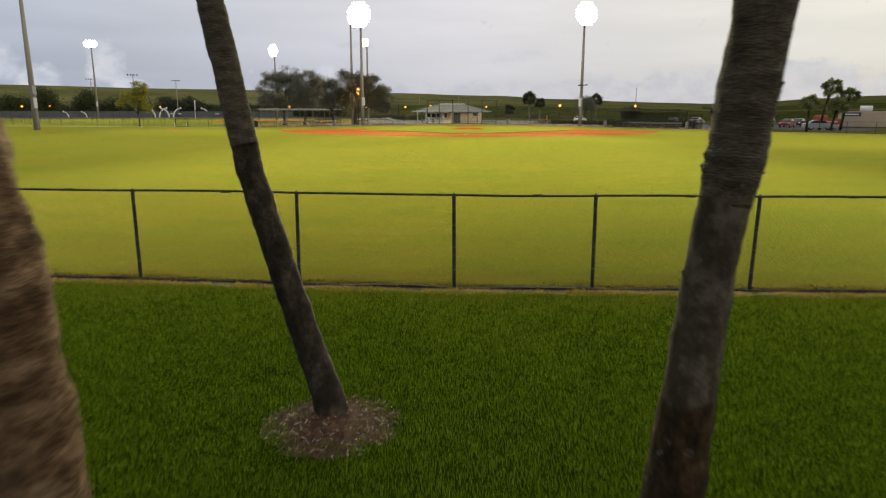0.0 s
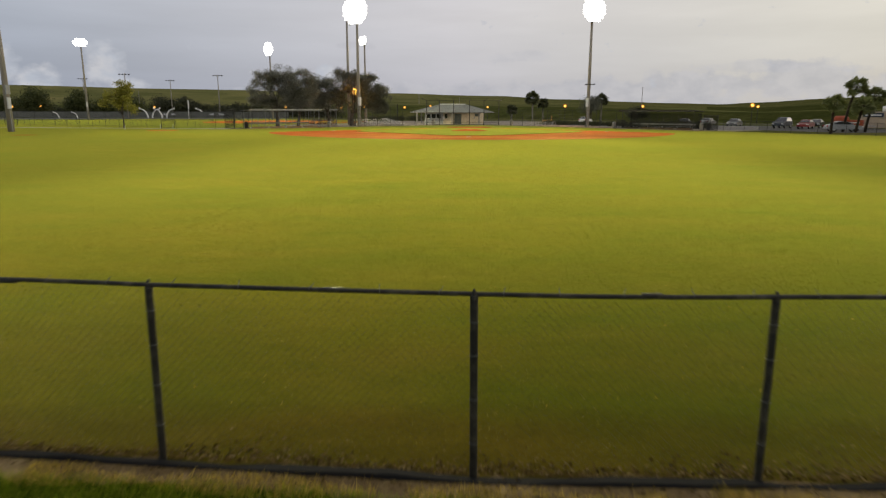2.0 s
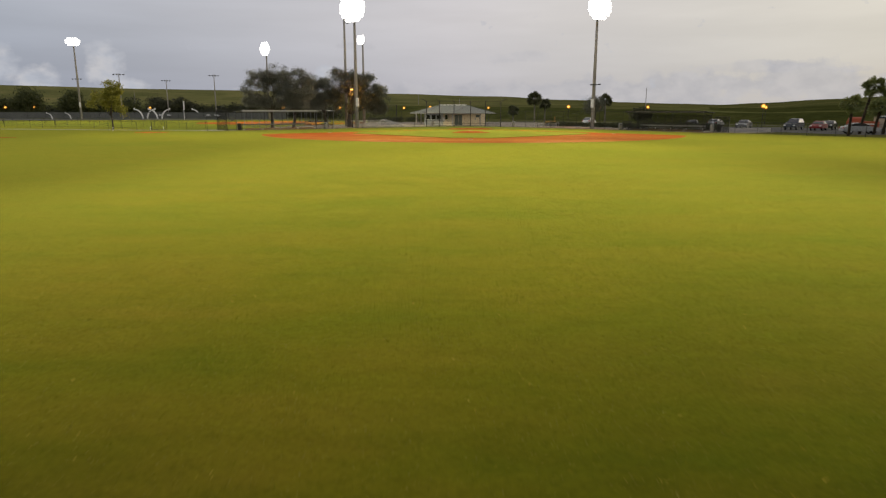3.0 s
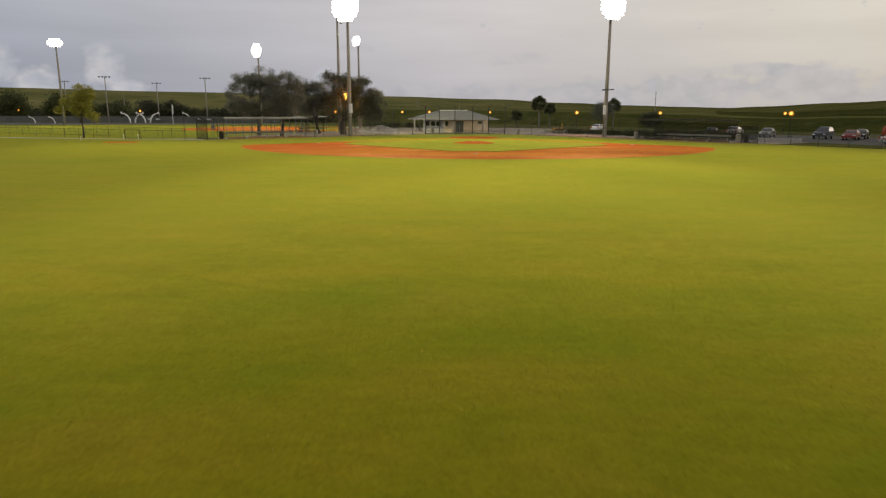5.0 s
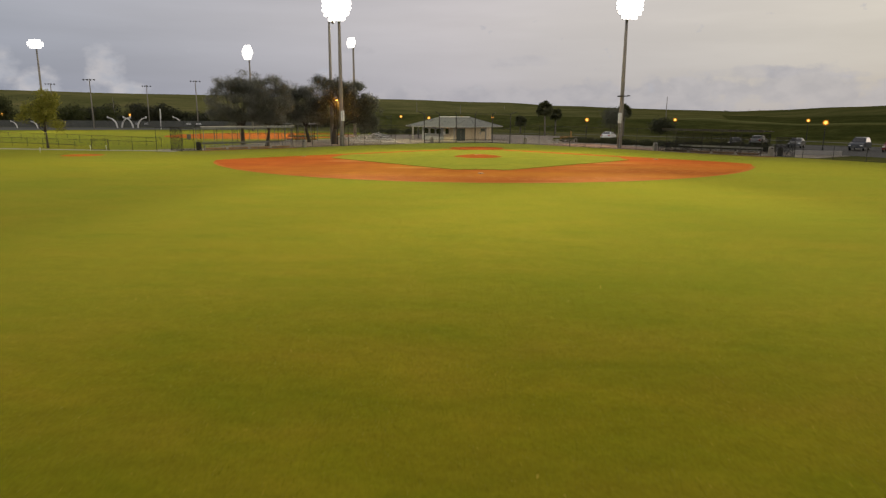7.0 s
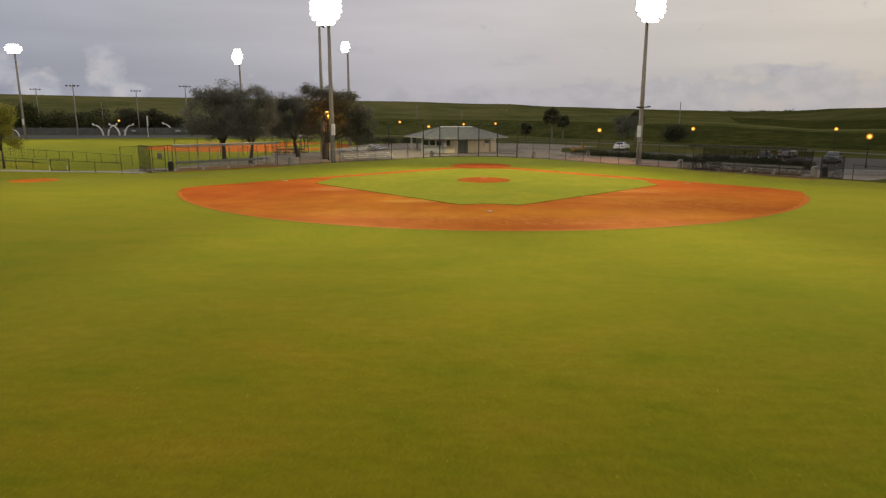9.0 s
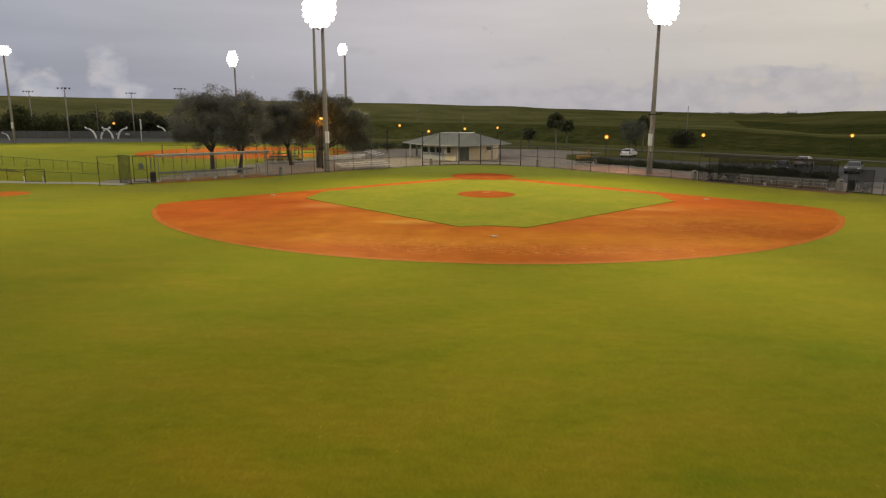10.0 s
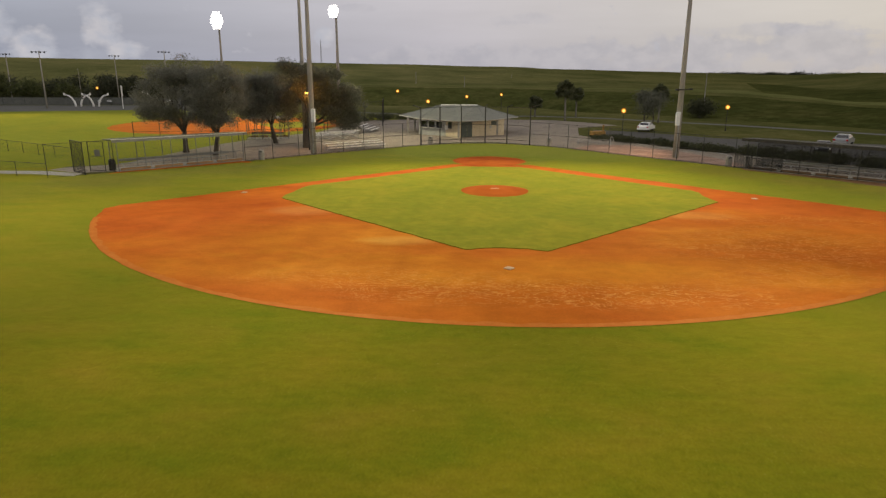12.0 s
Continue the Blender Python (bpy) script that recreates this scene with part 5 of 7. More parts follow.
def leaning_palm(points, radii, label, seed, old_from=99.0, seg=26, scuff=0.03, stubs=False, bark=None):
    """A near palm: a ringed trunk with old leaf bases above the height old_from, and a crown out of sight."""
    top = thing("coconut_palm", pose(points[0][0], points[0][1], 0), label, "palm", "palms beside the fence")
    rng = random.Random(seed)
    p0 = Vector((points[0][0], points[0][1], 0))
    hs = [p[2] for p in points]
    dz = 0.035
    cs, rs = [], []
    z = hs[0]
    while z < hs[-1]:
        i = max(k for k in range(len(hs) - 1) if hs[k] <= z)
        f = (z - hs[i]) / (hs[i + 1] - hs[i])
        a, b = Vector(points[i]), Vector(points[i + 1])
        r = radii[i] + (radii[i + 1] - radii[i]) * f
        ring = 0.5 + 0.5 * math.sin(z * 52 + 1.3 * math.sin(z * 7))
        if z > old_from:
            r *= 1.0 + 0.035 * ring + rng.uniform(-0.012, 0.02)
        else:
            r *= 1.0 + 0.034 * ring ** 3 + rng.uniform(-0.006, 0.006)
        cs.append(a.lerp(b, f) - p0)
        rs.append(r)
        z += dz
    for lo, hi, mat, nm in ((-1, old_from, bark or BARK_SMOOTH, "trunk"), (old_from, 99, BARK_OLD, "leaf_base_sheath")):
        sel = [k for k in range(len(cs)) if lo - 0.08 <= cs[k].z < hi]
        if len(sel) < 3:
            continue
        bm = lofted([cs[k] for k in sel], [rs[k] for k in sel], seg=seg)
        for v in bm.verts:
            q = v.co
            k = noise.noise((q.x * 9 + seed, q.y * 9, q.z * 5)) * scuff + noise.noise((q.x * 30, q.y * 30 + seed, q.z * 22)) * scuff * 0.35
            if q.z < 1.5:
                k += max(0, noise.noise((q.x * 14, q.y * 14 + seed, q.z * 9))) * scuff * 0.6 * (1.5 - max(0, q.z)) / 1.5
            c = cs[min(range(len(cs)), key=lambda j: abs(cs[j].z - q.z))]
            d = Vector((q.x - c.x, q.y - c.y, 0))
            if d.length > 1e-4:
                v.co += d.normalized() * k
        if stubs:
            # broken leaf bases and peeling bark that stand off the trunk
            for k in sel[::2]:
                old = cs[k].z > old_from
                for _ in range(4 if old else 1):
                    if not old and rng.random() > 0.45:
                        continue
                    a = rng.uniform(0, math.tau)
                    d = Vector((math.cos(a), math.sin(a), 0))
                    t_ = Vector((-d.y, d.x, 0))
                    b0 = cs[k] + d * rs[k] * 0.97
                    w_, h_, o_ = rng.uniform(0.012, 0.03), rng.uniform(0.02, 0.05), rng.uniform(0.008, 0.022)
                    v_ = [bm.verts.new(b0 + q) for q in (-t_ * w_, t_ * w_, t_ * w_ * 0.6 + d * o_ + Vector((0, 0, h_)), -t_ * w_ * 0.6 + d * o_ + Vector((0, 0, h_)), Vector((0, 0, h_ * 1.4)))]
                    for fc in ((0, 1, 2, 3), (3, 2, 4), (1, 4, 2), (0, 3, 4)):
                        bm.faces.new([v_[q] for q in fc])
        part(nm, bm, mat, top, "rough dark stubs of old leaf bases" if nm != "trunk" else "", smooth=True)
    head = cs[-1]
    quads = []
    for i in range(18):
        a, e = math.tau * i / 18 + rng.uniform(-0.1, 0.1), rng.uniform(-0.2, 0.9)
        d = Vector((math.cos(a), math.sin(a), 0))
        side = Vector((-d.y, d.x, 0))
        prev = head
        for k in range(1, 15):
            s = 0.17 * k
            pt = head + d * s * math.cos(e) + Vector((0, 0, s * math.sin(e) - 0.13 * s * s))
            for sg in (1, -1):
                tip = pt + side * sg * 0.6 * math.sin(math.pi * (k + 1) / 17) + d * 0.25 - Vector((0, 0, 0.22))
                quads.append([prev, prev.lerp(pt, 0.6), tip, tip - d * 0.03])
            prev = pt
    part("crown", mesh_quads(np.array([[tuple(v) for v in q] for q in quads])), FROND, top, "drooping feather fronds")
    return top


leaning_palm([(-0.755, -111.160, -0.05), (-0.835, -111.080, 0.22), (-1.03, -110.900, 0.623), (-1.35, -110.720, 1.482), (-1.625, -110.590, 2.318), (-1.82, -110.500, 3.24), (-1.972, -110.430, 3.926), (-2.15, -110.340, 5.2), (-2.3, -110.220, 7.0)],
             [0.175, 0.150, 0.142, 0.138, 0.134, 0.132, 0.128, 0.12, 0.11], "leaning palm with a slim dark ringed trunk in a mulch ring", 3, 2.6, scuff=0.012)
leaning_palm([(1.713, -113.486, -0.130), (1.726, -113.493, 0.083), (1.745, -113.502, 0.417), (1.762, -113.512, 0.704), (1.787, -113.536, 1.181), (1.809, -113.562, 1.693), (1.841, -113.586, 2.192), (1.868, -113.598, 2.442), (1.883, -113.603, 2.518), (1.891, -113.607, 2.595), (1.925, -113.627, 3.014), (1.954, -113.647, 3.399), (2.003, -113.675, 4.333), (2.032, -113.675, 6.339)],
             [0.218, 0.205, 0.191, 0.174, 0.151, 0.134, 0.126, 0.128, 0.134, 0.140, 0.142, 0.139, 0.138, 0.124], "stout palm with a scarred trunk and rough leaf bases above", 5, 2.53, scuff=0.014, stubs=True, bark=BARK_SCARRED)
leaning_palm([(-0.885, -115.020, -0.050), (-0.915, -115.020, 1.000), (-0.940, -115.020, 1.620), (-0.965, -115.020, 2.100), (-1.000, -115.020, 2.480), (-1.045, -115.020, 2.750), (-1.105, -115.020, 3.050), (-1.245, -115.020, 4.000), (-1.445, -115.020, 6.000)],
             [0.20, 0.18, 0.17, 0.17, 0.172, 0.17, 0.165, 0.16, 0.14], "palm with a brown weathered ringed trunk", 8, 5.5, scuff=0.03, bark=BARK_BROWN)

bm = bmesh.new()
ring = ragged(arc(-0.72, -111.38, 0.60, 0, 350, 24), 0.15, 0.07, 14)
vs = [bm.verts.new((x, y, 0.012)) for x, y in ring]
c = bm.verts.new((-0.77, -111.18, 0.06))
for a, b in zip(vs, vs[1:] + vs[:1]):
    bm.faces.new((a, b, c))
tagged(part("mulch_ring", bm, MULCH), "worn ring of bark mulch round the palm foot", "mulch", kind="structure")
rng = np.random.default_rng(5)
n = 900
a, r = rng.uniform(0, math.tau, n), 0.66 * np.sqrt(rng.random(n))
c = np.stack([-0.72 + r * np.cos(a), -111.38 + r * np.sin(a), 0.05 - 0.035 * r / 0.66 + 0.015 * rng.random(n)], 1)
u = rng.normal(size=(n, 3)) * np.array([1, 1, 0.35])
u /= np.linalg.norm(u, axis=1)[:, None]
s = rng.uniform(0.012, 0.05, n)[:, None]
w = np.cross(u, rng.normal(size=(n, 3)))
w *= 0.006 / np.linalg.norm(w, axis=1)[:, None]
CHIP = leafy("mulch_chips", [(0.045, 0.024, 0.012), (0.11, 0.066, 0.036), (0.44, 0.37, 0.27)], 0.0)
tagged(part("mulch_chips", mesh_quads(np.stack([c - u * s, c + w, c + u * s, c - w], 1)), CHIP), "scattered pale chips and dead leaves of mulch", "mulch", kind="stuff")


yl = thing("yard_lamp", pose(-20.9, 8.2, 0), "sodium yard lamp on a dark pole among oak leaves", "street lamp")
part("pole", lofted([(0, 0, 0), (0, 0, 6.5)], [0.09, 0.06], seg=8), BLACK_STEEL, yl)
part("shade", lofted([(0, 0, 6.62), (0, 0, 6.75), (0, 0, 6.85)], [0.3, 0.24, 0.08], seg=10), BLACK_STEEL, yl)
part("bulb", tubed((0, 0, 6.48), (0, 0, 6.62), 0.14, 0.2, seg=10), LAMP_ORANGE, yl, "glowing orange bulb")
yard = new("yard_lamp_light", bpy.data.lights.new("yard_lamp_light", "POINT"))
yard.data.energy, yard.data.color, yard.data.shadow_soft_size = 800, (1.0, 0.42, 0.06), 0.2
yard.location = (-20.9, 8.2, 6.1)

# far woodland and shrubs
def wood(name, rows, label, seed, leaf, size, density):
    rng = random.Random(seed)
    lobes = []
    for x, y, h, w in rows:
        for _ in range(4):
            lobes.append((x + rng.uniform(-.5, .5) * w, y + rng.uniform(-2, 2), h * rng.uniform(0.4, 0.7), w * rng.uniform(0.5, 0.75), w * 0.6, h * rng.uniform(0.28, 0.42)))
    bm_pts = leaf_cloud(lobes, density, 14, size, seed, spread=size * 2.2)
    return tagged(part(name, mesh_quads(bm_pts), leaf), label, "trees", kind="stuff")


rng = random.Random(77)
row = []
for i in range(46):
    a = -40 + 0.62 * i
    r = crest_at(a)[2] - 9 + rng.uniform(-4, 6)
    row.append((r * math.sin(radians(a)), -117 + r * math.cos(radians(a)), rng.choice((3.2, 4.6, 6.2, 7.6)) if a < -21 else rng.uniform(3.4, 5.0), rng.uniform(4.5, 7.5)))
wood("far_treeline", row, "dark line of trees below the hill", 78, DARK_LEAF, 0.38, 5200)
row = [(x, y, h, w) for x, y, h, w in ((-136, 116, 8.6, 5), (-129, 118, 7.4, 4.5), (-156, 120, 9.2, 6), (-168, 119, 8.0, 6), (-120, 121, 6.0, 3.5))]
wood("park_trees", row, "dull green park trees behind the far fence", 79, PARK_LEAF, 0.4, 1500)
row = [(r * math.sin(radians(a)), -117 + r * math.cos(radians(a)), h, 16) for a, r, h in ((18.2, 1500, 10), (19, 1500, 11), (19.8, 1500, 11.5), (20.6, 1500, 11.5), (21.5, 1500, 11), (22.4, 1500, 11.5), (23.4, 1500, 12), (24.4, 1500, 12), (25.5, 1500, 12), (26.6, 1500, 12.5), (27.8, 1500, 12.5))]
row = [(x, y, h * 0.66 + 2.6, 22) for x, y, h, w in row]
wood("distant_wood", row, "distant dark wood on the horizon", 80, DARK_LEAF, 1.3, 3600)


def shrub(x, y, w, d, h, turn, seed, label="low clipped dark shrub in the planting bed"):
    top = thing("shrub", pose(x, y, 0, 0, 0, turn), label, "shrub", "shrubs beside the car park")
    rng = random.Random(seed)
    lobes = [(rng.uniform(-.5, .5) * w, rng.uniform(-.4, .4) * d, h * 0.5, w * 0.4, d * 0.5, h * 0.5) for _ in range(4)]
    part("stem", lofted([(0, 0, 0), (0.05, 0, h * 0.4), (0, 0.03, h * 0.7)], [0.05, 0.04, 0.02], seg=6), BARK_OAK, top)
    part("foliage", mesh_quads(leaf_cloud(lobes, 90, 12, 0.11, seed, 0.16)), SHRUB, top)


line = [(16.0, 22.6), (18.2, 20.8), (21.4, 17.6), (23.6, 13.9), (25.9, 10.6), (28.3, 8.4), (30.4, 5.4), (33.2, 2.2), (36.0, -1.0), (38.6, -4.2)]
k = 0
for (x0, y0), (x1, y1) in zip(line, line[1:]):
    for f in (0.0, 0.34, 0.67):
        shrub(x0 + (x1 - x0) * f, y0 + (y1 - y0) * f, 1.9, 1.3, (0.75 + 0.35 * ((k * 7) % 5) / 5) * (1.15 if k > 16 else 0.85), -50, 200 + k)
        k += 1
for i, (x, y) in enumerate(((-22, 56), (-20, 58), (-18, 60), (-16, 61), (-14, 62), (-11, 62.5), (-8, 62.5), (-24, 54))):
    shrub(x, y, 2.6, 1.6, 1.3, 20, 260 + i, "dark hedge shrub behind the concession building")


# ---- buildings ----
def concession():
    top = thing("concession_building", pose(-3.7, 33.0, 0), "low cream concession building with a broad green-grey hip roof", "building")
    eave = [(-9.6, 3.4), (-6.0, -4.5), (-2.4, -7.9), (0.05, -9.4), (3.8, -7.4), (8.9, 0.6), (6.5, 6.5), (1.5, 9.5), (-5.5, 8.8)]
    ridge = [(-3.0, 1.3), (2.7, 1.3)]
    bm = bmesh.new()
    lo = [bm.verts.new((x, y, 2.30)) for x, y in eave]
    hi = [bm.verts.new((x, y, 2.42)) for x, y in eave]
    a, b = bm.verts.new((*ridge[0], 4.08)), bm.verts.new((*ridge[1], 4.08))
    n = len(eave)
    for k in range(n):
        q = (k + 1) % n
        bm.faces.new((lo[k], lo[q], hi[q], hi[k]))
        ka, qa = (a if eave[k][0] < 0 else b), (a if eave[q][0] < 0 else b)
        if ka is qa:
            bm.faces.new((hi[k], hi[q], ka))
        else:
            bm.faces.new((hi[k], hi[q], qa, ka))
    bm.faces.new(reversed(lo))
    bmesh.ops.recalc_face_normals(bm, faces=bm.faces)
    roof = part("roof", bm, ROOF, top, "faded green-grey metal hip roof")
    bm = bmesh.new()
    for k in range(n):
        q = (k + 1) % n
        p0, p1 = Vector((*eave[k], 2.36)), Vector((*eave[q], 2.36))
        tube(bm, p0, p1, 0.075, seg=6)
    part("fascia", bm, CONCRETE, roof, "grey painted fascia")
    bm = bmesh.new()
    for k in range(len(eave)):
        apex = ridge[0] if eave[k][0] < 0 else ridge[1]
        tube(bm, (*eave[k], 2.43), (*apex, 4.09), 0.06, seg=6)
    part("hip_cap", bm, ROOF, roof)
    bm = bmesh.new()
    tube(bm, (*ridge[0], 4.11), (*ridge[1], 4.11), 0.09, seg=6)
    part("ridge_cap", bm, TRIM, roof, "pale metal ridge cap")
    # a grey serving front, a cream corner with dark doors, a cream side wall
    walls = [((-6.0, -3.0), (-1.9, -6.2), STUCCO_GREY), ((-1.9, -6.2), (0.05, -8.1), STUCCO), ((0.05, -8.1), (2.9, -5.3), STUCCO), ((2.9, -5.3), (6.6, -3.4), STUCCO), ((6.6, -3.4), (5.0, 6.0), STUCCO), ((5.0, 6.0), (-4.6, 6.6), STUCCO_GREY), ((-4.6, 6.6), (-6.0, -3.0), STUCCO_GREY)]
    made = []
    for p, q, mat in walls:
        d = math.hypot(q[0] - p[0], q[1] - p[1])
        w = part("wall", boxed(0, d, 0, 0.2, 0, 2.34), mat, top)
        w.matrix_basis = along(p, q)
        made.append((w, d))
    grey, gd = made[0]
    for x in (0.5, 2.0, 3.4):
        win = part("serving_window", boxed(x, x + 1.05, -0.03, 0.0, 1.15, 2.05), DARK_GLASS, grey, "dark serving window")
        part("window_frame", box(box(boxed(x - 0.06, x + 1.11, -0.05, -0.032, 2.05, 2.12), x - 0.06, x + 1.11, -0.09, -0.032, 1.07, 1.14), x - 0.06, x, -0.05, -0.032, 1.14, 2.05), TRIM, win)
    part("counter", boxed(0.2, gd - 0.3, -0.28, -0.005, 0.99, 1.05), STUCCO_GREY, grey, "grey serving counter")
    corner = made[1][0]
    part("window", boxed(0.5, 1.25, -0.03, 0.0, 1.2, 2.1), DARK_GLASS, corner)
    part("notice_board", boxed(-0.15, 0.45, -0.06, -0.005, 0.95, 1.6), PLASTIC_WHITE, corner, "white notice board")
    doors = made[2][0]
    for x in (0.55, 1.6):
        dr = part("door", boxed(x, x + 0.98, -0.04, 0.0, 0.02, 2.12), DARK_DOOR, doors, "dark green steel door")
        part("handle", boxed(x + 0.82, x + 0.9, -0.09, -0.042, 0.98, 1.06), GALV, dr)
    side = made[3][0]
    part("vent", boxed(2.0, 2.9, -0.03, 0.0, 1.55, 2.1), DARK_DOOR, side, "louvred vent")
    part("meter_box", boxed(1.75, 2.0, -0.12, -0.005, 1.1, 1.45), STUCCO_GREY, side)
    for x, y in ((-7.9, -0.6), (-7.2, 3.4), (0.0, -8.45), (5.6, -3.9)):
        part("porch_post", boxed(x - 0.14, x + 0.14, y - 0.14, y + 0.14, 0, 2.34, bevel=0.015), CONCRETE, top, "square porch post")


concession()


def cloth(d, h):
    """A wide-woven net: thin crossing bands."""
    v, f = [], []
    for i in range(int(d / 0.06)):
        x = 0.03 + 0.06 * i
        b = len(v)
        v += [(x, 0.02, 0.12), (x + 0.017, 0.02, 0.12), (x + 0.017, 0.02, h - 0.02), (x, 0.02, h - 0.02)]
        f.append((b, b + 1, b + 2, b + 3))
    for i in range(int(h / 0.06) - 2):
        z = 0.12 + 0.06 * i
        b = len(v)
        v += [(0.02, 0.024, z), (d - 0.02, 0.024, z), (d - 0.02, 0.024, z + 0.017), (0.02, 0.024, z + 0.017)]
        f.append((b, b + 1, b + 2, b + 3))
    return v, f


def dugout(p, q, label, dark, edge=None):
    d = math.hypot(q[0] - p[0], q[1] - p[1])
    m = along(p, q)
    top = thing("dugout", m, label, "dugout", "dugouts")
    bm = boxed(-0.45, d + 0.25, -0.45, 2.9, 2.86, 2.93)
    for v in bm.verts:
        v.co.z -= 0.05 * v.co.y
    roof = part("roof", bm, ROOF if not dark else BLACK_STEEL, top, "thin sheet-metal lean-to roof")
    part("fascia", boxed(-0.47, d + 0.27, -0.49, -0.452, 2.70, 2.93), DULL_STEEL if not dark else BLACK_STEEL, roof, "grey sheet fascia" if not dark else "dark roof edge")
    part("drip_edge", boxed(-0.5, d + 0.3, -0.52, -0.40, 2.935, 2.975), edge or (ALU if not dark else BLACK_STEEL), roof, "metal drip edge")
    for i in range(int(d / 0.6)):
        rib = boxed(0.25 + 0.6 * i, 0.29 + 0.6 * i, -0.38, 2.88, 2.93, 2.96)
        for v in rib.verts:
            v.co.z -= 0.05 * v.co.y
        part("roof_rib", rib, ROOF if not dark else BLACK_STEEL, roof)
    k = 5
    post = part("post", tubed((0, 0, 0), (0, 0, 2.86), 0.04, seg=8), DULL_STEEL if not dark else BLACK_STEEL, top)
    for i in range(k + 1):
        if i:
            again(post, pose(d * i / k, 0, 0))
        again(post, pose(d * i / k, 2.6, 0, 0, 0, 0) @ Matrix.Diagonal((1, 1, 0.95, 1)))
    for z in (0.12, 1.1, 2.75):
        part("rail", tubed((0, 0, z), (d, 0, z), 0.028, seg=6), DULL_STEEL if not dark else BLACK_STEEL, top)
    for y, z1 in ((0, 2.7), (2.6, 2.6)):
        part("wire_mesh", wire_mesh(d, 0.05, z1, 0.09 if y == 0 else 0.07, 0.0016 if dark else 0.0010), BLACK_WIRE if dark else STEEL_WIRE, top).matrix_basis = pose(0, y, 0)
    for x in (0, d):
        part("wire_mesh", wire_mesh(2.6, 0.05, 2.6, 0.09, 0.0016 if dark else 0.0010), BLACK_WIRE if dark else STEEL_WIRE, top).matrix_basis = pose(x, 0, 0, 0, 0, 90)
    part("slab", boxed(-0.1, d + 0.1, 0.06, 2.7, 0.0, 0.05), CONCRETE, top, "concrete dugout floor")
    if dark:
        part("windscreen", mesh_from(*cloth(d * 0.28, 1.2)), SCREEN, top, "black open-weave windscreen").matrix_basis = pose(0, 0.03, 0)
        # Back cloth is added to make the dugout's interior dark.
        part("windscreen", mesh_from(*cloth(d, 2.5)), SCREEN, top, "black open-weave windscreen").matrix_basis = pose(0, 2.55, 0)
    for i in range(4):
        part("kick_board", boxed(d * i / 4 + 0.18, d * (i + 1) / 4 - 0.18, 0.10, 0.15, 0.06, 0.30, bevel=0.01), TAN_BOARD if not dark else WOOD, top, "sun-bleached tan kick board" if not dark else "dull wooden kick board")
    rail_k = part("batting_rail", tubed((d - 2.6, 0.5, 0.95), (d - 0.6, 0.5, 0.95), 0.03, seg=6), DULL_STEEL, top)
    for x in (d - 2.6, d - 0.6):
        part("rail_leg", tubed((x, 0.5, 0), (x, 0.5, 0.95), 0.03, seg=6), DULL_STEEL, rail_k)
    bench = thing("bench", m @ pose(0.6, 1.9, 0.05), "long dull grey dugout bench on steel legs", "bench", "dugout benches")
    part("seat", boxed(0, d - 1.2, 0, 0.3, 0.41, 0.45, bevel=0.01), DULL_STEEL, bench)
    part("backrest", boxed(0, d - 1.2, 0.34, 0.38, 0.62, 0.86, bevel=0.01), DULL_STEEL, bench)
    leg = part("leg", box(boxed(0, 0.05, 0.0, 0.3, 0.35, 0.41), 0, 0.05, 0.12, 0.18, 0, 0.36), GALV, bench)
    leg.matrix_basis = pose(0.3, 0, 0)
    for i in range(1, 5):
        again(leg, pose(0.3 + (d - 1.9) * i / 4, 0, 0))


dugout((-33.9, -10.2), (-25.2, -2.0), "open first-base dugout with steel posts and a thin pale roof", False)
dugout((-27.6, 23.9), (-33.0, 22.7), "small grey-roofed dugout of the neighbouring field", False, ROOF)
dugout((24.4, -4.6), (33.0, -12.6), "dark screened third-base dugout behind chain link", True)


def screen_panel(p, q, h, label, woven=True):
    d = math.hypot(q[0] - p[0], q[1] - p[1])
    top = thing("screen_panel", along(p, q), label, "screen", "screen panels beside the dugouts")
    bm = tubed((0, 0, 0), (0, 0, h), 0.035, seg=6)
    tube(bm, (d, 0, 0), (d, 0, h), 0.035, seg=6)
    tube(bm, (0, 0, h), (d, 0, h), 0.03, seg=6)
    tube(bm, (0, 0, 0.1), (d, 0, 0.1), 0.03, seg=6)
    part("frame", bm, BLACK_STEEL, top)
    part("wire_mesh", wire_mesh(d, 0.1, h, 0.06, 0.0016), BLACK_WIRE, top)
    if woven:
        part("cloth", mesh_from(*cloth(d, h)), SCREEN, top, "black open-weave windscreen")
    elif woven is False:
        part("mid_rail", tubed((0, 0, h * 0.5), (d, 0, h * 0.5), 0.02, seg=6), BLACK_STEEL, top)
        part("notice_plate", boxed(d * 0.42, d * 0.78, -0.05, -0.035, h * 0.52, h * 0.74, bevel=0.006), GREY_CLOTH, top, "faded grey notice plate")


screen_panel((-37.9, -10.6), (-35.7, -12.5), 2.9, "dark meshed gate panel beside the dugout")
screen_panel((-36.7, -10.0), (-35.15, -10.2), 2.7, "see-through chain-link gate panel at the dugout end", woven=False)
screen_panel((34.0, -14.0), (35.6, -15.2), 2.2, "dark meshed gate panel at the dugout end")
screen_panel((-47.8, -10.9), (-45.9, -10.6), 1.35, "low wire practice net beside the foul-side fence", woven=None)
screen_panel((23.7, -3.6), (24.8, -4.9), 1.4, "low dark screen beside the third-base gate")


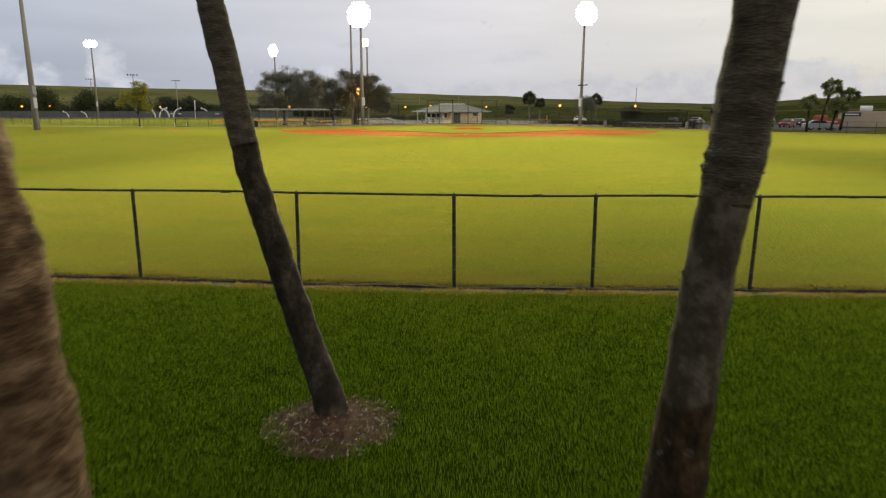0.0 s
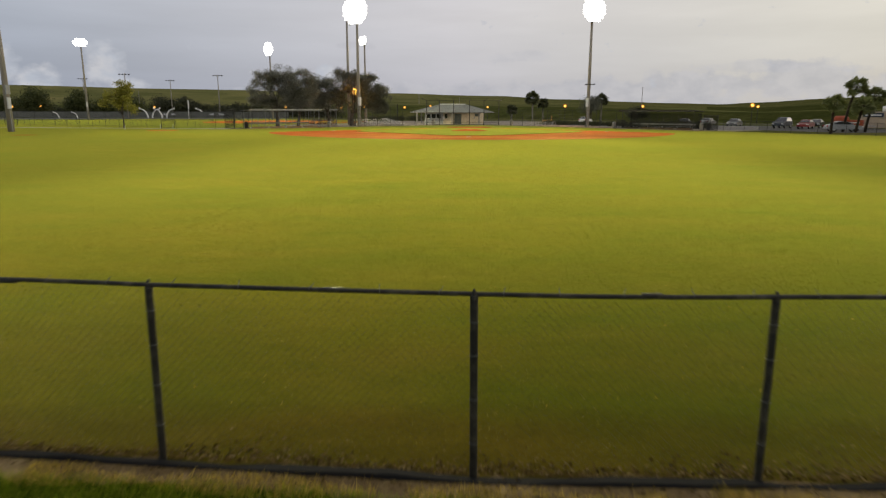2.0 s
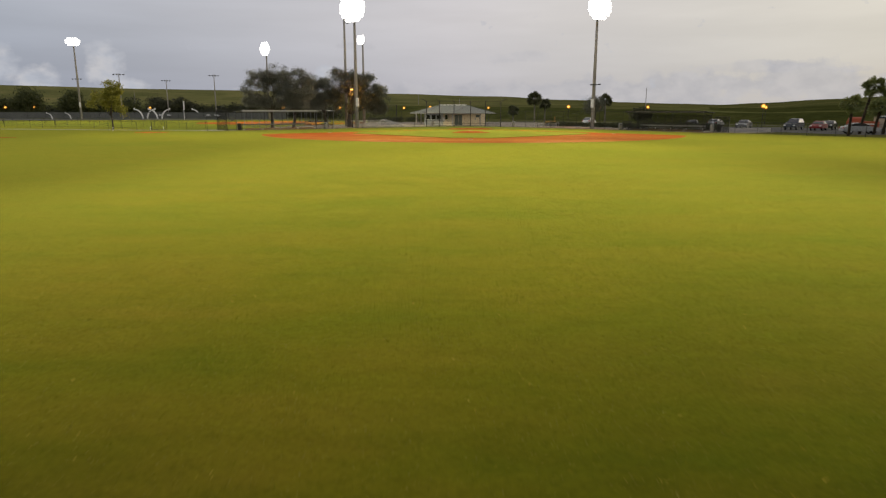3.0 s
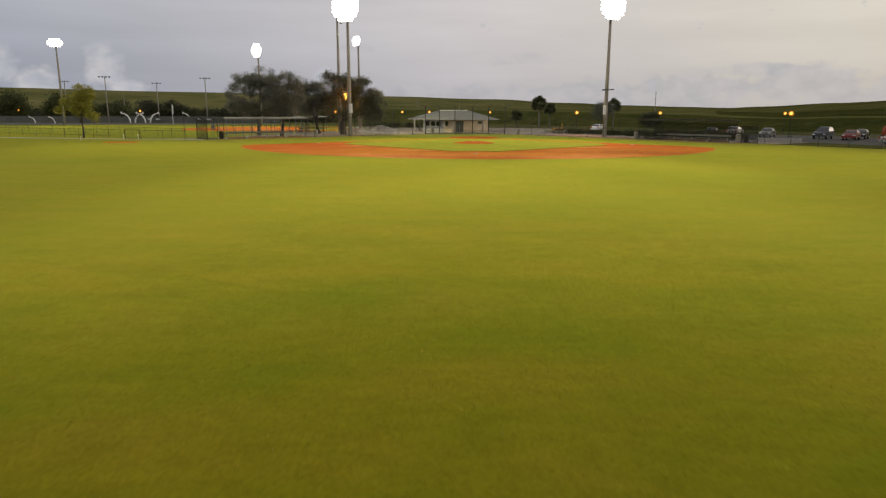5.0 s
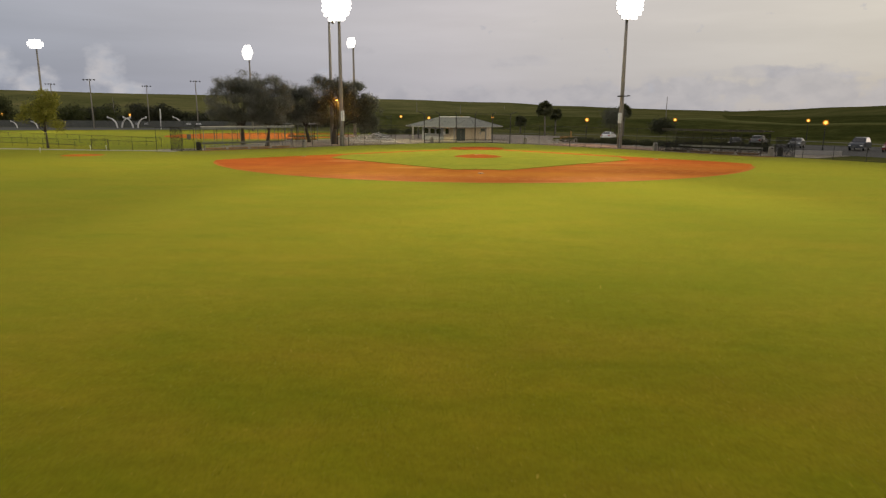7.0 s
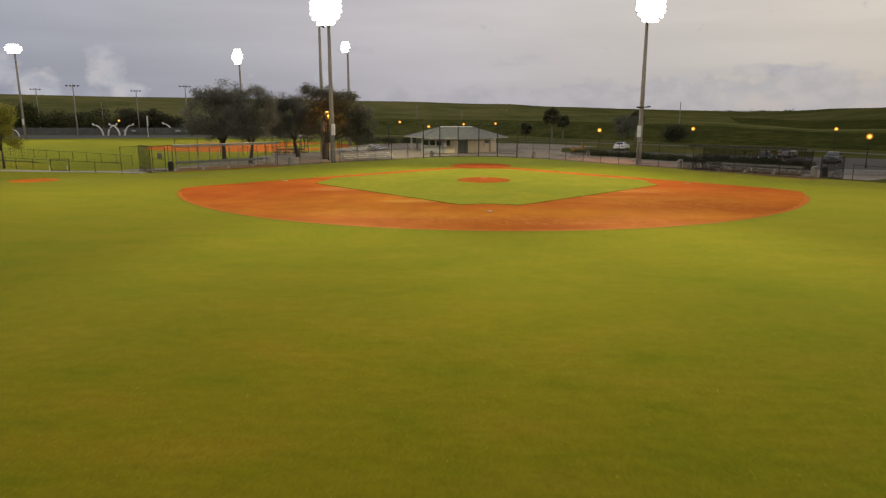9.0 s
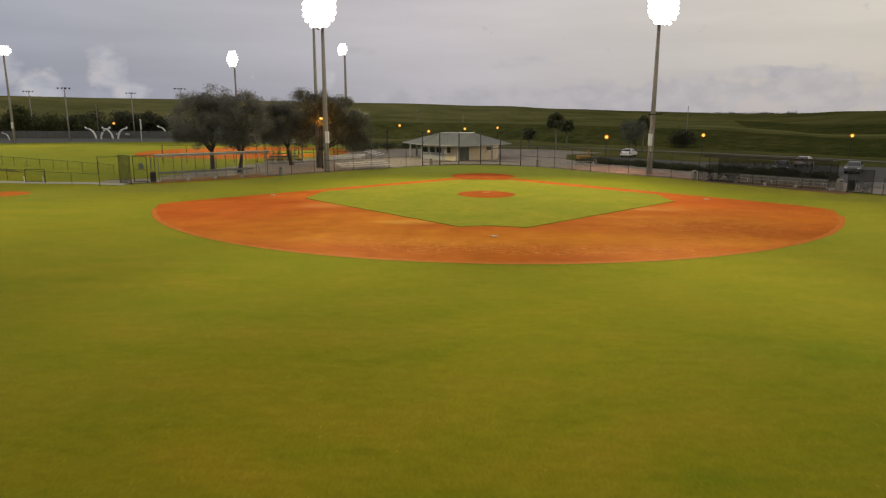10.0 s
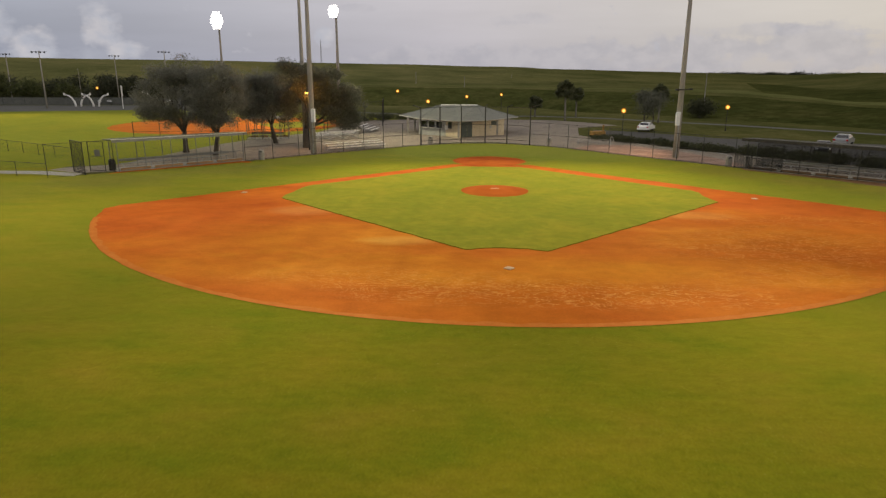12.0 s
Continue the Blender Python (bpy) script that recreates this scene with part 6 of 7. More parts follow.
def bleacher(x, y, turn, length, rows, label, plank=None):
    plank = plank or ALU
    top = thing("bleacher", pose(x, y, 0, 0, 0, turn), label, "bleachers", "aluminium bleachers")
    seat = foot = None
    for r in range(rows):
        yy, z = 0.62 * r, 0.40 + 0.20 * r
        if seat is None:
            seat = part("seat_plank", boxed(0, length, -0.13, 0.13, 0, 0.045, bevel=0.008), plank, top)
            seat.matrix_basis = pose(0, yy, z)
        else:
            again(seat, pose(0, yy, z))
            foot = foot or part("foot_plank", boxed(0, length, -0.13, 0.13, 0, 0.04), DULL_STEEL, top)
            if r == 1:
                foot.matrix_basis = pose(0, yy - 0.32, z - 0.38)
            else:
                again(foot, pose(0, yy - 0.32, z - 0.38))
    depth, high = 0.62 * (rows - 1), 0.40 + 0.20 * (rows - 1)
    frame_part = None
    for i in range(4):
        bm = bmesh.new()
        tube(bm, (0, -0.2, 0.03), (0, depth + 0.2, 0.03), 0.03, seg=6)
        tube(bm, (0, -0.05, 0.4), (0, depth, high), 0.03, seg=6)
        for r in range(rows):
            tube(bm, (0, 0.62 * r, 0.03), (0, 0.62 * r, 0.40 + 0.20 * r), 0.025, seg=6)
        if frame_part is None:
            frame_part = part("frame", bm, GALV, top)
            frame_part.matrix_basis = pose(0.3, 0, 0)
        else:
            bm.free()
            again(frame_part, pose(0.3 + (length - 0.6) * i / 3, 0, 0))
    brace = bmesh.new()
    for i in range(3):
        x0, x1 = 0.3 + (length - 0.6) * i / 3, 0.3 + (length - 0.6) * (i + 1) / 3
        tube(brace, (x0, depth, 0.05), (x1, depth, high), 0.018, seg=5)
        tube(brace, (x1, depth, 0.05), (x0, depth, high), 0.018, seg=5)
    part("brace", brace, plank, top, "crossed rear braces")


bleacher(-18.15, 6.5, 42, 4.7, 3, "low aluminium bleacher beside the backstop fence")
bleacher(-14.45, 9.9, 43, 2.9, 3, "short aluminium bleacher end section")
bleacher(-18.8, 25.6, 220, 7.2, 4, "aluminium bleacher facing the neighbouring field")
bleacher(-17.2, 31.0, 84, 5.5, 4, "aluminium bleacher far back in the yard")
bleacher(11.6, 17.6, -22, 4.7, 2, "very low two-row dull grey bench behind the third-base fence", plank=CONCRETE)


def litter_bin(x, y, label="round pebbled concrete litter bin with a pale lid", dark=False):
    top = thing("litter_bin", pose(x, y, 0), label, "litter bin", "litter bins")
    part("body", lofted([(0, 0, 0.01), (0, 0, 0.05), (0, 0, 0.72), (0, 0, 0.78)], [0.28, 0.30, 0.31, 0.29], seg=14), BIN_STONE if not dark else BLACK_STEEL, top)
    lid = part("lid", lofted([(0, 0, 0.78), (0, 0, 0.95), (0, 0, 1.06)], [0.30, 0.30, 0.18], seg=14), CONCRETE if not dark else BLACK_STEEL, top, "domed lid")
    part("flap", boxed(-0.13, 0.13, -0.315, -0.28, 0.82, 0.93), BLACK_STEEL, lid)


for x, y in ((-23.7, -0.9), (-7.1, 15.6), (7.9, 15.0), (-18.6, 30.2), (23.6, -2.5), (34.6, -11.6)):
    litter_bin(x, y)
litter_bin(-35.0, -9.3, "black litter bin beside the dugout gate", True)
litter_bin(35.4, -12.2, "black litter bin beside the third-base dugout", True)


# ---- bases ----
def base_bag(x, y, turn, label):
    top = thing("base_bag", pose(x, y, 0.02, 0, 0, turn), label, "base", "bases")
    part("bag", boxed(-0.19, 0.19, -0.19, 0.19, 0, 0.045, bevel=0.015), BASE_BAG, top)


base_bag(0, -38.79, 45, "dusty white canvas second base on red clay")
base_bag(-18.95, -20.05, 0, "dusty white canvas first base on red clay")
base_bag(18.8, -20.3, 0, "dusty white canvas third base on red clay")
bm = bmesh.new()
prism(bm, [(-0.216, -0.9), (0.216, -0.9), (0.216, -0.68), (0, -0.47), (-0.216, -0.68)], 0.058, 0.075)
tagged(part("home_plate", bm, CLAY_EDGE), "clay-dusted rubber home plate set in red clay", "base", "bases")
tagged(part("pitching_rubber", boxed(-0.305, 0.305, -18.5, -18.35, 0.255, 0.29), BASE_BAG), "white pitching rubber on the mound", "base", "bases")


# ---- vehicles ----
def car(x, y, turn, paint, label, kind="sedan", group="parked cars"):
    top = thing("car", pose(x, y, 0.014, 0, 0, turn), label, "car", group)
    if kind == "sedan":
        L, W, low, high = 4.6, 1.78, 0.92, 1.44
        side = [(-2.3, 0.35), (-2.28, 0.80), (-2.0, 0.98), (-1.2, 1.0), (1.0, 0.98), (1.9, 0.84), (2.25, 0.68), (2.3, 0.35)]
        roof = [(-1.75, 0.98), (-1.0, 1.40), (-0.3, 1.45), (0.35, 1.40), (1.15, 0.97)]
    else:
        L, W, low, high = 4.7, 1.88, 1.05, 1.78
        side = [(-2.35, 0.4), (-2.35, 1.05), (-2.1, 1.12), (1.0, 1.12), (1.95, 1.02), (2.3, 0.85), (2.35, 0.4)]
        roof = [(-2.2, 1.1), (-1.95, 1.70), (-1.2, 1.78), (0.1, 1.74), (0.95, 1.11)]

    def shell(profile, w0, w1, z0, z1):
        bm = bmesh.new()
        rows = []
        for sgn in (-1, 1):
            rows.append([bm.verts.new((px, sgn * (w0 + (w1 - w0) * min(1, max(0, (pz - z0) / (z1 - z0)))) / 2, pz)) for px, pz in profile])
        n = len(profile)
        for k in range(n):
            bm.faces.new((rows[0][k], rows[0][(k + 1) % n], rows[1][(k + 1) % n], rows[1][k]))
        bm.faces.new(rows[0])
        bm.faces.new(reversed(rows[1]))
        bmesh.ops.recalc_face_normals(bm, faces=bm.faces)
        bmesh.ops.bevel(bm, geom=[e for e in bm.edges], offset=0.05, segments=2, affect="EDGES")
        return bm

    body = part("body", shell(side, W, W * 0.98, 0.3, 1.0), paint, top, smooth=False)
    part("cabin", shell(roof, W * 0.94, W * 0.72, roof[0][1], roof[2][1]), paint, top)
    for sgn in (-1, 1):
        bm = bmesh.new()
        inset = [(px * 0.86 - 0.02, roof[0][1] + 0.06 + (pz - roof[0][1]) * 0.78) for px, pz in roof]
        vs = [bm.verts.new((px, sgn * ((W * 0.94 + (W * 0.72 - W * 0.94) * (pz - roof[0][1]) / (roof[2][1] - roof[0][1])) / 2 + 0.008), pz)) for px, pz in inset]
        bm.faces.new(vs)
        r = bmesh.ops.extrude_face_region(bm, geom=list(bm.faces))
        for v in r["geom"]:
            if isinstance(v, bmesh.types.BMVert):
                v.co.y -= sgn * 0.03
        part("side_window", bm, DARK_GLASS, top)
    for a, b, nm in ((0, 1, "rear_window"), (-2, -1, "windscreen")):
        (x0, z0), (x1, z1) = roof[a], roof[b]
        nx, nz = (-(z1 - z0), x1 - x0)
        ln = math.hypot(nx, nz)
        nx, nz = nx / ln * 0.012, nz / ln * 0.012
        bm = bmesh.new()
        pts = []
        for f, wid in ((0.12, 0.80), (0.88, 0.66)):
            px, pz = x0 + (x1 - x0) * f, z0 + (z1 - z0) * f
            if nm == "windscreen":
                wid = 1.46 - wid
            pts.append((px + nx, pz + nz, W * wid / 2))
        v = [bm.verts.new(c) for c in ((pts[0][0], -pts[0][2], pts[0][1]), (pts[0][0], pts[0][2], pts[0][1]), (pts[1][0], pts[1][2], pts[1][1]), (pts[1][0], -pts[1][2], pts[1][1]))]
        bm.faces.new(v)
        part(nm, bm, DARK_GLASS, top)
    tyre_bm = lofted([(0, -0.11, 0), (0, -0.09, 0), (0, 0.09, 0), (0, 0.11, 0)], [0.27, 0.33, 0.33, 0.27], seg=16)
    first = None
    for wx in (-1.38, 1.40):
        for sgn in (-1, 1):
            hub = new("wheel")
            hub.parent, hub.matrix_basis = top, pose(wx, sgn * (W / 2 - 0.12), 0.33)
            if first is None:
                first = part("tyre", tyre_bm, RUBBER, hub)
                rim = part("rim", tubed((0, -0.115, 0), (0, 0.115, 0), 0.20, seg=12), GALV, hub)
            else:
                again(first, Matrix(), hub)
                again(rim, Matrix(), hub)
    zl = 0.78
    for sgn in (-1, 1):
        part("headlight", boxed(L / 2 - 0.16, L / 2 - 0.015, sgn * W * 0.38 - 0.17, sgn * W * 0.38 + 0.17, zl - 0.12, zl, bevel=0.02), PLASTIC_WHITE, top, "clear headlight")
        part("tail_light", boxed(-L / 2 - 0.01, -L / 2 + 0.1, sgn * W * 0.40 - 0.14, sgn * W * 0.40 + 0.14, zl - 0.08, zl + 0.1, bevel=0.02), TAIL_RED, top, "red tail light")
    part("bumper", boxed(-L / 2 - 0.03, -L / 2 + 0.1, -W * 0.45, W * 0.45, 0.38, 0.55, bevel=0.03), paint, top)
    return top


car(25.9, 38.2, 62, CAR_WHITE, "clean white sedan parked beside the lawn")
car(46.2, 18.9, 52, CAR_SILVER, "pale silver sedan at the car park edge")
car(47.2, 8.4, 236, CAR_GREY, "dark grey sedan in the dim car park")
car(38.6, 9.2, 244, CAR_BLACK, "dark sedan half hidden by shrubs and mesh")
car(52.6, 2.0, -132, CAR_BLUE, "dark blue estate car with bright trim", "suv")
car(54.6, -1.8, -128, CAR_RED, "dark red sedan parked in a row")
car(58.6, 2.8, -128, CAR_BLACK, "black sedan parked in a row", "sedan")
car(52.4, -16.6, -10, CAR_SILVER, "silver-white sedan beside the palms")


# ---- yard clutter on the right ----
st = thing("storage_container", pose(69.0, -3.5, 0, 0, 0, -32), "long beige steel storage container with a dark sign", "container")
bm = boxed(-6.1, 6.1, -1.2, 1.2, 0.15, 2.75, bevel=0.03)
part("body", bm, BEIGE_STEEL, st)
rib = part("rib", boxed(-0.03, 0.03, -1.235, -1.203, 0.2, 2.7), BEIGE_STEEL, st)
rib.matrix_basis = pose(-5.8, 0, 0)
for i in range(1, 30):
    again(rib, pose(-5.8 + 0.4 * i, 0, 0))
sign = part("sign", boxed(-5.6, -2.8, -1.275, -1.24, 1.9, 2.55), SIGN_BLUE, st, "navy sign with unreadable white lettering")
part("lettering_bar", boxed(-5.3, -3.1, -1.283, -1.277, 2.12, 2.30), PLASTIC_WHITE, sign)
for i, x in enumerate((-2.2, 1.6)):
    un = thing("cooling_unit", st.matrix_basis @ pose(x, 0, 2.75), "rounded white cooling unit on the container roof", "machine", "roof units")
    part("casing", lofted([(-0.9, 0, 0.45), (-0.85, 0, 0.45), (0.85, 0, 0.45), (0.9, 0, 0.45)], [0.3, 0.44, 0.44, 0.3], seg=12), PLASTIC_WHITE, un)
    part("foot", boxed(-0.8, 0.8, -0.3, 0.3, 0.0, 0.12), GALV, un)
tr = thing("site_trailer", pose(60.6, -3.2, 0, 0, 0, -35), "orange-red open trailer with a faded canopy", "trailer")
part("bed", boxed(-2.2, 2.0, -1.0, 1.0, 0.55, 1.45, bevel=0.04), ORANGE_PAINT, tr)
part("canopy", lofted([(-2.1, 0, 1.35), (-1.9, 0, 1.4), (-0.3, 0, 1.4), (-0.1, 0, 1.35)], [0.4, 0.7, 0.7, 0.4], seg=14), ORANGE_PAINT, tr, "faded orange-red canopy")
w0 = part("wheel", lofted([(0, -0.12, 0), (0, -0.1, 0), (0, 0.1, 0), (0, 0.12, 0)], [0.3, 0.36, 0.36, 0.3], seg=14), RUBBER, tr)
w0.matrix_basis = pose(-0.5, -1.0, 0.36)
for x, y in ((0.5, -1.0), (-0.5, 1.0), (0.5, 1.0)):
    again(w0, pose(x, y, 0.36))
part("lettering_bar", boxed(-1.2, 1.6, -1.012, -1.003, 0.95, 1.12), PLASTIC_WHITE, tr, "white unreadable lettering")
part("tow_bar", tubed((2.6, 0, 0.6), (3.7, 0, 0.5), 0.05, seg=6), GALV, tr)
part("leg", tubed((3.6, 0, 0), (3.6, 0, 0.5), 0.04, seg=6), GALV, tr)

wl = tagged(part("low_wall", boxed(0, 5.6, 0, 0.2, 0, 0.55, bevel=0.02), CONCRETE), "low pale concrete wall beside the dugout", "wall")
wl.matrix_basis = pose(37.8, -9.6, 0, 0, 0, -12)

yb = thing("yellow_cart", pose(16.2, 27.2, 0, 0, 0, 20), "small faded yellow maintenance cart beside the shrubs", "cart")
part("body", boxed(-1.0, 1.0, -0.55, 0.55, 0.3, 0.9, bevel=0.06), YELLOW_PAINT, yb)
part("post", boxed(0.78, 0.98, -0.1, 0.1, 0.9, 1.75, bevel=0.02), YELLOW_PAINT, yb)
w0 = part("wheel", lofted([(0, -0.08, 0), (0, 0.08, 0)], [0.25, 0.25], seg=12), RUBBER, yb)
w0.matrix_basis = pose(-0.65, -0.5, 0.25)
for x, y in ((0.65, -0.5), (-0.65, 0.5), (0.65, 0.5)):
    again(w0, pose(x, y, 0.25))

stop = None
for i, (x, y) in enumerate(((20.0, 16.6), (21.9, 13.2), (24.3, 9.9), (26.6, 7.4), (28.8, 4.5), (31.4, 1.4))):
    if stop is None:
        stop = tagged(part("wheel_stop", boxed(-0.9, 0.9, -0.08, 0.08, 0, 0.12, bevel=0.03), CONCRETE), "low pale concrete wheel stop at the yard edge", "wheel stop", "wheel stops along the yard")
        stop.matrix_basis = pose(x, y, 0.015, 0, 0, -52)
    else:
        copy_thing(stop, pose(x, y, 0.015, 0, 0, -52 + 6 * math.sin(i * 2.1)))

rk = thing("cycle_rack", pose(16.6, 19.3, 0, 0, 0, 30), "bent pale tube cycle rack in the yard", "rack")
part("loop", lofted([(-0.3 + 0.6 * (0.5 - 0.5 * math.cos(math.pi * i / 8)), 0, 0.1 + 0.75 * math.sin(math.pi * i / 8)) for i in range(9)], [0.045] * 9, seg=6), CONCRETE, rk)


# ---- white arched frames at the end of the neighbouring field ----
def arch_frame(x, y, turn, flip, label, size=1.0):
    top = thing("arched_frame", pose(x, y, 0, 0, 0, turn) @ Matrix.Scale(size, 4), label, "frame", "pale arched frames")
    s = -1 if flip else 1
    pts = [(s * 2.3 * (1 - math.cos(radians(a))), 0, 3.0 * math.sin(radians(a))) for a in (0, 12, 25, 38, 52, 66, 80)]
    pts += [(s * 2.5, 0, 3.05)]
    part("bow", lofted(pts, [0.27, 0.265, 0.255, 0.24, 0.22, 0.2, 0.17, 0.14], seg=10), TRIM, top, "thick pale curved tube", smooth=True)
    part("head", lofted([(s * 2.3, 0, 2.85), (s * 2.55, 0, 3.2), (s * 2.65, 0, 3.5)], [0.16, 0.30, 0.18], seg=8), TRIM, top)
    part("net_ring", boxed(s * 2.5 - 0.2, s * 2.5 + 0.2, -0.3, 0.3, 2.0, 2.18, bevel=0.04), BLACK_STEEL, top)
    part("hanger", tubed((s * 2.5, 0, 2.15), (s * 2.5, 0, 2.98), 0.03, seg=5), BLACK_STEEL, top)


for i, (x, y, fl) in enumerate(((-106.8, 103.3, True), (-105.4, 103.4, False), (-102.2, 103.7, True), (-100.8, 103.9, False), (-124.8, 93.5, True), (-131.5, 94.5, True), (-98.6, 129, True))):
    arch_frame(x, y, 8, fl, "pale curved arch frame beyond the far turf", 0.62 if x < -120 else 1.0)
gp = thing("foul_pole", pose(-89.0, 94.0, 0), "tall thin white foul pole", "pole")
part("pole", tubed((0, 0, 0), (0, 0, 5.7), 0.09, seg=8), TRIM, gp)
part("flag_wing", boxed(0.09, 0.32, -0.01, 0.01, 3.0, 5.6), TRIM, gp)

# white pegs beside the low fence
for i, (x, y) in enumerate(((-50.7, -16.5), (-48.1, -10.7), (-46.2, -10.5))):
    pg = thing("marker_peg", pose(x, y, 0, 6 * math.sin(i * 3), 5 * math.cos(i * 2), 0), "short white marker peg in the foul grass", "peg", "marker pegs")
    part("stake", lofted([(0, 0, -0.1), (0, 0, 0.55), (0, 0, 0.6)], [0.03, 0.04, 0.025], seg=7), TRIM, pg)

# slim utility poles on the hill side
for i, (x, y, h) in enumerate(((48.3, 78.2, 9.4), (-22, 170, 9.5), (-4.5, 150, 8.0), (-133.3, 150.4, 10.4), (16, 240, 9))):
    up = thing("utility_pole", pose(x, y, -0.2), "thin bare utility pole below the hill", "pole", "utility poles")
    part("pole", lofted([(0, 0, 0), (0, 0, h)], [0.12, 0.07], seg=6), POLE, up)

mast = thing("radio_mast", pose(-201, 810, 0), "thin lattice radio mast far beyond the hill", "mast")
for k in range(3):
    a = math.tau * k / 3
    part("leg", lofted([(1.6 * math.cos(a), 1.6 * math.sin(a), 0), (0.3 * math.cos(a), 0.3 * math.sin(a), 50)], [0.22, 0.14], seg=5), GALV, mast)
for z in range(4, 50, 5):
    r = 1.6 - 1.3 * z / 50
    ring = bmesh.new()
    for k in range(3):
        a, b = math.tau * k / 3, math.tau * (k + 1) / 3
        tube(ring, (r * math.cos(a), r * math.sin(a), z), (r * math.cos(b), r * math.sin(b), z + 2.0), 0.08, seg=4)
    part("brace", ring, GALV, mast)

# unreadable boards tied to the far fence
for x, y, w in ((-88.4, 111.4, 2.2), (-85.2, 111.4, 2.6), (-101.5, 110.6, 1.8), (-104.2, 110.4, 1.6)):
    bd = thing("fence_board", pose(x, y, 1.25), "small pale board with unreadable lettering on a fence", "sign", "boards on the far fence")
    part("panel", boxed(-w / 2, w / 2, -0.03, 0.0, -0.4, 0.4, bevel=0.01), GREY_CLOTH, bd)
    for k in range(2):
        part("lettering_bar", boxed(-w * 0.4, w * (0.35 - 0.1 * k), -0.036, -0.031, -0.22 + 0.28 * k, -0.06 + 0.28 * k), PLASTIC_WHITE, bd)

# pale block of a tower far beyond the hill on the left
tw = thing("far_building", pose(-640, 700, 0, 0, 0, 10), "distant pale apartment block beyond the hill", "building")
wallp = part("wall", boxed(-14, 14, -8, 8, 0, 38), STUCCO, tw)
win = part("window", boxed(-0.9, 0.9, -8.06, -8.003, -0.7, 0.7), DARK_GLASS, wallp)
win.matrix_basis = pose(-11, 0, 30)
for j in range(3):
    for i in range(8):
        if i or j:
            again(win, pose(-11 + 3.1 * i, 0, 30 + 2.8 * j))
part("roof", boxed(-14.5, 14.5, -8.5, 8.5, 38, 38.6), TRIM, tw)
part("stair_tower", boxed(-5, 3, -5, 5, 38.6, 42), STUCCO, tw)


# ---- grass ----
def blades(name, x0, x1, y0, y1, count, height, width, material, label, seed, keep=None, lean=0.5):
    rng = np.random.default_rng(seed)
    x, y = rng.uniform(x0, x1, count), rng.uniform(y0, y1, count)
    if keep is not None:
        ok = keep(x, y)
        x, y = x[ok], y[ok]
    n = len(x)
    patch = 0.55 + 0.35 * (np.sin(x * 1.9 + 0.7 * np.sin(y * 2.3)) * np.sin(y * 1.6 + x * 0.4) * 0.5 + 0.5) + 0.5 * (np.sin(x * 9.1 + 2.0 * np.sin(y * 5.3)) * np.sin(y * 10.7 + 1.5 * np.sin(x * 4.1)) * 0.5 + 0.5)
    h = height * rng.uniform(0.45, 1.15, n) * patch
    a = rng.uniform(0, math.tau, n)
    w = width * rng.uniform(0.6, 1.2, n)
    dx, dy = np.cos(a) * w, np.sin(a) * w
    b = rng.uniform(0, math.tau, n)
    tip = np.stack([x + np.cos(b) * h * lean * rng.random(n), y + np.sin(b) * h * lean * rng.random(n), 0.008 + h], 1)
    base = np.full(n, 0.006)
    tri = np.stack([np.stack([x - dx, y - dy, base], 1), np.stack([x + dx, y + dy, base], 1), tip], 1)
    return tagged(part(name, mesh_triangles(tri), material), label, "grass", kind="stuff")


def on_lawn(x, y):
    off_ring = (x + 0.74) ** 2 + (y + 111.36) ** 2 > 0.47 ** 2 * (0.7 + 0.6 * np.sin(x * 17) * np.sin(y * 13))
    return (y < fence_y(x) - 0.33 + 0.05 * np.sin(x * 6)) & off_ring


blades("lawn_grass", -13, 13, -119, -105.4, 1500000, 0.056, 0.0025, LAWN_BLADE, "lush uncut green lawn grass outside the fence", 1, on_lawn)


def on_field(x, y):
    edge_gap = y > fence_y(x) + 0.02 + 0.16 * np.abs(np.sin(x * 1.3 + 2 * np.sin(x * 0.7))) + 0.1 * np.sin(x * 9)
    thin = np.clip((14 - np.abs(x)) / 10, 0, 1) * np.clip((-44 - y) / 14, 0, 1)
    return edge_gap & (np.random.default_rng(9).random(len(x)) < thin)


blades("field_grass", -14, 14, -106.2, -46, 520000, 0.034, 0.0040, TURF_BLADE, "short mown outfield grass blades with dry tips", 2, on_field, lean=0.9)


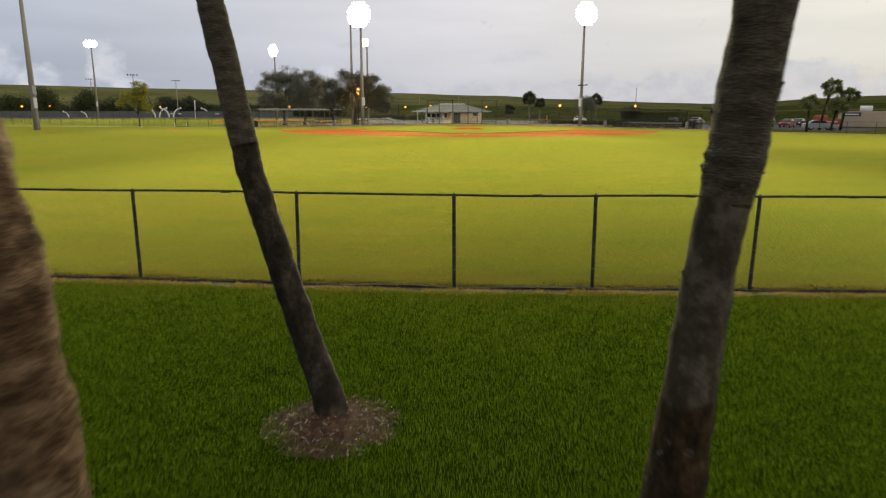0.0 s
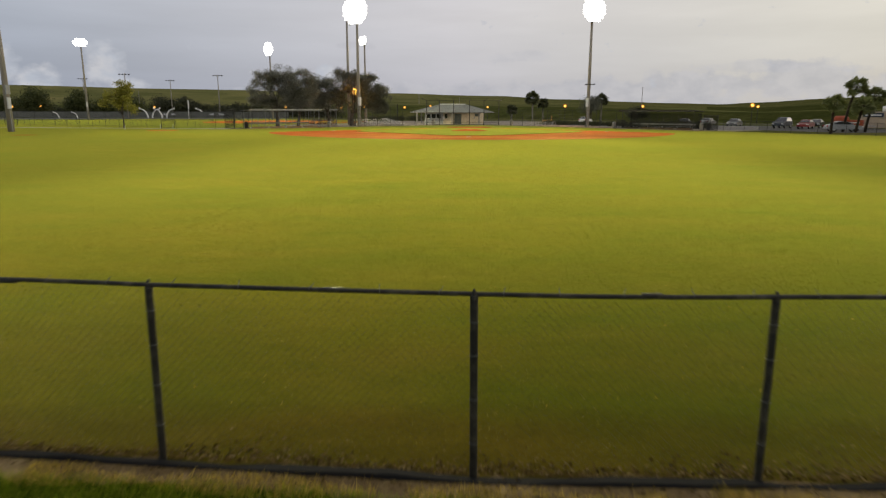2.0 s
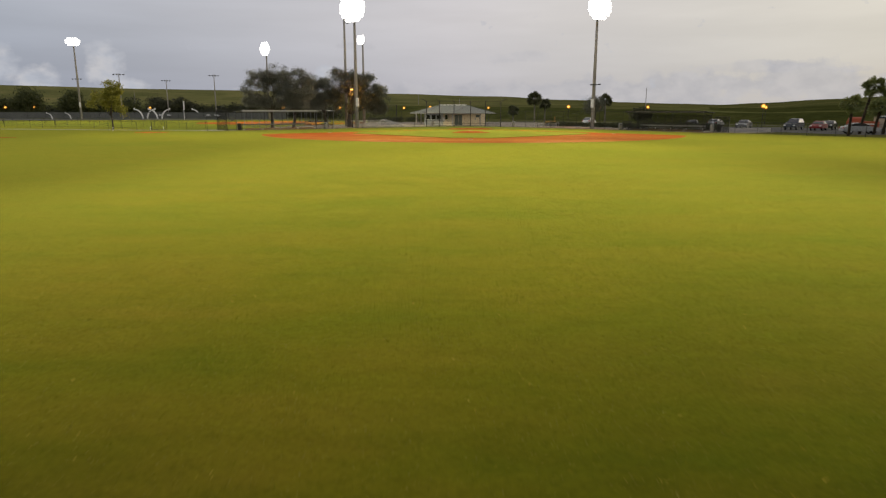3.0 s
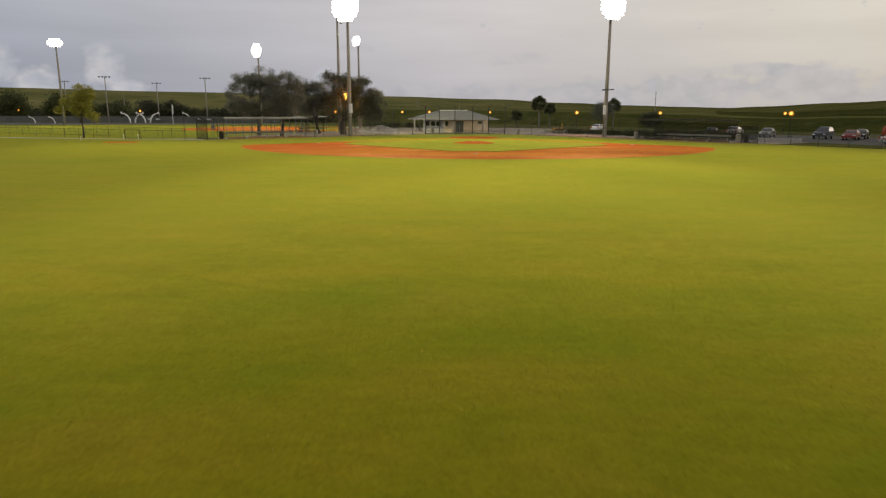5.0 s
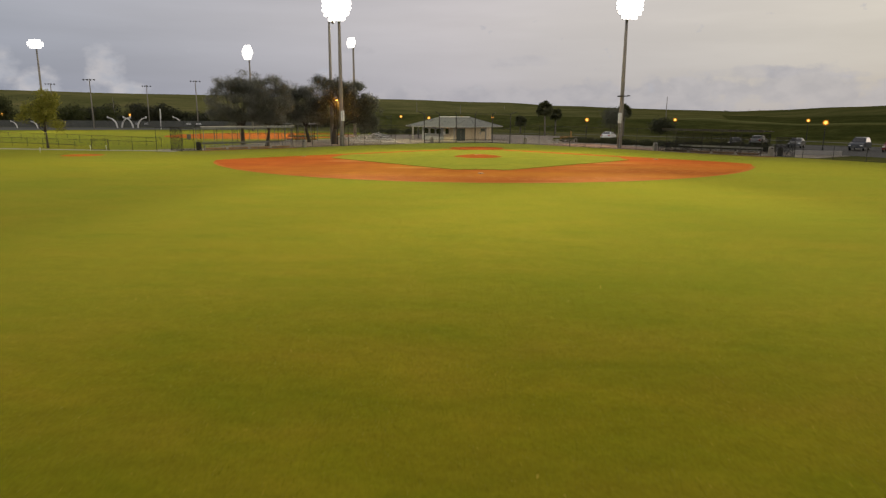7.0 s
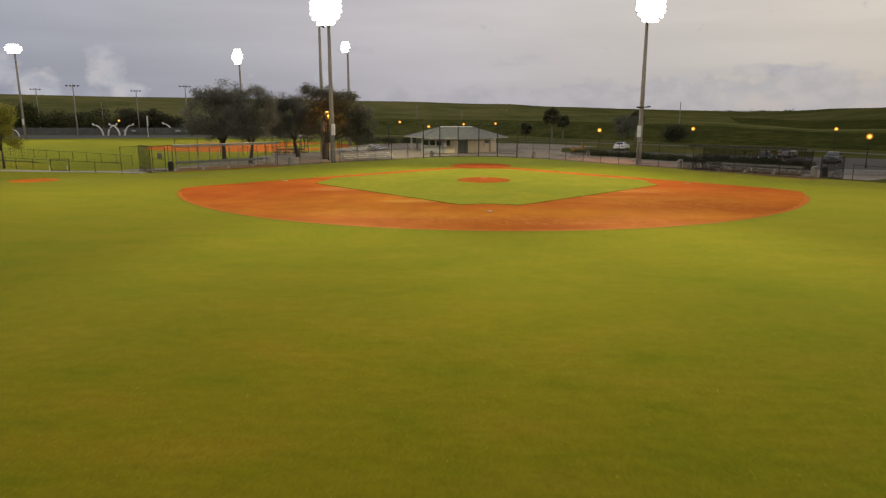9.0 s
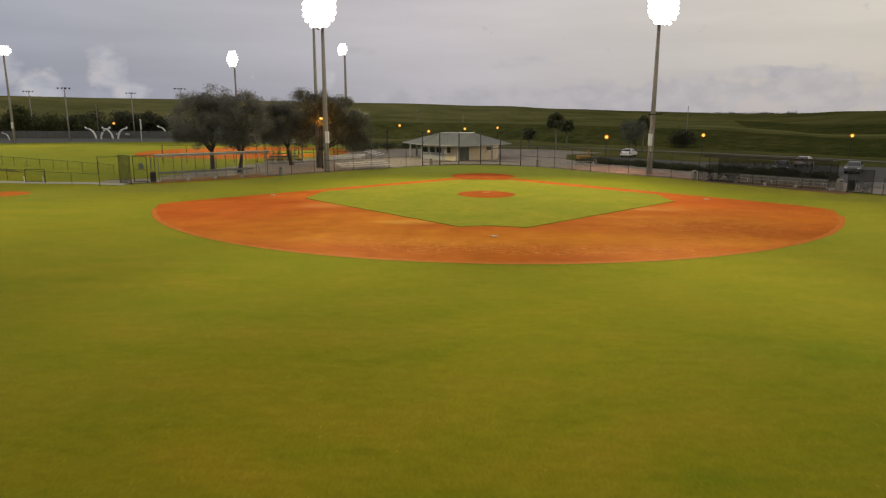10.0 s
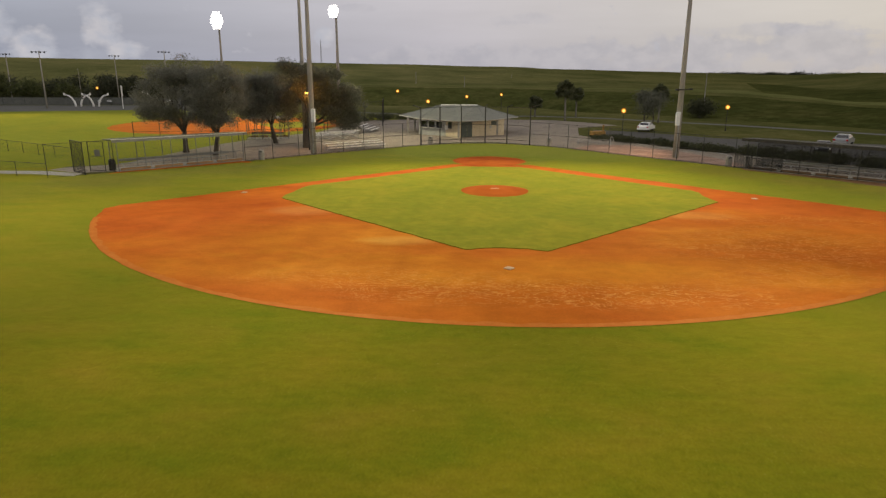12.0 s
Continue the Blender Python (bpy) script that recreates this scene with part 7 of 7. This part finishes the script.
def clods(name, count, mean, material, label, seed, side=1, size=(0.006, 0.026)):
    """Flat crumbs of soil that lie thickest at the foot of the fence."""
    rng = np.random.default_rng(seed)
    x = rng.uniform(-13, 13, count)
    clump = 0.8 + 0.3 * np.sin(x * 2.3 + 1.7 * np.sin(x * 0.9))
    off = 0.02 + rng.exponential(mean, count) * clump
    c = np.stack([x, fence_y(x) + side * off, 0.018 + 0.006 * rng.random(count)], 1)
    u = rng.normal(size=(count, 3)) * np.array([1, 1, 0.12])
    u /= np.linalg.norm(u, axis=1)[:, None]
    w = np.cross(u, rng.normal(size=(count, 3)) * np.array([0.15, 0.15, 1.0]))
    w /= np.linalg.norm(w, axis=1)[:, None]
    s = rng.uniform(*size, count)[:, None]
    return tagged(part(name, mesh_quads(np.stack([c - u * s, c + w * s * 0.7, c + u * s, c - w * s * 0.6], 1)), material), label, "soil", kind="stuff")


SOIL_CRUMB = leafy("soil_crumbs", [(0.040, 0.028, 0.008), (0.070, 0.046, 0.014), (0.115, 0.078, 0.026), (0.18, 0.135, 0.06)], 0.0, gleam=0.0)
clods("soil_crumbs", 12000, 0.12, SOIL_CRUMB, "crumbled brown soil in worn turf at the fence foot", 61)
clods("edge_crumbs", 6000, 0.14, SOIL_CRUMB, "brown crumbs and dead bits on the bare soil strip", 62, -1)


def on_edge(x, y):
    return (np.abs(y - (fence_y(x) - 0.33)) < 0.11 + 0.05 * np.sin(x * 3.3)) & (np.sin(x * 2.1) + np.sin(x * 5.7) > -1.3)


blades("edge_straw", -11, 11, -107.6, -105.8, 170000, 0.068, 0.0036, STRAW, "dry yellow grass along the edge of the lawn", 4, on_edge, lean=1.8)


# Paler blades, densest at the fence and thinning over the lawn.
def on_pale_lawn(x, y):
    away = fence_y(x) - 0.33 - y
    return (away > 0) & (np.random.default_rng(12).random(len(x)) < np.exp(-away / 0.75) * (0.75 + 0.25 * np.sin(x * 2.3)))


blades("dry_lawn_grass", -12, 12, -109.6, -105.6, 420000, 0.074, 0.0029, PALE_BLADE, "paler yellow-green lawn grass towards the fence", 13, on_pale_lawn)
blades("dead_grass_flecks", -12, 12, -105.5, -62, 3800, 0.030, 0.010, STRAW, "scattered pale bits of dead grass on the outfield", 6, None, lean=2.6)
